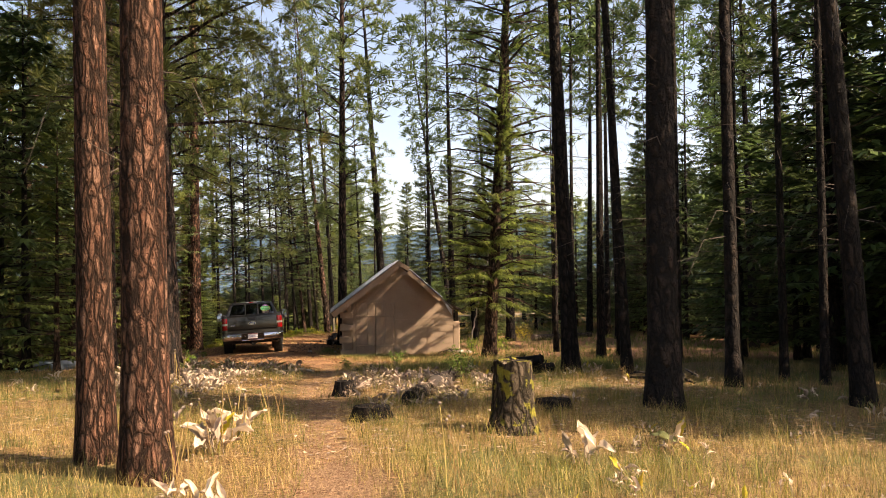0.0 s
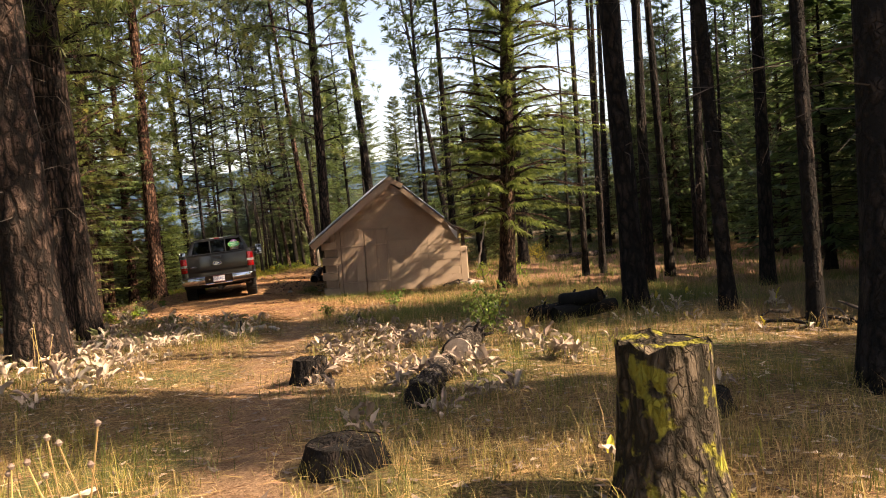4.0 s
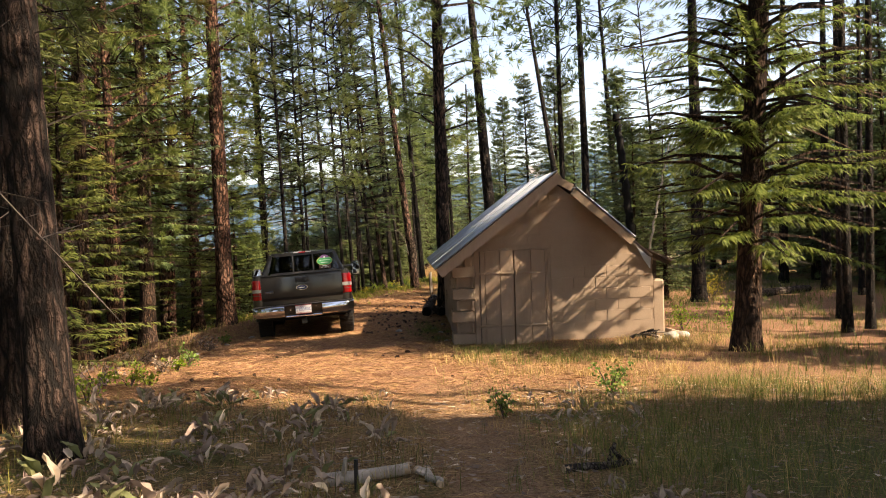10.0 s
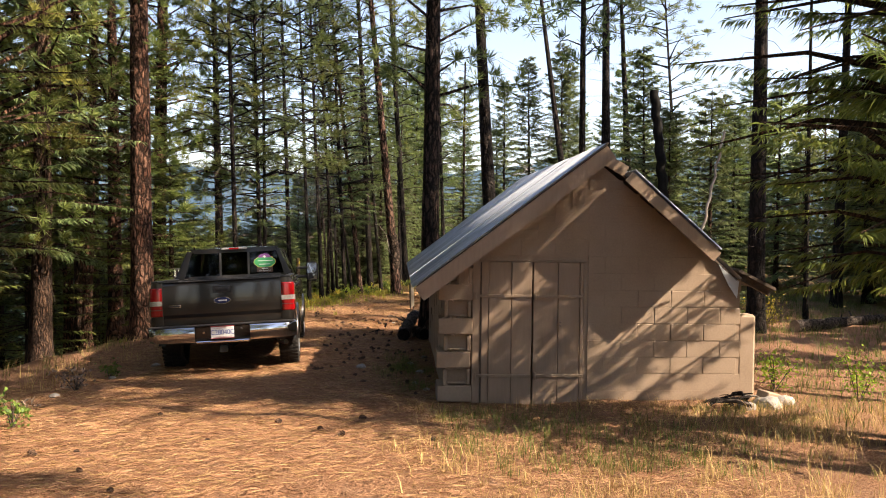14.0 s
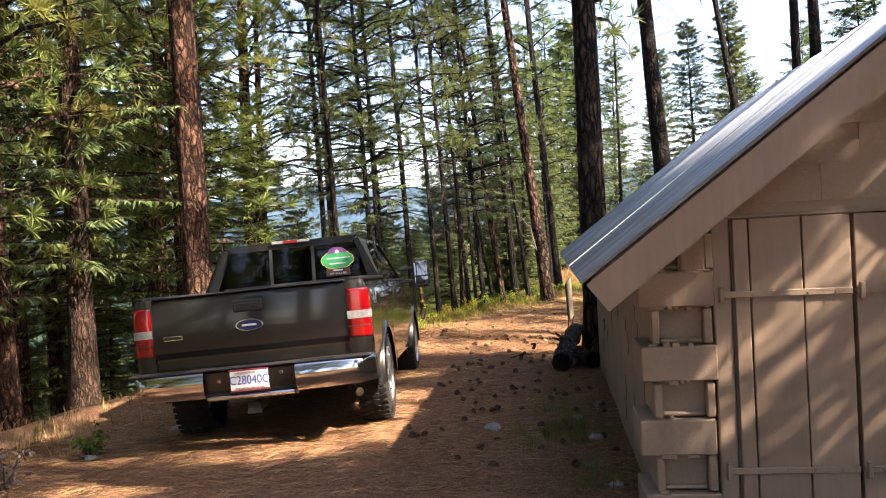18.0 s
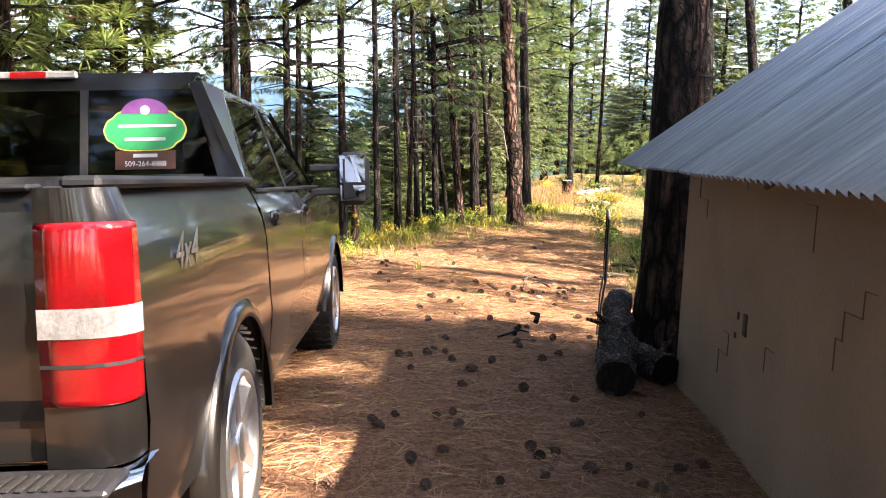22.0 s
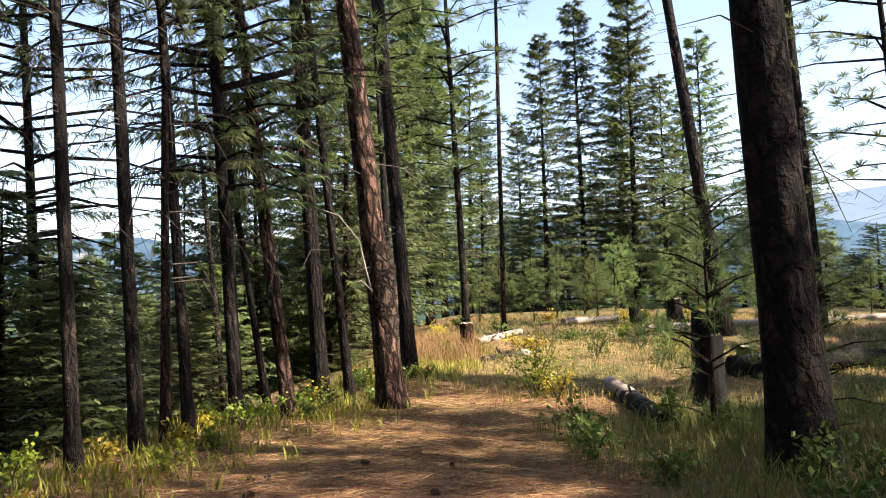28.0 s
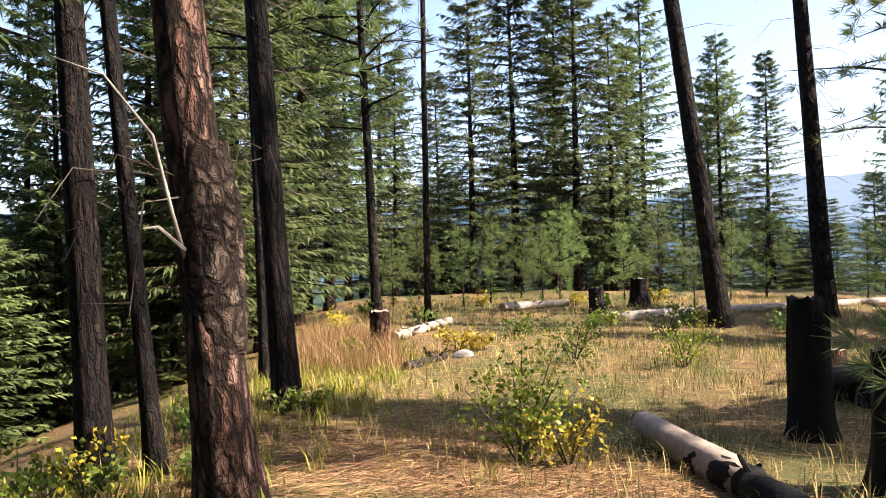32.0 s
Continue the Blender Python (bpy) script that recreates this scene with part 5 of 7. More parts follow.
                    q = c.lerp(mid, t * 2) if t < 0.5 else mid.lerp(e, t * 2 - 1)
                    o = Vector((rnd.gauss(0, 1), rnd.gauss(0, 1), rnd.gauss(0.15, 0.6))) * (0.06 + 0.09 * ln)
                    cs.append(q + o)
                    w = (e - c).normalized() * 0.6 + o.normalized() * 0.7 + Vector((0, 0, 0.35))
                    ws.append(w.normalized())
            else:
                starts.append(c), ends.append(e), droops.append(-0.08 * ln + 0.1 * ln * (1 - u))
        whorl += (0.5 if style == "pine_tree" else tier) * rnd.uniform(0.7, 1.3) * (1 if height > 8 else 0.6)
    tagged(part("limb_work", limbs, bark_name, root, recalc=False), kind="stuff")
    if style == "pine_tree":
        v, f = tufts(np.array(cs), np.array(ws), needle[0], int(needle[1] * 1.6), needle[2], rs)
        v[:, 2] -= 0.02
    else:
        v, f = sprays(np.array(starts), np.array(ends), np.array(droops), int(spray[0] * dense), spray[1], spray[2], rs, light or spray[2] < 0.012)
    crown = heap("crown", v, f, leaf_name)
    part("crown", crown, leaf_name, root)
    return root


PINE = "tall ponderosa pine with orange-brown plated bark"
GREY = "tall pine with grey-brown furrowed bark and dead lower limbs"
DARK = "slender dark-barked pine with a high crown"
FIR = "green fir with drooping flat sprays of needles"
PROTO = {
    "big": tree(11, "pine_tree", 25, 0.27, 7.0, 3.0, "pine_bark", "pine_leaf", seg=22, rings=34, dead=18, dense=1.35, needle=(0.24, 26, 0.009)),
    "grey": tree(12, "pine_tree", 22, 0.22, 4.6, 3.1, "grey_bark", "pine_leaf", seg=18, rings=30, dead=60, dense=1.35, needle=(0.24, 24, 0.010)),
    "dark": tree(13, "pine_tree", 21, 0.17, 6.5, 2.0, "dark_bark", "dark_leaf", seg=18, rings=30, dead=44, dense=0.65, needle=(0.34, 9, 0.022)),
    "slim": tree(14, "pine_tree", 19, 0.13, 5.0, 1.8, "dark_bark", "pine_leaf", dead=40, dense=0.65, bend=0.5, needle=(0.34, 9, 0.022)),
    "fir": tree(21, "fir_tree", 19, 0.2, 2.4, 2.9, "fir_bark", "fir_leaf", dead=24, dense=1.0, spray=(76, 0.27, 0.0155), light=True),
    "low_fir": tree(22, "fir_tree", 13, 0.13, 0.8, 2.2, "fir_bark", "fir_leaf", seg=9, rings=14, dead=0, dense=1.0, spray=(46, 0.36, 0.027), light=True, tier=0.26),
    "low_gold": tree(30, "fir_tree", 9, 0.09, 0.6, 1.7, "fir_bark", "sunlit_leaf", seg=9, rings=12, dead=0, spray=(70, 0.24, 0.014), light=True),
    "dark_fir": tree(23, "fir_tree", 22, 0.18, 3.0, 2.6, "dark_bark", "dark_leaf", dead=30, dense=0.8, spray=(24, 0.55, 0.055), light=True),
    "screen_fir": tree(28, "fir_tree", 10, 0.11, 1.1, 2.3, "dark_bark", "dark_leaf", seg=10, rings=14, dead=14, dead_from=0.5, spray=(24, 0.5, 0.048), light=True),
    "gold_fir": tree(29, "fir_tree", 14, 0.14, 1.8, 2.5, "fir_bark", "sunlit_leaf", seg=10, rings=16, dead=20, spray=(96, 0.24, 0.0125), light=True),
    "pole": tree(19, "pine_tree", 16, 0.068, 3.8, 1.8, "dark_bark", "pine_leaf", seg=14, rings=22, dead=46, dense=1.0, needle=(0.2, 26, 0.0065)),
    "pole_fir": tree(25, "fir_tree", 15, 0.07, 2.6, 2.0, "dark_bark", "fir_leaf", seg=14, rings=22, dead=26, dense=1.0, spray=(115, 0.22, 0.0085), tier=0.32),
    "thin": tree(20, "pine_tree", 17, 0.075, 9.5, 1.3, "dark_bark", "dark_leaf", seg=12, rings=20, dead=60, dense=0.5, needle=(0.36, 7, 0.034)),
    "bare": tree(15, "pine_tree", 20, 0.14, 11.0, 1.7, "dark_bark", "dark_leaf", seg=18, rings=30, dead=60, dense=0.4, needle=(0.4, 7, 0.03)),
    "red": tree(18, "pine_tree", 20, 0.16, 9.0, 1.9, "red_bark", "pine_leaf", seg=22, rings=40, dead=16, dense=0.5, needle=(0.24, 26, 0.009)),
    "redfir": tree(26, "fir_tree", 15, 0.09, 2.4, 1.5, "red_bark", "fir_leaf", seg=18, rings=30, dead=26, dense=1.0, spray=(115, 0.22, 0.0085), tier=0.32),
    "mid_pine": tree(17, "fir_tree", 15, 0.15, 1.7, 2.4, "grey_bark", "fir_leaf", seg=9, rings=16, dead=10, dense=1.0, spray=(56, 0.38, 0.026), light=True, tier=0.25),
    "lit_pine": tree(27, "pine_tree", 17, 0.16, 2.6, 2.7, "pine_bark", "sunlit_leaf", seg=12, rings=20, dead=24, dense=0.9, needle=(0.22, 36, 0.0075)),
    "far_fir": tree(24, "fir_tree", 11, 0.12, 0.7, 2.3, "fir_bark", "slope_leaf", seg=6, rings=8, dead=0, spray=(30, 0.42, 0.042), light=True, tier=0.28),
    "far_pine": tree(16, "pine_tree", 14, 0.13, 3.0, 2.0, "grey_bark", "pine_leaf", seg=6, rings=8, dead=0, dense=0.5, needle=(0.44, 6, 0.04), light=True),
    "young": tree(31, "pine_tree", 3.4, 0.035, 0.35, 1.0, "fir_bark", "young_leaf", seg=8, rings=10, dead=0, dense=2.4, needle=(0.17, 22, 0.004)),
}
LABEL = {"big": PINE, "grey": GREY, "dark": DARK, "slim": DARK, "fir": FIR, "low_fir": "young dense fir with branches down to the ground", "dark_fir": "tall dark fir with a shaded crown", "screen_fir": "dense dark fir with drooping boughs near the ground", "gold_fir": "sunlit yellow-green fir with layered boughs", "low_gold": "small sunlit fir with yellow-green needles", "bare": DARK, "red": "pine with reddish-brown scaly bark and a high crown", "pole": "thin dark pine trunk with bare dead limbs and a high crown", "pole_fir": "thin fir with dense boughs high on a bare trunk", "redfir": "leaning fir with orange-brown bark and yellow lichen", "thin": "thin dark pine trunk with bare dead limbs", "lit_pine": "sunlit pine with yellow-green needles and dead lower limbs", "mid_pine": "conical green pine on the ridge", "far_fir": "green fir on the slope below the drive", "far_pine": "green pine on the far slope", "young": "bright green young pine with long soft needles"}
used = set()
turn = random.Random(77)


def plant(kind, x, y, dia=None, lean=0.0, tall=1.0, lean_y=0.0, sink=0.0):
    """Sets a tree of a kind at a place, with the trunk's thickness, its lean to the right and its height."""
    src = PROTO[kind]
    base = {"big": 0.27, "grey": 0.22, "dark": 0.17, "slim": 0.13, "fir": 0.2, "low_fir": 0.13, "dark_fir": 0.18, "screen_fir": 0.11, "gold_fir": 0.14, "low_gold": 0.09, "bare": 0.14, "red": 0.16, "pole": 0.068, "pole_fir": 0.07, "redfir": 0.09, "thin": 0.075, "lit_pine": 0.16, "mid_pine": 0.15, "far_fir": 0.12, "far_pine": 0.13, "young": 0.035}[kind] * 2
    k = dia / base if dia else turn.uniform(0.85, 1.15)
    k = min(max(k, 0.55), 1.9)
    m = pose(x, y, gz(x, y) - sink, lean_y, lean, 0) @ pose(0, 0, 0, 0, 0, turn.uniform(0, 360)) @ Matrix.Diagonal((k, k, tall, 1))
    if kind in used:
        ob = copy_thing(src, m @ Matrix.Diagonal((1 / src.scale.x, 1 / src.scale.y, 1 / src.scale.z, 1)))
    else:
        src.matrix_basis, ob = m, src
        used.add(kind)
        tagged(src, LABEL[kind], "tree", "trees of the wood")
    return ob


# trees that stand by the walk, the drive and the edge of the slope: kind, x, y, trunk thickness, lean
for row in (
    ("big", -1.32, 10.17, 0.36, -1.2), ("big", -1.85, 10.79, 0.24, -1.6), ("bare", 4.02, 13.17, 0.40, 0.3), ("bare", 4.75, 19.66, 0.34, -2.0),
    ("bare", 6.35, 12.78, 0.26, -3.5), ("grey", -2.90, 18.43, 0.60, -1.5), ("grey", -4.1, 23.28, 0.40, -0.5), ("grey", -3.3, 21.96, 0.36, -2.6),
    ("big", -5.26, 37.19, 0.45, -0.8), ("grey", 0.42, 36.55, 0.38, 0.0), ("bare", 7.35, 37.59, 0.38, 0.0), ("bare", 6.0, 45.01, 0.34, -0.8), ("dark", 4.4, 41.12, 0.2, -0.4), ("bare", 7.3, 25.58, 0.24, 0.5),
    ("thin", 7.1, 29.47, 0.17, 0.0), ("thin", 7.7, 29.82, 0.15, 0.8), ("bare", 8.3, 26.82, 0.22, -1.6), ("bare", 13.0, 44.83, 0.34, 1.1),
    ("bare", 2.55, 44.04, 0.44, -3.6), ("pole", -4.25, 41.65, 0.14, -2.0), ("pole_fir", -3.86, 42.89, 0.13, -1.7), ("pole", -3.8, 43.24, 0.11, -0.9),
    ("pole", -3.2, 43.9, 0.14, -2.2), ("pole", -2.8, 45.05, 0.12, -2.4), ("pole", -2.5, 45.71, 0.13, -2.8), ("pole", -2.2, 46.33, 0.11, -3.4),
    ("pole_fir", -1.9, 47.21, 0.14, -3.0), ("pole", -1.72, 48.45, 0.09, -8.4), ("pole", -2.4, 50.66, 0.10, -2.4), ("redfir", -1.42, 47.83, 0.17, -6.4),
    ("bare", -1.15, 49.42, 0.22, -3.0), ("pole", -0.78, 49.42, 0.13, -5.4), ("red", -0.25, 48.36, 0.32, -5.6), ("bare", 0.1, 51.19, 0.24, -3.8),
    ("pole", -0.1, 53.75, 0.15, -2.0), ("pole", -5.4, 44.92, 0.16, -1.4), ("grey", -6.0, 48.27, 0.28, -1.8), ("pole_fir", -5.0, 50.3, 0.17, -2.6),
    ("pole", 1.95, 59.66, 0.2, -2.4), ("bare", 7.6, 56.84, 0.36, -8.0), ("bare", 10.5, 57.99, 0.38, -3.4), ("pole", 12.4, 56.93, 0.24, -4.4),
    ("thin", 5.1, 15.78, 0.16, -1.0), ("thin", 5.9, 15.16, 0.22, 0.0), ("thin", 7.3, 16.22, 0.14, 0.0), ("thin", 7.4, 15.25, 0.14, 0.5), ("thin", 5.3, 17.99, 0.2, -2.5),
):
    plant(*row)
for x, y, k in ((-9.0, 43.24, 1.0), (-7.8, 41.12, 0.9), (-10.4, 45.18, 1.05), (-12.2, 42.36, 1.0), (-7.4, 46.07, 0.9), (-9.6, 39.36, 0.95), (-8.0, 36.71, 0.9)):
    plant("lit_pine", x, y, 0.3 * k, turn.uniform(-1.5, 1.5), k)
# the great fir beside the shed, with long drooping lower boughs
great = tree(41, "fir_tree", 21, 0.195, 2.0, 2.8, "fir_bark", "bough_leaf", seg=30, rings=60, dense=1.0, dead=12, spray=(150, 0.22, 0.0085))
great.matrix_basis = pose(4.64, 27.85, gz(4.64, 27.85), 0, 3.4, 0)
skirt = tree(42, "fir_tree", 7.5, 0.05, 1.7, 2.6, "fir_bark", "bough_leaf", seg=6, rings=6, dense=1.0, dead=0, spray=(170, 0.24, 0.0085))
for ob in list(skirt.children):
    if ob.name.startswith("trunk"):
        bpy.data.objects.remove(ob)
    else:
        ob.parent, ob.name = great, "lower_crown" if ob.name.startswith("crown") else "lower_limb_work"
bpy.data.objects.remove(skirt)
tagged(great, "great fir with reddish furrowed bark and long drooping green boughs", "tree", "trees of the wood")

# the wood around: trees by chance, thinner towards the open ridge
scatter = random.Random(2024)
spots = [(4.64, 27.85)]


def wood(n, x0, x1, y0, y1, kinds, gap, tall=(0.8, 1.15), ok=None):
    made = tries = 0
    while made < n and tries < 60 * n:
        tries += 1
        x, y = scatter.uniform(x0, x1), scatter.uniform(y0, y1)
        if ok(x, y) and all((x - a) ** 2 + (y - b) ** 2 > gap * gap for a, b in spots):
            spots.append((x, y))
            plant(scatter.choice(kinds), x, y, None, scatter.uniform(-1.5, 1.5), scatter.uniform(*tall))
            made += 1


lip_at = lambda y: float(np.interp(y, LIP_Y, LIP_X))
seen_right = lambda x, y: 6.8 < x < 0.70 * (y - 3.9) + 1.0
# tall thin trunks on the sunny side, then low firs and the dense wood behind them
glade = lambda x, y: 29.3 < y + 0.404 * x < 33.9 or 36.6 < y + 0.404 * x < 46.3 and x < 25
wood(16, 7.5, 24, 14.98, 42.36, ("thin", "thin", "thin", "bare"), 1.8, (0.85, 1.15), lambda x, y: seen_right(x, y) and (x > 8.5 or y > 15.87) and not glade(x, y) and not 26 < y + 0.404 * x < 30)
wood(5, 9, 22, 30.0, 42.36, ("thin",), 2.6, (0.85, 1.1), lambda x, y: glade(x, y) and x > 8.5 and not 29.5 < y + 0.404 * x < 31.2)
wood(24, 10.5, 17, 9.5, 27, ("screen_fir",), 1.5, (0.45, 0.7), lambda x, y: x < 0.70 * (y - 3.0) + 4 and not glade(x, y))
wood(30, 15, 30, 22, 50, ("screen_fir", "screen_fir", "low_fir"), 1.7, (0.65, 0.95), lambda x, y: seen_right(x, y) and not (glade(x, y) and x < 19))
wood(20, 14, 32, 21.17, 56.49, ("low_fir", "low_fir", "far_fir"), 2.0, (0.5, 0.75), lambda x, y: seen_right(x, y) and x > 14)
wood(26, 24, 50, 28.23, 74.15, ("far_fir", "dark_fir", "far_pine", "far_fir"), 2.2, (0.8, 1.1), lambda x, y: seen_right(x, y))
wood(14, 12, 24, 22.93, 42.36, ("low_fir", "low_fir", "far_fir"), 1.8, (0.45, 0.62), lambda x, y: seen_right(x, y) and not (glade(x, y) and x < 15))
# unseen firs added on the sunny side, to throw shade on the meadow
for x, y in ((13.0, 8.8), (15.0, 9.86), (16.5, 14.54), (13.5, 16.75), (15.0, 17.1), (12.6, 18.16)):
    plant("dark_fir", x, y, 0.36, 0.0, 0.5)
# more firs added out of view, to shade the grass right of the footpath
for x, y, k in ((9.8, 16.2, 0.55), (9.6, 18.5, 0.55), (12.2, 15.6, 0.65), (10.6, 9.6, 0.6)):
    plant("dark_fir", x, y, 0.34, 0.0, k)
# low firs added behind the shed to cast shade on the drive's verge
for x, y in ((6.0, 39.36), (5.6, 41.12), (6.3, 42.71)):
    plant("low_fir", x + 1.0, y, 0.16, 0.0, 0.42)
left_edge = lambda y: min(lip_at(y) + 1.5, -5.6) if y < 30.88 else min(lip_at(y) - 0.3, -1.2 - 0.68 * max(0, y - 35.3))
wood(15, -22, -5, 10.57, 30.88, ("grey", "fir", "fir", "slim"), 2.2, (0.85, 1.1), lambda x, y: x < left_edge(y))
wood(20, -17, -6.4, 9, 33, ("gold_fir", "screen_fir", "fir", "gold_fir"), 1.9, (0.8, 1.1), lambda x, y: x < left_edge(y) - 0.4)
wood(21, -16, -6.6, 33.53, 47.66, ("fir", "lit_pine", "lit_pine", "fir"), 2.0, (0.85, 1.05), lambda x, y: x < left_edge(y))
wood(18, -14, -5.6, 22, 46, ("low_gold",), 1.4, (0.4, 0.75), lambda x, y: x < left_edge(y))
wood(10, -26, -8, 38.83, 58.25, ("fir", "fir", "grey"), 2.4, (0.8, 1.0), lambda x, y: x < left_edge(y) - 1.0)


def slope_wood(n, x0, x1, y0, y1, kinds, gap, top, ok):
    """Trees down the slope, whose tips stand about level with the drive."""
    made = tries = 0
    while made < n and tries < 60 * n:
        tries += 1
        x, y = scatter.uniform(x0, x1), scatter.uniform(y0, y1)
        if not ok(x, y) or any((x - a) ** 2 + (y - b) ** 2 < gap * gap for a, b in spots):
            continue
        kind = scatter.choice(kinds)
        full = {"far_fir": 11.0, "far_pine": 14.0, "low_fir": 13.0}[kind]
        k = (scatter.uniform(*top) - gz(x, y)) / full
        if k > 0.16:
            spots.append((x, y))
            plant(kind, x, y, (0.26 if kind != "far_fir" else 0.24) * max(0.56, min(k, 1.4)), scatter.uniform(-1.5, 1.5), min(k, 1.5))
            made += 1


down = lambda x, y: x < lip_at(y) - 2.2
slope_wood(68, -14, 1, 40.59, 63.55, ("far_fir", "far_fir", "low_fir"), 1.0, (-0.9, 1.9), down)
slope_wood(60, -50, 0, 51.19, 105.05, ("far_fir", "far_fir", "far_pine"), 2.2, (-3.0, 1.5), down)
slope_wood(26, -7.0, 0.5, 62, 82, ("low_fir", "far_fir"), 1.6, (0.5, 4.5), down)
slope_wood(5, -6.0, -2.4, 54.72, 63.55, ("low_fir", "far_fir"), 1.2, (1.0, 4.0), down)
wood(12, -34, -15, 15.87, 44.12, ("far_fir", "far_pine", "far_fir"), 2.4, (0.6, 0.9), lambda x, y: True)
# the stand of pines and firs beyond the ridge: kind, x, y, height
FULL = {"mid_pine": 15.0, "low_fir": 13.0, "fir": 19.0, "far_fir": 11.0}
for kind, x, y, h in (
    ("mid_pine", 0.9, 67.08, 9.9), ("low_fir", 2.0, 66.2, 8.0), ("low_fir", 3.4, 67.08, 5.6), ("mid_pine", 5.7, 67.08, 8.1), ("mid_pine", 7.3, 67.96, 9.5), ("mid_pine", 8.9, 67.08, 9.9),
    ("low_fir", 10.0, 67.08, 7.1), ("low_fir", 13.6, 67.08, 6.7), ("mid_pine", 15.2, 67.08, 6.2), ("low_fir", 3.7, 73.26, 10.0), ("mid_pine", 6.2, 74.15, 7.4), ("mid_pine", 10.6, 74.15, 10.8),
    ("low_fir", 14.4, 74.15, 11.0), ("mid_pine", 16.8, 73.26, 7.5), ("low_fir", -2.7, 55.25, 5.0), ("low_fir", -1.7, 55.96, 6.4), ("low_fir", -1.0, 55.07, 6.6), ("low_fir", -0.2, 56.84, 7.0),
    ("low_fir", -0.6, 59.13, 8.5), ("low_fir", 0.5, 60.9, 8.0), ("mid_pine", 1.3, 63.55, 9.0), ("low_fir", -2.2, 60.02, 9.0), ("low_fir", -3.6, 56.93, 6.0), ("fir", 0.2, 70.61, 13.0),
    ("mid_pine", 8.1, 48.1, 7.0), ("mid_pine", 10.9, 47.66, 5.2), ("low_fir", 12.6, 52.95, 6.5), ("mid_pine", 15.5, 47.66, 5.7), ("mid_pine", 18.0, 60.02, 7.0), ("low_fir", 9.4, 70.61, 6.5), ("low_fir", 12.0, 70.61, 7.5),
):
    k = 1.2 * h / FULL[kind]
    spots.append((x, y))
    plant(kind, x, y, 0.28 * max(k, 0.5) * (1.1 if kind == "low_fir" else 1.3), scatter.uniform(-1.5, 1.5), k)
wood(20, 2.5, 24, 68.5, 79, ("low_fir", "low_fir"), 1.5, (0.26, 0.4), lambda x, y: True)
wood(22, 6, 46, 75.91, 102.4, ("far_fir", "far_fir", "far_pine"), 2.4, (0.6, 0.85), lambda x, y: True)
# unseen trees behind the start, added for the truck's rear glass to reflect
wood(16, -16, 10, -15.92, -1.79, ("far_fir", "bare", "far_pine"), 2.6, (1.2, 1.6), lambda x, y: True)
for x, y, k in ((4.9, 62.22, 1.0), (4.0, 61.08, 0.8), (5.9, 61.43, 0.85), (6.9, 63.11, 1.05), (8.0, 61.78, 0.9), (9.4, 62.84, 1.1), (10.6, 61.61, 0.9), (12.0, 62.31, 1.15), (3.4, 63.2, 0.95), (7.6, 65.32, 1.2), (2.56, 45.62, 0.72), (3.2, 44.92, 0.5), (5.3, 45.18, 0.8), (-4.3, 44.65, 0.28), (13.4, 60.46, 0.9), (4.6, 42.89, 0.6), (2.6, 61.96, 0.7), (9.0, 60.37, 0.7), (6.2, 64.08, 0.9)):
    k *= 0.66 if y > 56.49 else 1.0
    plant("young", x, y, 0.07 * max(k, 0.56), turn.uniform(-3, 3), k)

for kind in set(PROTO) - used:
    for ob in list(PROTO[kind].children) + [PROTO[kind]]:
        bpy.data.objects.remove(ob)

# ---- stumps, logs, stones ----
def stump(x, y, dia, high, side, top, label, seed, lean=0.0):
    """A sawn stump with a flared, uneven foot and an uneven top."""
    ob = thing("tree_stump", pose(x, y, gz(x, y), 0, lean, 37 * seed), label, "stump", "stumps")
    r, seg, g = dia / 2, 30, Geo()
    rows = []
    for i in range(15):
        u = i / 14
        z = -0.2 + (high + 0.2) * u
        row = []
        for k in range(seg):
            a = 6.28319 * k / seg
            w = 1 + 0.13 * noise.noise(Vector((3 * math.cos(a) + seed, 3 * math.sin(a), 0.8 * z))) + 0.08 * noise.noise(Vector((11 * math.cos(a), 11 * math.sin(a) + seed, 2.5 * z)))
            rr = r * w * (1 + 0.35 * math.exp(-max(0, z) / 0.12)) * (1.05 - 0.1 * u)
            jag = 0.07 * high * noise.noise(Vector((2 * math.cos(a), 2 * math.sin(a), seed))) if i == 14 else 0
            row.append((rr * math.cos(a), rr * math.sin(a), z + jag))
        rows.append(row)
    part("bark", g.grid(rows, True), side, ob, smooth=True, recalc=False)
    rim = rows[-1]
    mid = [(0.55 * px, 0.55 * py, high - 0.01 + 0.01 * math.sin(3 * px * 40)) for px, py, _ in rim]
    part("cut_face", Geo().grid([[(0.97 * px, 0.97 * py, pz - 0.004) for px, py, pz in rim], mid, [(0.01 * px, 0.01 * py, high - 0.012) for px, py, _ in rim]], True), top, ob, recalc=False)
    return ob


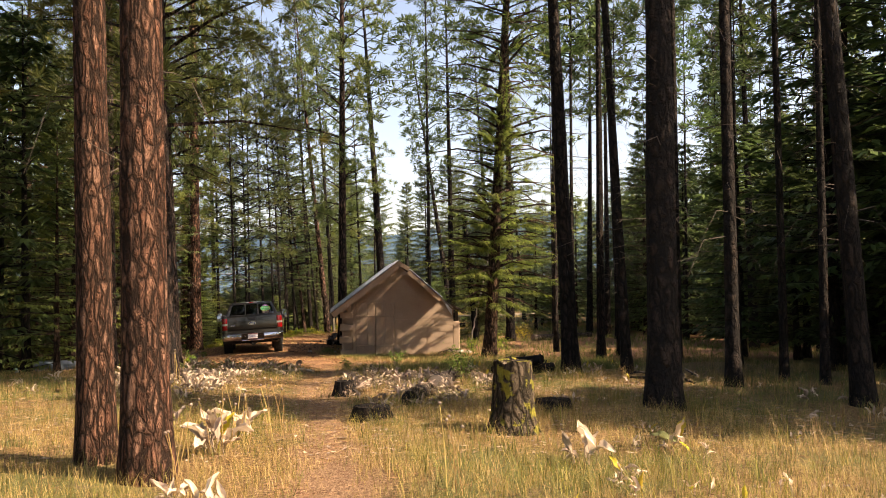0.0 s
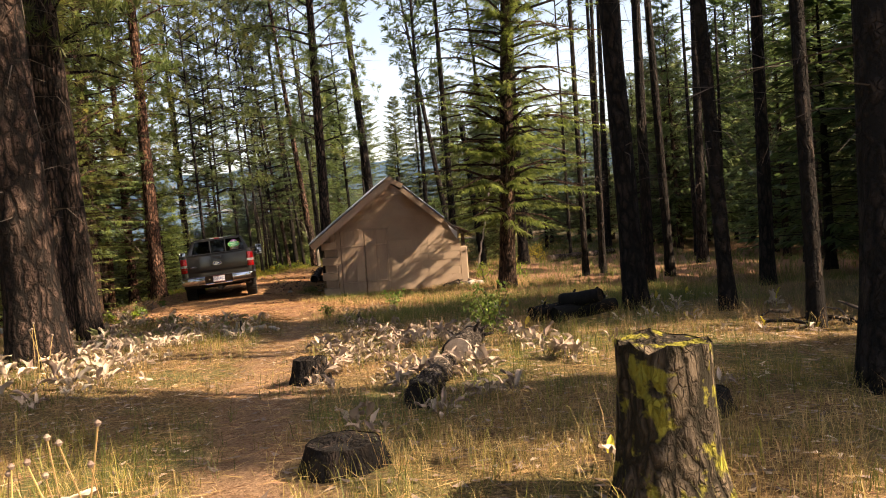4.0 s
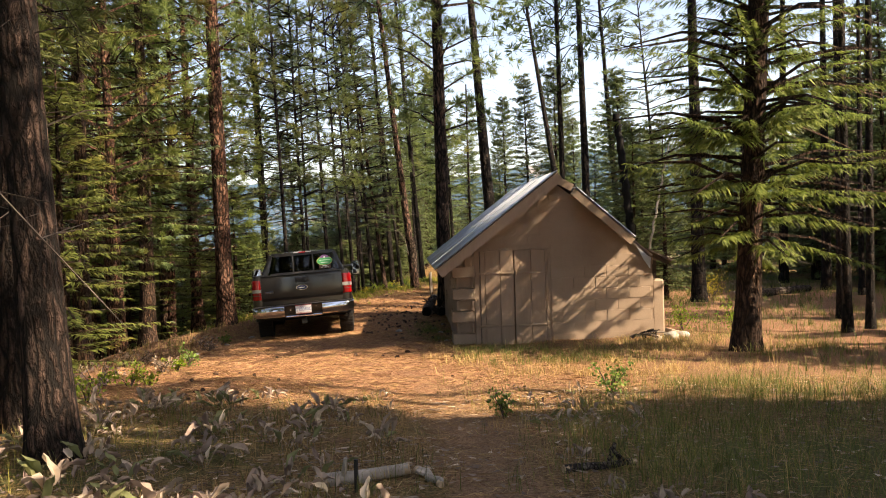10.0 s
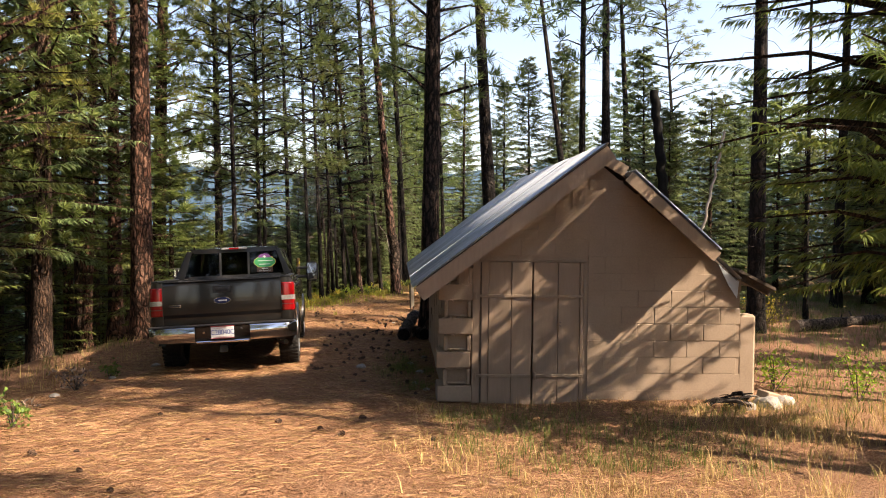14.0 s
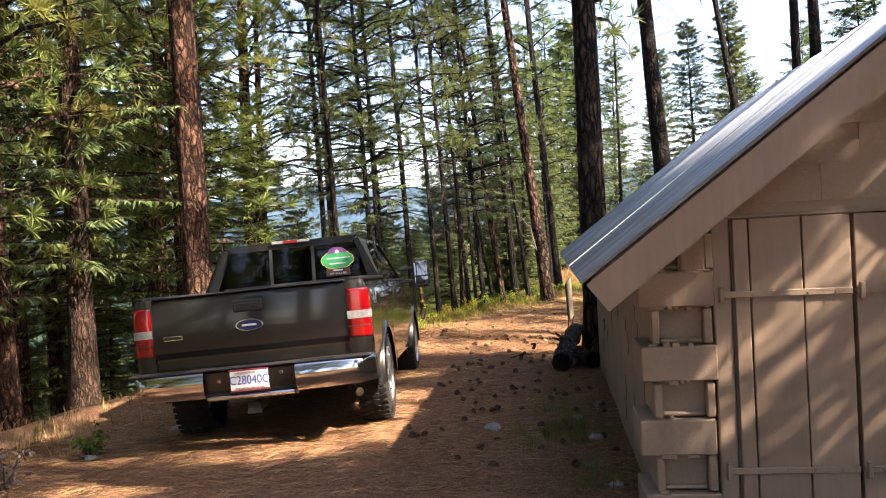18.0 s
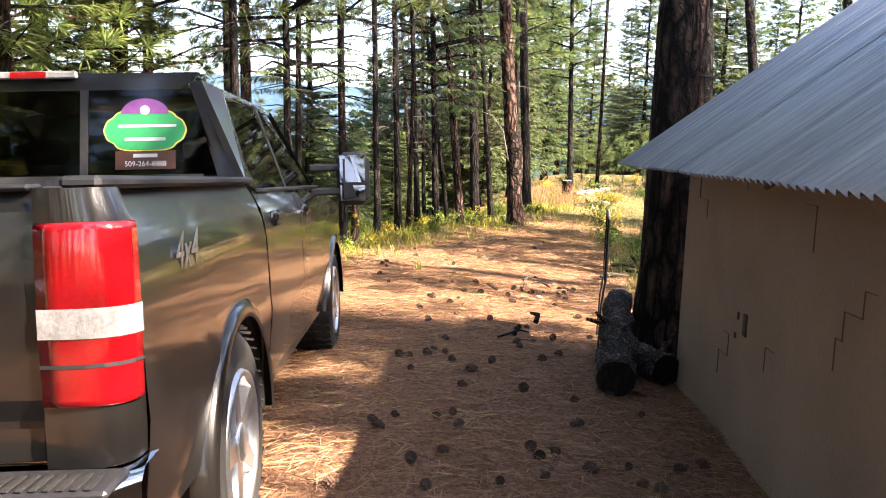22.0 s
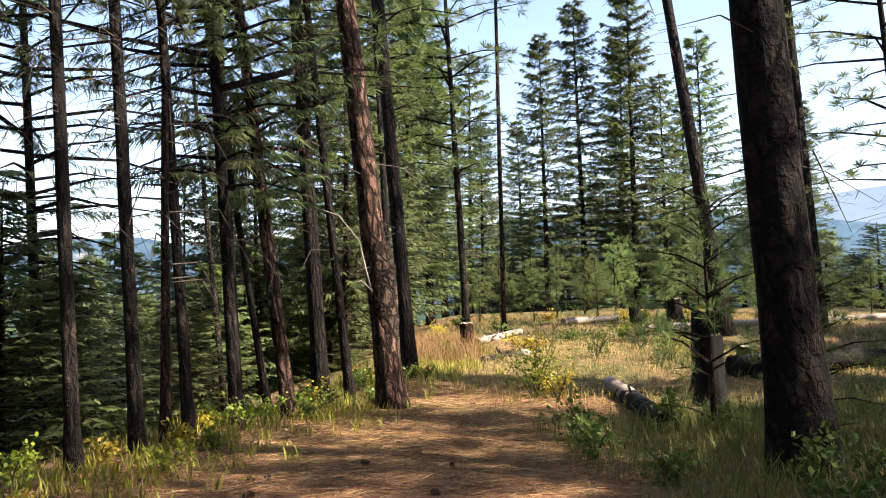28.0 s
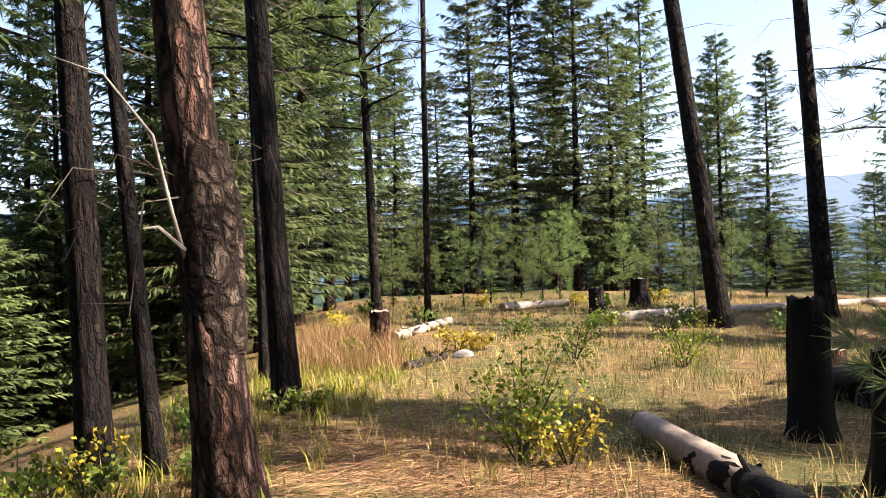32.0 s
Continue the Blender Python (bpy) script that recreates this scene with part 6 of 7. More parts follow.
def log(name, a, b, dia, side, end, label, category="log", seed=1, knots=4, sag=0.0, near=None):
    """A felled log from a to b."""
    a, b = Vector(a), Vector(b)
    ob = thing(name, Matrix.Translation(a), label, category)
    r, g = dia / 2, Geo()
    n = max(8, int((b - a).length / 0.12))
    path = [(b - a) * (i / n) + Vector((0.02 * math.sin(i * 1.7 + seed), 0.015 * math.sin(i * 1.1), sag * math.sin(math.pi * i / n))) for i in range(n + 1)]
    g.tube(path, [r * (1.06 - 0.2 * i / n) for i in range(n + 1)], 18, False, lambda i, k: 1 + 0.16 * noise.noise(Vector((2.2 * math.cos(k * 0.349), 2.2 * math.sin(k * 0.349) + seed, i * 0.22))) + 0.03 * noise.noise(Vector((k * 1.3, i * 0.4, seed))))
    part("bark", g, side, ob, smooth=True, recalc=False)
    d = (b - a).normalized()
    for p, w, rr, face in ((path[0], -d, r * 1.03, near or end), (path[-1], d, r * 0.84, end)):
        part("cut_end", Geo().tube([p + w * -0.03, p + w * 0.004], [rr, rr * 0.98], 18), face, ob)
    rnd = random.Random(seed)
    for _ in range(knots):
        u = rnd.uniform(0.1, 0.9)
        p = a.lerp(b, u) - a
        o = Vector((rnd.uniform(-1, 1), rnd.uniform(-1, 1), rnd.uniform(0.2, 1))).normalized()
        part("branch_stub", Geo().tube([p + o * r * 0.7, p + o * (r + rnd.uniform(0.04, 0.16))], [0.022, 0.012], 6), side, ob)
    return ob


def on(x, y, up=0.0):
    return (x, y, gz(x, y) + up)


stump(1.85, 11.65, 0.41, 0.70, "mossy_bark", "mossy_bark", "broken-topped bark-covered stump with yellow-green moss", 1)
stump(0.50, 12.64, 0.36, 0.12, "dark_bark", "dark_bark", "low dark weathered stump in the grass", 2)
stump(0.25, 15.73, 0.28, 0.2, "dark_bark", "dark_bark", "small sawn stump beside the footpath", 3)
stump(2.65, 13.13, 0.36, 0.12, "dark_bark", "dark_bark", "low dark stump sunk in the grass", 4)
stump(3.35, 47.61, 0.32, 0.78, "char", "char", "charred black jagged stump", 5)
stump(4.0, 49.33, 0.31, 1.08, "char", "char", "tall charred black stump", 6)
stump(1.45, 55.25, 0.28, 0.6, "pine_bark", "grey_cut", "splintered brown stump in dry grass", 7, 4)
stump(7.8, 60.55, 0.40, 0.62, "dark_bark", "grey_cut", "weathered broken stump on the ridge", 8)
stump(6.2, 58.96, 0.30, 0.5, "dark_bark", "grey_cut", "small leaning grey stump", 9, -6)
stump(5.6, 51.36, 0.42, 0.34, "pine_bark", "grey_cut", "low reddish-brown rotten stump", 10)
stump(5.3, 50.22, 0.34, 0.2, "char", "char", "low charred stump on the ridge", 11)
log("fallen_log", on(1.02, 14.06, 0.08), on(1.42, 15.43, 0.08), 0.21, "log_bark", "dark_bark", "short grey-barked log lying in the dry plants", seed=1)
log("fallen_log", on(1.56, 15.78, 0.1), on(1.95, 17.02, 0.1), 0.26, "log_bark", "grey_cut", "grey-barked log with peeling bark", seed=2)
log("bleached_log", on(-1.12, 20.72, 0.04), on(-0.5, 20.72, 0.05), 0.09, "dead_wood", "cut_wood", "thin bleached log beside the footpath", seed=3, knots=2)
log("bleached_branch", on(-0.45, 20.77, 0.03), on(-0.3, 20.46, 0.02), 0.05, "dead_wood", "cut_wood", "short bleached branch on the ground", seed=4, knots=1)
log("grey_branch", on(0.5, 20.64, 0.03), on(1.0, 20.81, 0.04), 0.05, "log_bark", "cut_wood", "grey weathered branch in the grass", seed=5, knots=2)
for i, (x0, y0, x1, y1, h) in enumerate(((3.3, 18.78, 4.2, 19.05, 0.1), (3.5, 19.05, 3.9, 18.69, 0.24), (3.1, 19.05, 3.7, 19.31, 0.1))):
    log("charred_log", on(x0, y0, h), on(x1, y1, h + 0.05), 0.2, "char", "char", "charred black log in a heap", seed=20 + i, knots=2)
burnt = log("fallen_log", on(2.2, 45.85, 0.07), on(2.62, 48.6, 0.08), 0.23, "char", "char", "long half-charred log with a bleached end", seed=6, knots=2)
tip = Vector(on(2.62, 48.6, 0.08)) - Vector(on(2.2, 45.85, 0.07))
part("bleached_end", Geo().tube([tip * (0.7 + 0.115 * i) for i in range(7)], [0.1, 0.113, 0.11, 0.107, 0.103, 0.097, 0.09], 16, True, lambda i, k: 1 + 0.14 * noise.noise(Vector((2 * math.cos(k * 0.39), 2 * math.sin(k * 0.39), i * 0.4)))), "grey_cut", burnt, "grey weathered barkless end", smooth=True)
log("white_log", on(5.8, 57.9, 0.08), on(14.5, 60.55, 0.08), 0.2, "dead_wood", "cut_wood", "long bleached fallen trunk across the ridge", seed=7, knots=8)
log("white_log", on(1.75, 56.13, 0.07), on(3.1, 58.43, 0.07), 0.17, "dead_wood", "cut_wood", "bleached log lying in dry grass", seed=8)
log("white_log", on(4.6, 60.19, 0.08), on(6.4, 61.25, 0.08), 0.18, "dead_wood", "cut_wood", "bleached log among young pines", seed=9)
log("grey_branch", on(1.6, 53.84, 0.05), on(2.25, 54.54, 0.05), 0.11, "log_bark", "grey_cut", "short dark log in the grass", seed=10)
log("fallen_log", on(4.9, 50.48, 0.14), on(7.5, 50.83, 0.16), 0.34, "char", "char", "thick charred fallen trunk", seed=12)
log("propped_log", on(-0.1, 35.34, 0.11), (0.13, 36.81, gz(0.13, 36.81) + 0.42), 0.22, "log_bark", "cut_wood", "rough-barked log propped against a pine, pale sawn end", seed=13, near="dark_bark")
log("short_log", on(0.28, 35.78, 0.1), on(0.12, 36.35, 0.12), 0.2, "log_bark", "char", "short scaly log with a dark end beside the shed", seed=14)
log("short_log", on(0.0, 35.73, 0.08), on(0.2, 36.09, 0.1), 0.12, "log_bark", "grey_cut", "broken piece of rotten log", seed=15, knots=1)
log("dead_tree", on(6.2, 39.27, 0.0), (5.8, 39.88, 4.4), 0.24, "char", "char", "dark leaning dead trunk behind the shed", "dead tree", 16)
log("leaning_pole", on(5.6, 37.24, 0.0), (6.6, 37.59, 3.2), 0.06, "dead_wood", "cut_wood", "thin bleached pole leaning beside the shed", "pole", 17, 1)
log("fallen_log", on(8.4, 37.94, 0.12), on(11.5, 39.88, 0.12), 0.25, "log_bark", "grey_cut", "fallen log on the slope behind the shed", seed=18)


def brush(name, x, y, n, size, label, seed, material="dead_wood"):
    """A heap of broken branches."""
    rnd = random.Random(seed)
    ob = thing(name, pose(x, y, gz(x, y)), label, "brushwood")
    for _ in range(n):
        a, ln = rnd.uniform(0, 6.283), size * rnd.uniform(0.3, 0.8)
        c = Vector((rnd.gauss(0, size * 0.3), rnd.gauss(0, size * 0.3), rnd.uniform(0.02, 0.16)))
        d = Vector((math.cos(a), math.sin(a), rnd.uniform(-0.12, 0.25)))
        r = rnd.uniform(0.008, 0.028)
        k = Vector((rnd.uniform(-0.06, 0.06), rnd.uniform(-0.06, 0.06), 0.03))
        part("branch", Geo().tube([c - d * ln * 0.5, c + k, c + d * ln * 0.5], [r, r * 0.9, r * 0.5], 6), material if rnd.random() < 0.05 else rnd.choice(("dead_twig", "dark_bark")), ob, recalc=False)
    return ob


brush("branch_heap", 1.25, 41.12, 34, 0.75, "heap of grey and brown broken branches beside the drive", 1)
brush("branch_heap", 1.75, 41.83, 26, 0.8, "heap of broken branches in the grass", 2)
brush("branch_heap", 3.7, 29.6, 12, 0.5, "few broken boards and twigs at the shed's corner", 3)
brush("fallen_branch", -0.55, 37.32, 3, 0.5, "small fallen branch with bark on the drive", 4)
brush("fallen_branch", -0.35, 39.97, 3, 0.45, "thin crooked stick on the needles", 5, "dead_twig")
brush("fallen_branch", -2.6, 38.38, 3, 0.5, "pale split stick on the needles", 6)
brush("fallen_branch", 5.3, 15.87, 14, 0.9, "dead branches in the grass", 7, "dead_twig")

# snags
def snag(x, y, dia, high, side, label, seed, limbs=0, lean=0.0):
    ob = thing("dead_tree", pose(x, y, gz(x, y), 0, lean, 0), label, "dead tree")
    g, path, radii = trunk_geo(high * 2.2, dia / 2, 20, 22, seed, cut=high)
    part("trunk", g, side, ob, smooth=True, recalc=False)
    rnd = random.Random(seed)
    for _ in range(limbs):
        c, r = at_height(path, radii, rnd.uniform(0.35, 0.98) * high)
        a, ln = rnd.uniform(0, 6.283), rnd.uniform(0.3, 0.9)
        d = Vector((math.cos(a), math.sin(a), 0.1))
        part("limb", Geo().tube([c, c + d * ln * 0.6, c + d * ln + Vector((0, 0, -ln * 0.7))], [0.012, 0.008, 0.003], 4, False), "dead_twig", ob, recalc=False)
    return ob


snag(-2.97, 43.59, 0.15, 1.35, "lichen_bark", "short broken-off trunk with yellow lichen", 3)
snag(-2.35, 46.07, 0.1, 3.2, "fir_bark", "grey dead tree with drooping bare limbs", 4, 26)
snag(2.75, 58.6, 0.13, 9.5, "grey_bark", "thin silvery dead tree", 5, 30)
snag(3.3, 40.41, 0.3, 3.6, "char", "charred broken trunk behind the shed", 6)
snag(-2.75, 51.54, 0.10, 5.5, "log_bark", "thin pale leaning dead trunk", 7, 8, -5)
rows = []
for i in range(17):
    z = 0.85 + 1.15 * i / 16
    rows.append([((0.145 + 0.035 * math.sin(math.pi * i / 16) * (1 + 1.3 * noise.noise(Vector((3.2 * math.cos(0.26 * k), 3.2 * math.sin(0.26 * k), 5 * z)))) + 0.03 * noise.noise(Vector((9 * math.cos(0.26 * k), 9 * math.sin(0.26 * k), 16 * z)))) * math.cos(0.2618 * k) - 0.073 * z, (0.155 + 0.035 * math.sin(math.pi * i / 16)) * math.sin(0.2618 * k), z) for k in range(24)])
ob = thing("bark_burl", pose(-0.25, 48.36, gz(-0.25, 48.36)), "swollen scaly bark with a pale curved dead branch", "burl")
part("burl", Geo().grid(rows, True), "burl_bark", ob, smooth=True, recalc=False)
part("dead_branch", Geo().tube([(-0.22, -0.12, 1.35), (-0.28, -0.2, 1.6), (-0.37, -0.24, 2.0), (-0.6, -0.28, 2.3), (-0.95, -0.3, 2.42)], [0.013, 0.011, 0.009, 0.006, 0.002], 7), "dead_wood", ob, "bleached curved dead branch", smooth=True)
part("dead_twig", Geo().tube([(-0.22, -0.15, 1.41), (-0.35, -0.2, 1.53), (-0.42, -0.24, 1.52)], [0.012, 0.009, 0.004], 5), "dead_wood", ob)


def stone(x, y, size, seed, label="grey stone half sunk in the needles"):
    bm = bmesh.new()
    bmesh.ops.create_icosphere(bm, subdivisions=2, radius=size)
    for v in bm.verts:
        v.co *= 1 + 0.35 * noise.noise(v.co * (2.2 / size) * 0.4 + Vector((seed, 0, 0)))
        v.co.z *= 0.62
    me = bpy.data.meshes.new("stone")
    bm.to_mesh(me)
    bm.free()
    me.materials.append(M["stone"])
    ob = new("stone", me)
    ob.matrix_basis = pose(x, y, gz(x, y) + size * 0.2, 0, 0, seed * 50)
    tagged(ob, label, "stone", "loose stones")


for i, (x, y, s) in enumerate(((-0.72, 32.64, 0.075), (0.0, 33.0, 0.05), (0.12, 32.29, 0.06), (0.22, 33.44, 0.05), (-0.3, 39.36, 0.04), (0.6, 39.18, 0.05), (4.05, 29.64, 0.16), (4.3, 29.82, 0.12), (3.75, 29.55, 0.1), (-3.9, 33.35, 0.07), (-4.2, 32.29, 0.05), (-4.5, 31.05, 0.06), (0.05, 31.58, 0.04), (0.18, 31.05, 0.05), (2.5, 54.63, 0.14))):
    stone(x, y, s, i + 1)
block = tagged(part("loose_block", Geo().box(-0.2, 0.2, -0.1, 0.1, 0, 0.19, 0.01), "tan_paint"), "pale concrete block lying on rubble at the shed", "block")
block.matrix_basis = pose(4.15, 29.9, gz(4.15, 29.9) - 0.03, 8, 14, 30) @ Matrix.Diagonal((0.8, 0.8, 0.8, 1))

# sign on a wire frame
sign = thing("yard_sign", pose(0, 0, 0), "brown yard sign with worn print on a black wire frame", "sign")
A, B, C, D = Vector((0.10, 37.41, 0.04)), Vector((0.03, 36.84, 0.0)), Vector((0.05, 36.97, -0.50)), Vector((0.13, 37.61, -0.505))
u, w = (B - A), (D - A)
nrm = u.cross(w).normalized()
if nrm.x > 0:
    nrm = -nrm
f4 = [(0, 1, 2, 3), (7, 6, 5, 4), (0, 4, 5, 1), (1, 5, 6, 2), (2, 6, 7, 3), (3, 7, 4, 0)]
panel = part("panel", Geo().add([A, B, C, D] + [p - nrm * 0.012 for p in (A, B, C, D)], f4), "sign_face", sign)
P = lambda s, t: A + u * s + w * t
for s0, s1, t0, t1 in ((0.38, 0.62, 0.12, 0.36), (0.2, 0.8, 0.44, 0.50), (0.25, 0.75, 0.56, 0.60), (0.12, 0.36, 0.76, 0.86), (0.42, 0.62, 0.77, 0.87), (0.68, 0.88, 0.77, 0.87)):
    q = [P(s0, t0), P(s1, t0), P(s1, t1), P(s0, t1)]
    part("print_bar", Geo().add([p + nrm * 0.0045 for p in q] + [p + nrm * 0.001 for p in q], f4), "sign_print", panel)
for a, b in ((A, B), (B, C), (C, D), (D, A)):
    part("frame_rail", Geo().tube([a + nrm * 0.004, b + nrm * 0.004], [0.008, 0.008], 6), "rod", sign)
for p, q in ((C, Vector((0.03, 37.02, 0))), (D, Vector((0.08, 37.5, 0)))):
    q.z = gz(q.x, q.y) - 0.1
    part("stake", Geo().tube([p, p.lerp(q, 0.3) + Vector((-0.015, 0, 0)), q], [0.007, 0.007, 0.007], 6), "rod", sign)
stake = tagged(part("stake", Geo().tube([on(-0.84, 20.46, -0.1), on(-0.84, 20.46, 0.2)], [0.016, 0.014], 8), "rod"), "thin dark iron stake beside the footpath", "stake")

# tarpaulin
rows = [[(x, y, 0.32 * math.exp(-((x / 0.75) ** 4) - ((y / 0.6) ** 4)) + 0.03 * noise.noise(Vector((4 * x, 4 * y, 3)))) for x in np.linspace(-1, 1, 24)] for y in np.linspace(-0.8, 0.8, 20)]
tarp = part("tarpaulin", Geo().grid(rows), "tarp", smooth=True, recalc=False)
tarp.matrix_basis = pose(-7.5, 27.7, gz(-7.5, 27.7), 0, 0, 20)
tagged(tarp, "blue-grey tarpaulin thrown over a low heap", "tarpaulin")

# ---- leafy plants ----
def leaf_mesh(name, length, width, curl, fold, stalk, material, seed, cols=2, rows=6):
    """A pointed leaf on a stalk, curled along and folded across; it grows from the origin towards +x."""
    rnd = random.Random(seed)
    g = Geo()
    pts, a, x, z = [], rnd.uniform(0.9, 1.45), 0.0, 0.0
    spine = [(0.0, 0.0, a)]
    n = rows + 3
    for i in range(n):
        step = (stalk if i < 3 else length) / (3 if i < 3 else rows)
        x, z = x + step * math.cos(a), z + step * math.sin(a)
        a += -curl / n if i >= 2 else -0.05
        spine.append((x, z, a))
    side = rnd.uniform(-0.3, 0.3)
    g.tube([(spine[i][0], 0, spine[i][1]) for i in range(4)], [0.0045, 0.004, 0.0035, 0.003], 4, False)
    grid = []
    for i in range(3, n + 1):
        u = (i - 3) / rows
        w = width * (math.sin(math.pi * (0.1 + 0.9 * u)) ** 0.8) * (1 - 0.35 * u) + 0.002
        sx, sz, sa = spine[i]
        row = []
        for k in range(-cols, cols + 1):
            v = k / cols
            lift = fold * abs(v) * w * (1 - 0.4 * u) + 0.012 * math.sin(9 * u + 4 * v + seed) + 0.006 * math.sin(23 * u + 9 * v)
            row.append((sx - math.sin(sa) * lift, v * w * 0.5 + side * u * 0.1, sz + math.cos(sa) * lift))
        grid.append(row)
    g.grid(grid)
    return g.mesh(name, M[material], True)


DRY = [leaf_mesh("leaf", 0.15 + 0.02 * (i % 3), 0.055 + 0.015 * (i % 2), 0.7 + 0.55 * (i % 4), 0.25 + 0.3 * (i % 3), 0.10 + 0.03 * (i % 2), "dry_leaf", i, 2, 5) for i in range(8)]
DULL = [leaf_mesh("leaf", 0.15 + 0.02 * (i % 3), 0.055 + 0.015 * (i % 2), 0.9 + 0.6 * (i % 4), 0.3 + 0.35 * (i % 3), 0.11, "dull_leaf", 10 + i, 2, 5) for i in range(8)]
GREENISH = [leaf_mesh("leaf", 0.2, 0.09, 0.6, 0.3, 0.14, "yellow_leaf", 30), leaf_mesh("leaf", 0.2, 0.075, 0.7, 0.3, 0.13, "sage_leaf", 31)]
plants = random.Random(9)


def herb(x, y, n, size, kinds, label, tall=0.0):
    ob = thing("withered_plant", pose(x, y, gz(x, y), 0, 0, plants.uniform(0, 360)), label, "plant", "withered broad-leaved plants")
    for i in range(n):
        me = plants.choice(kinds)
        lf = new("leaf", me)
        lf.parent = ob
        k = 0.62 * size * plants.uniform(0.65, 1.25)
        lf.matrix_basis = pose(plants.gauss(0, 0.05), plants.gauss(0, 0.05), 0, plants.uniform(-25, 25), plants.uniform(-35, 30), 360 * i / n + plants.uniform(-30, 30)) @ Matrix.Diagonal((k, k, k, 1))
    return ob


LIGHT_L, DULL_L = "withered broad-leaved plant with pale curled leaves", "withered plant with dull brown crumpled leaves"
trail_at = lambda y: float(np.interp(y, TRAIL_Y, TRAIL_X))


def herbs(n, x0, x1, y0, y1, kinds, label, size=(0.8, 1.25), count=(7, 12)):
    made = 0
    while made < n:
        x, y = plants.uniform(x0, x1), plants.uniform(y0, y1)
        if abs(x - trail_at(y)) < 0.55:
            continue
        herb(x, y, plants.randint(*count), plants.uniform(*size), kinds, label)
        made += 1


herb(-0.95, 11.1, 22, 2.1, DRY + GREENISH[:1], "large withered plant with pale curled leaves beside a pine")
herb(-1.0, 9.42, 12, 1.1, DRY, "withered plant with pale curled leaves at a pine's foot")
herb(-0.7, 9.07, 9, 1.3, DRY, LIGHT_L)
herb(-0.75, 11.81, 12, 1.7, DRY + GREENISH[:1], LIGHT_L)
herb(-1.7, 12.69, 12, 1.6, DULL + DRY, DULL_L)
herb(3.2, 10.66, 4, 1.9, GREENISH + DRY[:1], "small plant with one bright yellow leaf")
herb(2.1, 10.22, 10, 1.9, DRY + DULL[:2], "withered plant with tall bare stems")
herbs(44, -3.6, -1.5, 15.16, 19.05, DRY + DULL[:2], LIGHT_L, (1.0, 1.5), (9, 13))
herbs(26, -2.6, -1.3, 18.16, 20.11, DRY, LIGHT_L, (0.9, 1.3))
herbs(14, -7, -3.6, 14.1, 21.17, DRY, LIGHT_L)
herbs(52, -0.2, 2.6, 15.16, 18.34, DULL + DRY[:2], DULL_L, (0.9, 1.4), (9, 13))
herbs(14, 0.2, 3.4, 13.04, 15.34, DULL + DRY[:1], DULL_L)
herbs(16, 2.0, 6.5, 16.75, 21.17, DRY + DULL[:2] + GREENISH[:1], LIGHT_L, (0.7, 1.1))
herbs(12, 3, 8, 9.69, 15.87, DRY + DULL + GREENISH, LIGHT_L, (0.6, 1.0), (4, 7))
herbs(10, -6, -2.5, 7.92, 14.1, DRY, LIGHT_L, (0.7, 1.1), (5, 9))
herbs(72, -3.8, -0.7, 19.6, 24.52, DULL + DRY[:3] + GREENISH[1:] * 3, DULL_L, (0.9, 1.5))
herbs(10, -0.2, 1.3, 18.96, 22.49, DULL, DULL_L, (0.6, 0.9))
herbs(10, -6.5, -4.2, 22.93, 30.88, DULL + DRY[:2], DULL_L, (0.6, 1.0))
herbs(26, -2.6, 1.6, 22.6, 24.8, DRY[:3] + DULL + GREENISH[1:] * 2, DULL_L, (0.55, 0.95), (5, 8))
herbs(34, -5.5, 6.5, 11.5, 20.5, DRY + DULL[:3], LIGHT_L, (0.55, 0.95), (4, 8))
herbs(16, 0.8, 5.5, 8.0, 12.5, DRY + DULL[:3] + GREENISH[:1], LIGHT_L, (0.5, 0.9), (4, 7))
for x, y, n in ((-1.05, 9.77, 5), (-0.45, 11.36, 6), (0.95, 9.33, 4), (-0.75, 11.45, 5), (-0.9, 10.92, 5), (-2.2, 16.4, 4)):
    ob = thing("seed_stalks", pose(x, y, gz(x, y)), "few dry flower stalks with round seed heads", "plant")
    for _ in range(n):
        a, h = plants.uniform(0, 6.28), plants.uniform(0.4, 0.62)
        b = Vector((plants.gauss(0, 0.06), plants.gauss(0, 0.06), 0))
        tip = b + Vector((0.12 * math.cos(a), 0.12 * math.sin(a), h))
        st = part("stalk", Geo().tube([b, b.lerp(tip, 0.5) + Vector((0.01, 0.01, 0.02)), tip], [0.004, 0.0035, 0.003], 5), "straw", ob, recalc=False)
        part("seed_head", Geo().tube([tip, tip + Vector((0, 0, 0.012)), tip + Vector((0, 0, 0.022))], [0.008, 0.014, 0.005], 7), "dull_leaf", st, recalc=False)


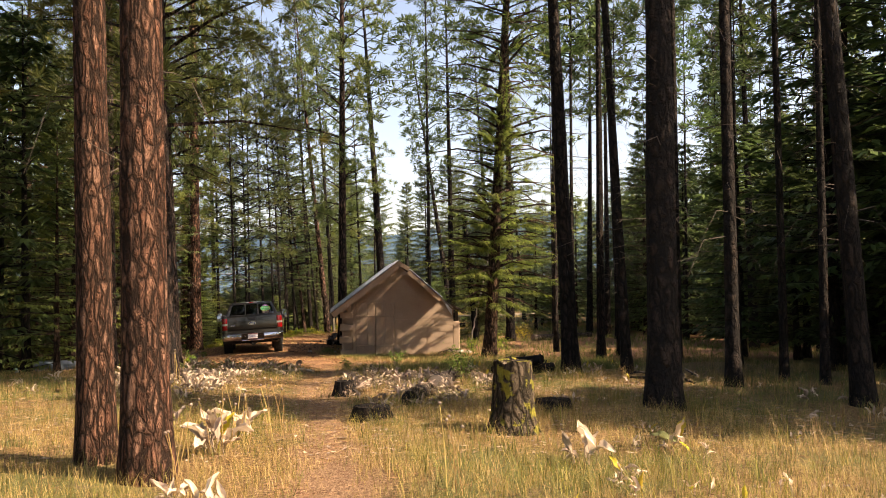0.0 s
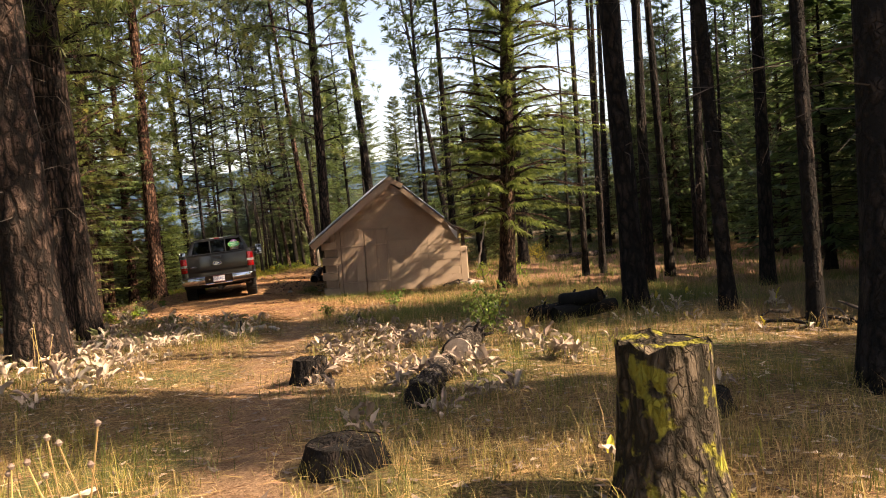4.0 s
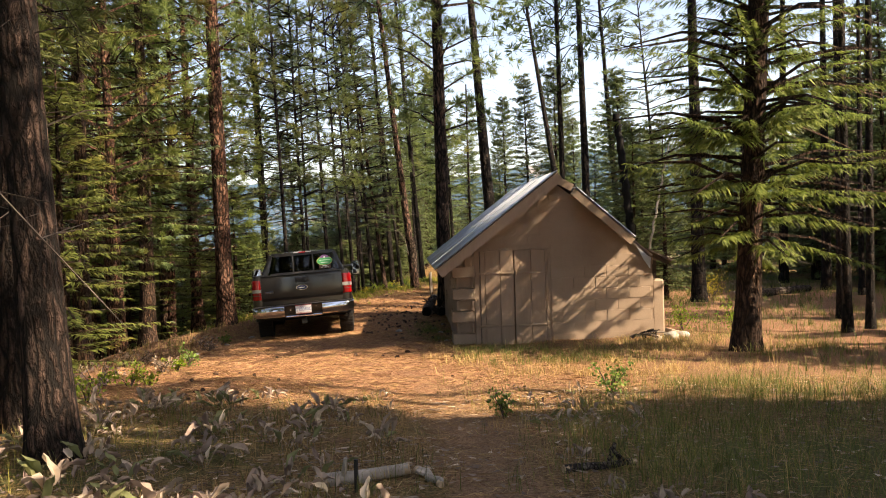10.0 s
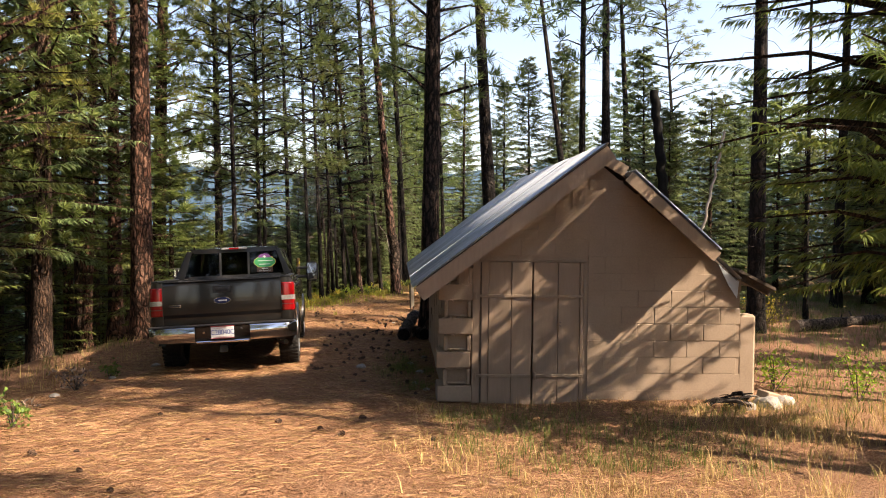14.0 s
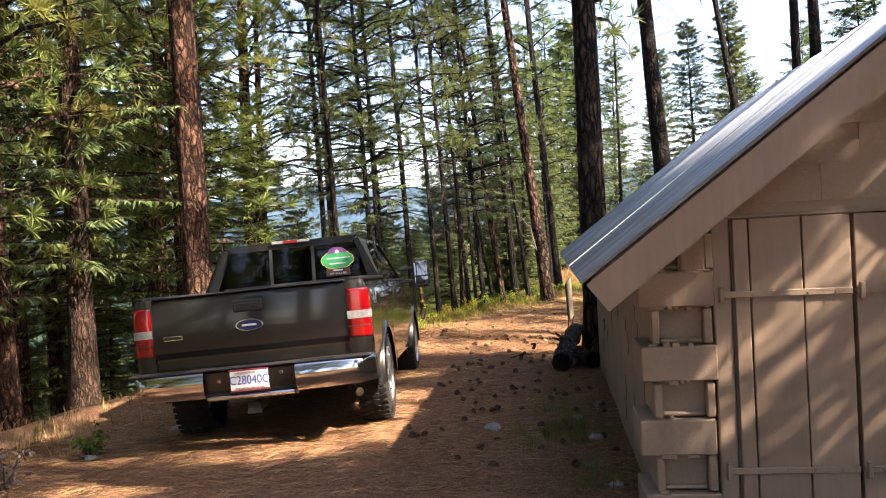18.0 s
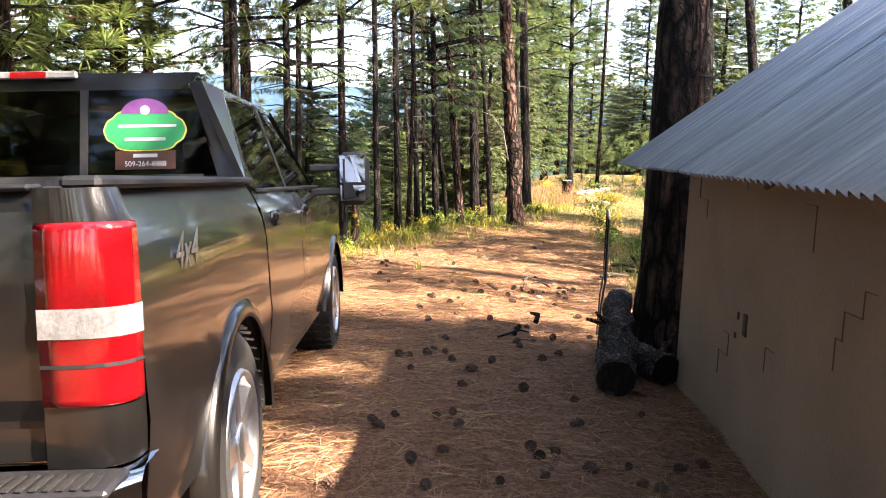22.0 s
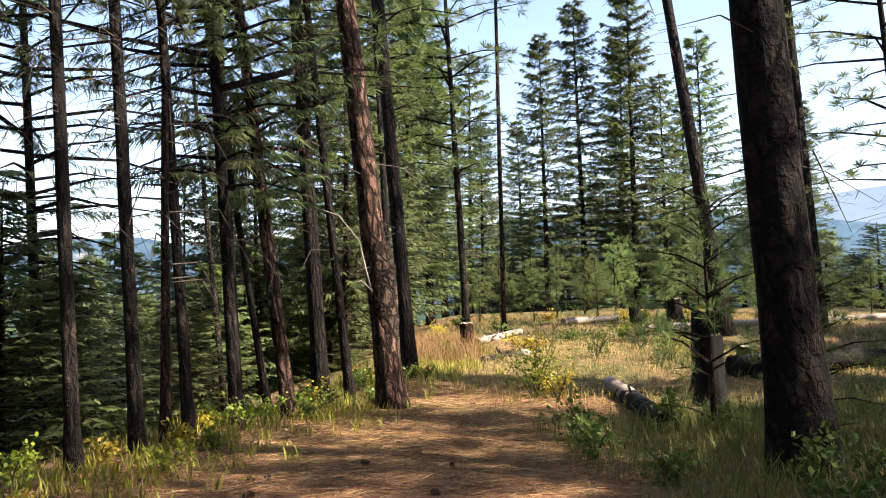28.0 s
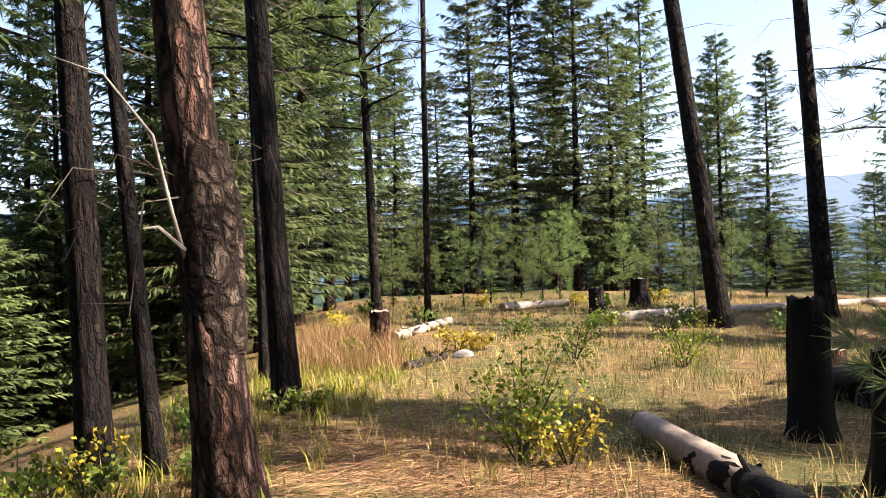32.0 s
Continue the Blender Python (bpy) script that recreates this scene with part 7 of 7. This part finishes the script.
# ---- shrubs ----
def shrub(x, y, size, n, material, label, seed, name="shrub", leaf=0.045, flat=0.8):
    rnd, rs = random.Random(seed), np.random.RandomState(seed)
    ob = thing(name, pose(x, y, gz(x, y)), label, "shrub", "shrubs")
    stems, ends = Geo(), []
    for _ in range(max(5, n // 55)):
        a, l = rnd.uniform(0, 6.283), size * rnd.uniform(0.5, 1.0)
        d = Vector((math.cos(a) * rnd.uniform(0.2, 0.8), math.sin(a) * rnd.uniform(0.2, 0.8), flat)).normalized()
        p = [Vector((0, 0, -0.03)), d * l * 0.5 + Vector((0, 0, 0.03)), d * l]
        stems.tube(p, [0.008, 0.006, 0.003], 5, False)
        ends.append(p)
    tagged(part("stemwork", stems, "dead_twig", ob, recalc=False), kind="stuff")
    c = []
    for _ in range(n):
        p = rnd.choice(ends)
        t = rnd.uniform(0.25, 1.05)
        q = p[0].lerp(p[1], t * 2) if t < 0.5 else p[1].lerp(p[2], t * 2 - 1)
        c.append(q + Vector((rnd.gauss(0, 1), rnd.gauss(0, 1), rnd.gauss(0, 0.8))) * size * 0.13)
    v, f = tufts(np.array(c), rs.normal(0, 1, (n, 3)) * [1, 1, 0.5], leaf, 2, leaf * 0.32, rs)
    tagged(part("foliage", heap("foliage", v, f, material), material, ob), kind="stuff")
    return ob


shrub(1.6, 49.07, 0.85, 620, "shrub_leaf", "bright green leafy bush in dry grass", 1)
shrub(1.85, 48.8, 0.45, 160, "yellow_leaf", "small yellow-leaved shrub in dry grass", 2)
shrub(2.3, 17.9, 0.75, 420, "low_leaf", "green leafy shrub among withered plants", 3)
shrub(3.6, 53.39, 0.9, 420, "low_leaf", "dark green shrub in the grass", 4)
shrub(4.85, 52.95, 0.7, 320, "shrub_leaf", "green shrub on the ridge", 5)
shrub(1.6, 23.99, 0.42, 160, "low_leaf", "small dark green shrub in shade", 6)
shrub(0.4, 23.28, 0.3, 110, "low_leaf", "small green plant in the grass", 7)
shrub(5.3, 30.0, 0.7, 260, "shrub_leaf", "green shrub beside the shed", 8)
shrub(4.6, 30.7, 0.6, 220, "shrub_leaf", "light green shrub at the shed's back", 9)
shrub(8.3, 39.27, 0.9, 300, "yellow_leaf", "yellowing shrub beyond the shed", 10)
lows = random.Random(31)
for i in range(46):
    y = 38.8 + 12.4 * (i / 46) + lows.uniform(-0.5, 0.5)
    x = lip_at(y) + lows.uniform(-0.9, 0.5)
    shrub(x, y, lows.uniform(0.22, 0.42), 90, lows.choice(("shrub_leaf", "low_leaf", "shrub_leaf", "yellow_leaf")), "low green and yellow undergrowth at the slope's edge", 100 + i, "undergrowth", 0.05, 0.6)
for i in range(20):
    shrub(lows.uniform(1.2, 4.5), lows.uniform(41.03, 45.89), lows.uniform(0.3, 0.5), 110, "low_leaf", "low green undergrowth beside the drive", 200 + i, "undergrowth", 0.06, 0.7)
for i in range(16):
    shrub(lows.uniform(-5.8, -3.9), lows.uniform(24.7, 32.64), lows.uniform(0.25, 0.5), 100, lows.choice(("low_leaf", "shrub_leaf", "dull_leaf")), "low undergrowth beside the drive", 300 + i, "undergrowth", 0.05, 0.7)
for i in range(18):
    shrub(lows.uniform(0.5, 8.5), lows.uniform(54.72, 61.78), lows.uniform(0.3, 0.6), 110, lows.choice(("yellow_leaf", "shrub_leaf", "low_leaf")), "low undergrowth on the ridge", 400 + i, "undergrowth", 0.07, 0.7)

# ---- pine cones ----
g = Geo()
for i in range(7):
    z, r = 0.006 + 0.011 * i, 0.034 * math.sin(math.pi * (0.16 + 0.78 * i / 7))
    for k in range(8):
        a = 6.28319 * k / 8 + 0.4 * i
        g.add([(0.4 * r * math.cos(a), 0.4 * r * math.sin(a), z), (r * math.cos(a - 0.3), r * math.sin(a - 0.3), z + 0.004), (1.1 * r * math.cos(a), 1.1 * r * math.sin(a), z + 0.012), (r * math.cos(a + 0.3), r * math.sin(a + 0.3), z + 0.004)], [(0, 1, 2, 3)])
g.tube([(0, 0, 0), (0, 0, 0.085)], [0.018, 0.008], 6)
cone_mesh = g.mesh("pine_cone", M["cone"])
cones = random.Random(17)
for i in range(170):
    if i < 120:
        x, y = cones.uniform(-1.5, 0.3), cones.uniform(31.5, 40.5)
    elif i < 136:
        x, y = cones.uniform(-3.6, 0.2), cones.uniform(25.14, 30.88)
    else:
        x, y = cones.uniform(-3.2, 1.4), cones.uniform(38.83, 45.01)
    if -3.8 < x < -1.55 and 31.58 < y < 37.06 or x < lip_at(y):
        continue
    ob = new("pine_cone", cone_mesh)
    k = cones.uniform(0.5, 0.95)
    ob.matrix_basis = pose(x, y, gz(x, y) + 0.02, cones.uniform(65.32, 100.64), cones.uniform(-20, 20), cones.uniform(0, 360)) @ Matrix.Diagonal((k, k, k, 1))
    tagged(ob, "brown open pine cone lying on fallen needles", "pine cone", "fallen pine cones")


# ---- grass and fallen needles ----
def grown(name, label, n, x0, x1, y0, y1, keep, tall, width, blades, material, seed, lie=0.0):
    """Tufts of grass where keep(x, y) is above chance; all in one mesh."""
    rs = np.random.RandomState(seed)
    x, y = rs.uniform(x0, x1, n), rs.uniform(y0, y1, n)
    ok = rs.uniform(0, 1, n) < keep(x, y)
    x, y = x[ok], y[ok]
    x, y = np.repeat(x, blades) + rs.normal(0, 0.045, len(x) * blades), np.repeat(y, blades) + rs.normal(0, 0.045, len(y) * blades)
    m = len(x)
    z = ground(x, y)
    h = rs.uniform(tall[0], tall[1], m)
    a = rs.uniform(0, 6.283, m)
    b = rs.uniform(0.15, 1.15, m) * h
    c = np.stack([x, y, z - 0.01], 1)
    d = np.stack([np.cos(a), np.sin(a), np.zeros(m)], 1)
    s = np.stack([-np.sin(a), np.cos(a), np.zeros(m)], 1) * (width * rs.uniform(0.6, 1.4, m))[:, None]
    up = np.array([0, 0, 1.0])
    mid = c + d * (0.35 * b)[:, None] + up * (0.6 * h)[:, None]
    tip = c + d * b[:, None] + up * (h * (1 - lie * rs.uniform(0, 0.6, m)))[:, None]
    v = np.stack([c - s, c + s, mid + 0.8 * s, tip, mid - 0.8 * s], 1).reshape(-1, 3)
    k = np.arange(m)[:, None] * 5
    f = np.concatenate([k + [0, 1, 2], k + [0, 2, 4], k + [4, 2, 3]], 0)
    tagged(new(name, heap(name, v, f, material)), label, "grass", kind="stuff")


def off_trail(x, y, w=0.42):
    return 1 - np.exp(-((x - np.interp(y, TRAIL_Y, TRAIL_X)) / w) ** 2) * 0.97


patch = lambda x, y, s: 0.5 + 0.5 * swell(x, y, 1.1, s)
meadow = lambda x, y: off_trail(x, y) * np.clip((26.9 + 1.5 * swell(x, y, 0.8, 5) - y) / 3.5, 0, 1) * np.clip((x - np.interp(y, LIP_Y, LIP_X) + 2) / 2, 0.2, 1)
grown("dry_grass", "dry straw-yellow grass", 13000, -9, 10, 4.83, 28.23, lambda x, y: meadow(x, y) * (0.15 + 0.85 * patch(x, y, 1) ** 1.5), (0.05, 0.2), 0.0017, 8, "straw", 1)
grown("green_grass", "fading green grass", 15000, -9, 10, 4.83, 28.23, lambda x, y: meadow(x, y) * (0.15 + 0.85 * patch(x, y, 4) ** 1.5) * (0.5 + 0.5 * (y < 24.7)), (0.05, 0.22), 0.0018, 8, "grass", 2)
grown("dry_grass_near_start", "dry straw-yellow grass", 5200, -3.2, 4.6, 6.15, 13.22, lambda x, y: off_trail(x, y, 0.3) * (0.2 + 0.8 * patch(x, y, 9)), (0.04, 0.15), 0.0012, 8, "straw", 3)
grown("green_grass_near_start", "yellow-green arching grass", 3600, -3.2, 4.6, 6.15, 14.1, lambda x, y: off_trail(x, y, 0.3) * patch(x, y, 3), (0.06, 0.2), 0.0012, 9, "fresh_grass", 15)
grown("tall_dry_grass", "tall pale dry grass in loose clumps", 1500, -5, 6.5, 6.5, 24, lambda x, y: off_trail(x, y, 0.6) * patch(x, y, 7) ** 2.5, (0.2, 0.42), 0.0014, 7, "straw", 17, 0.5)
grown("tall_green_grass", "long arching green grass in clumps", 1700, -5, 6.5, 6.5, 24, lambda x, y: off_trail(x, y, 0.6) * patch(x, y, 2) ** 2.2, (0.14, 0.34), 0.0015, 9, "fresh_grass", 18, 0.5)
grown("shade_grass", "tall green grass in the shade of the trees", 4200, 0.3, 6.5, 19.84, 25.58, lambda x, y: np.clip((x - 0.4) / 1.0, 0, 1) * np.clip((24.5 - y + swell(x, y, 1.2, 3)) / 1.5, 0, 1) * (0.3 + 0.7 * patch(x, y, 8)), (0.06, 0.22), 0.002, 8, "grass", 16)
grown("shed_grass", "dry grass at the shed", 2200, -0.2, 6, 25.58, 29.82, lambda x, y: patch(x, y, 7) ** 1.6, (0.05, 0.17), 0.0024, 7, "straw", 4)
grown("shed_green_grass", "green grass at the shed", 1500, 0.2, 6, 26.73, 29.73, lambda x, y: patch(x, y, 2), (0.05, 0.16), 0.0024, 7, "grass", 5)
grown("slope_grass", "dry grass behind the shed", 4500, 4.4, 15, 24.7, 54.72, lambda x, y: 0.8 + 0 * x, (0.08, 0.24), 0.004, 6, "grass", 6)
grown("ridge_grass", "dry yellow grass on the ridge", 5200, -1, 13, 46.77, 63.55, lambda x, y: np.clip((y - 45.9 + 2 * swell(x, y, 0.9, 3)) / 4, 0.1, 1) * (x > np.interp(y, LIP_Y, LIP_X) - 1) * (0.3 + 0.7 * patch(x, y, 6)), (0.04, 0.19), 0.003, 6, "straw", 7)
grown("ridge_green_grass", "green grass on the ridge", 5200, 0.5, 12, 40.59, 61.78, lambda x, y: patch(x, y, 3) * np.clip((x - 0.6 - 0.02 * (y - 40.6)) / 1.0, 0, 1), (0.05, 0.2), 0.003, 6, "grass", 8)
grown("lip_grass", "yellow-green grass along the slope's edge", 3200, -8, 1.5, 26.46, 54.72, lambda x, y: np.exp(-((x - np.interp(y, LIP_Y, LIP_X) + 0.3) / 0.8) ** 2), (0.06, 0.22), 0.003, 6, "grass", 9)
grown("lip_dry_grass", "dry grass along the slope's edge", 1800, -8, 3.5, 26.46, 61.78, lambda x, y: np.exp(-((x - np.interp(y, LIP_Y, LIP_X) + 0.1) / 1.0) ** 2), (0.06, 0.26), 0.003, 6, "straw", 10)
grown("drive_grass", "small green grass tufts on the drive", 420, -0.75, 0.32, 30.6, 34.6, lambda x, y: np.exp(-(((x + 0.12) / 0.28) ** 2) - ((y - 32.6) / 0.75) ** 2) + 0.5 * np.exp(-(((x - 0.05) / 0.2) ** 2) - ((y - 31.2) / 0.5) ** 2), (0.05, 0.17), 0.0013, 26, "grass", 11)
grown("verge_grass", "green grass and young undergrowth beside the drive", 4400, 0.4, 5.0, 39.27, 46.77, lambda x, y: np.clip((x - 0.6 - 0.09 * np.maximum(0, y - 41.5) + 0.25 * swell(x, y, 1.4, 2)) / 0.7, 0, 1) * (0.45 + 0.55 * patch(x, y, 5)), (0.08, 0.3), 0.0028, 7, "grass", 14)
grown("ridge_tall_grass", "tall dry grass around a stump", 420, 0.2, 1.6, 53.66, 56.49, lambda x, y: 0.9 + 0 * x, (0.22, 0.5), 0.003, 7, "straw", 12)


def strewn(name, label, n, x0, x1, y0, y1, keep, length, width, material, seed):
    """Loose needles lying flat."""
    rs = np.random.RandomState(seed)
    x, y = rs.uniform(x0, x1, n), rs.uniform(y0, y1, n)
    ok = rs.uniform(0, 1, n) < keep(x, y)
    x, y = x[ok], y[ok]
    m = len(x)
    c = np.stack([x, y, ground(x, y) + rs.uniform(0.004, 0.016, m)], 1)
    a = rs.uniform(0, 6.283, m)
    l = length * rs.uniform(0.5, 1.2, m)[:, None]
    d = np.stack([np.cos(a), np.sin(a), rs.uniform(-0.05, 0.08, m)], 1)
    s = np.stack([-np.sin(a), np.cos(a), np.zeros(m)], 1) * width
    k = np.arange(m)[:, None] * 4
    v = np.stack([c - s, c + d * l * 0.5 - s * 0.2 + [0, 0, 0.003], c + d * l, c + s], 1).reshape(-1, 3)
    tagged(new(name, heap(name, v, k + np.array([[0, 1, 2, 3]]), material)), label, "needles", kind="stuff")


grown("slope_edge_plants", "low yellow-green plants along the slope's edge", 12500, -6, 2, 37.06, 56.49, lambda x, y: np.exp(-((x - np.interp(y, LIP_Y, LIP_X) - 0.05) / 0.85) ** 2) * (0.25 + 0.75 * patch(x, y, 8)), (0.05, 0.19), 0.007, 5, "lip_leaf", 13)
drive_keep = lambda x, y: (x > np.interp(y, LIP_Y, LIP_X) - 0.5) * np.clip((y - 22.9) / 3, 0, 1)
strewn("fallen_needles", "fallen orange-brown pine needles", 150000, -5.5, 2.4, 23.37, 50.3, drive_keep, 0.16, 0.002, "litter", 21)
strewn("pale_needles", "pale dry pine needles", 60000, -5.5, 3, 23.37, 51.19, drive_keep, 0.17, 0.002, "straw", 22)
strewn("meadow_straw", "flattened straw and dry stems", 26000, -4.5, 5.5, 10.57, 24.7, lambda x, y: 0.85 + 0 * x, 0.2, 0.0034, "straw", 24)
strewn("fallen_leaves", "dry curled leaves lying in the grass", 7000, -4.5, 5.5, 10.57, 24.7, lambda x, y: 0.25 + 0.75 * patch(x, y, 5), 0.11, 0.02, "dull_leaf", 26)
strewn("pale_fallen_leaves", "pale dry leaves lying in the grass", 3500, -4.5, 5.5, 10.57, 24.7, lambda x, y: patch(x, y, 3), 0.1, 0.018, "dry_leaf", 27)
strewn("ridge_straw", "flattened straw and needles on the ridge", 24000, -1.5, 8, 44.12, 57.37, lambda x, y: (x > np.interp(y, LIP_Y, LIP_X) - 0.3) * (0.35 + 0.65 * patch(x, y, 2)), 0.2, 0.0024, "straw", 25)
strewn("meadow_needles", "fallen needles and straw on the footpath", 20000, -4, 5, 5.27, 24.7, lambda x, y: 0.3 + np.exp(-((x - np.interp(y, TRAIL_Y, TRAIL_X)) / 0.7) ** 2), 0.15, 0.0018, "litter", 23)
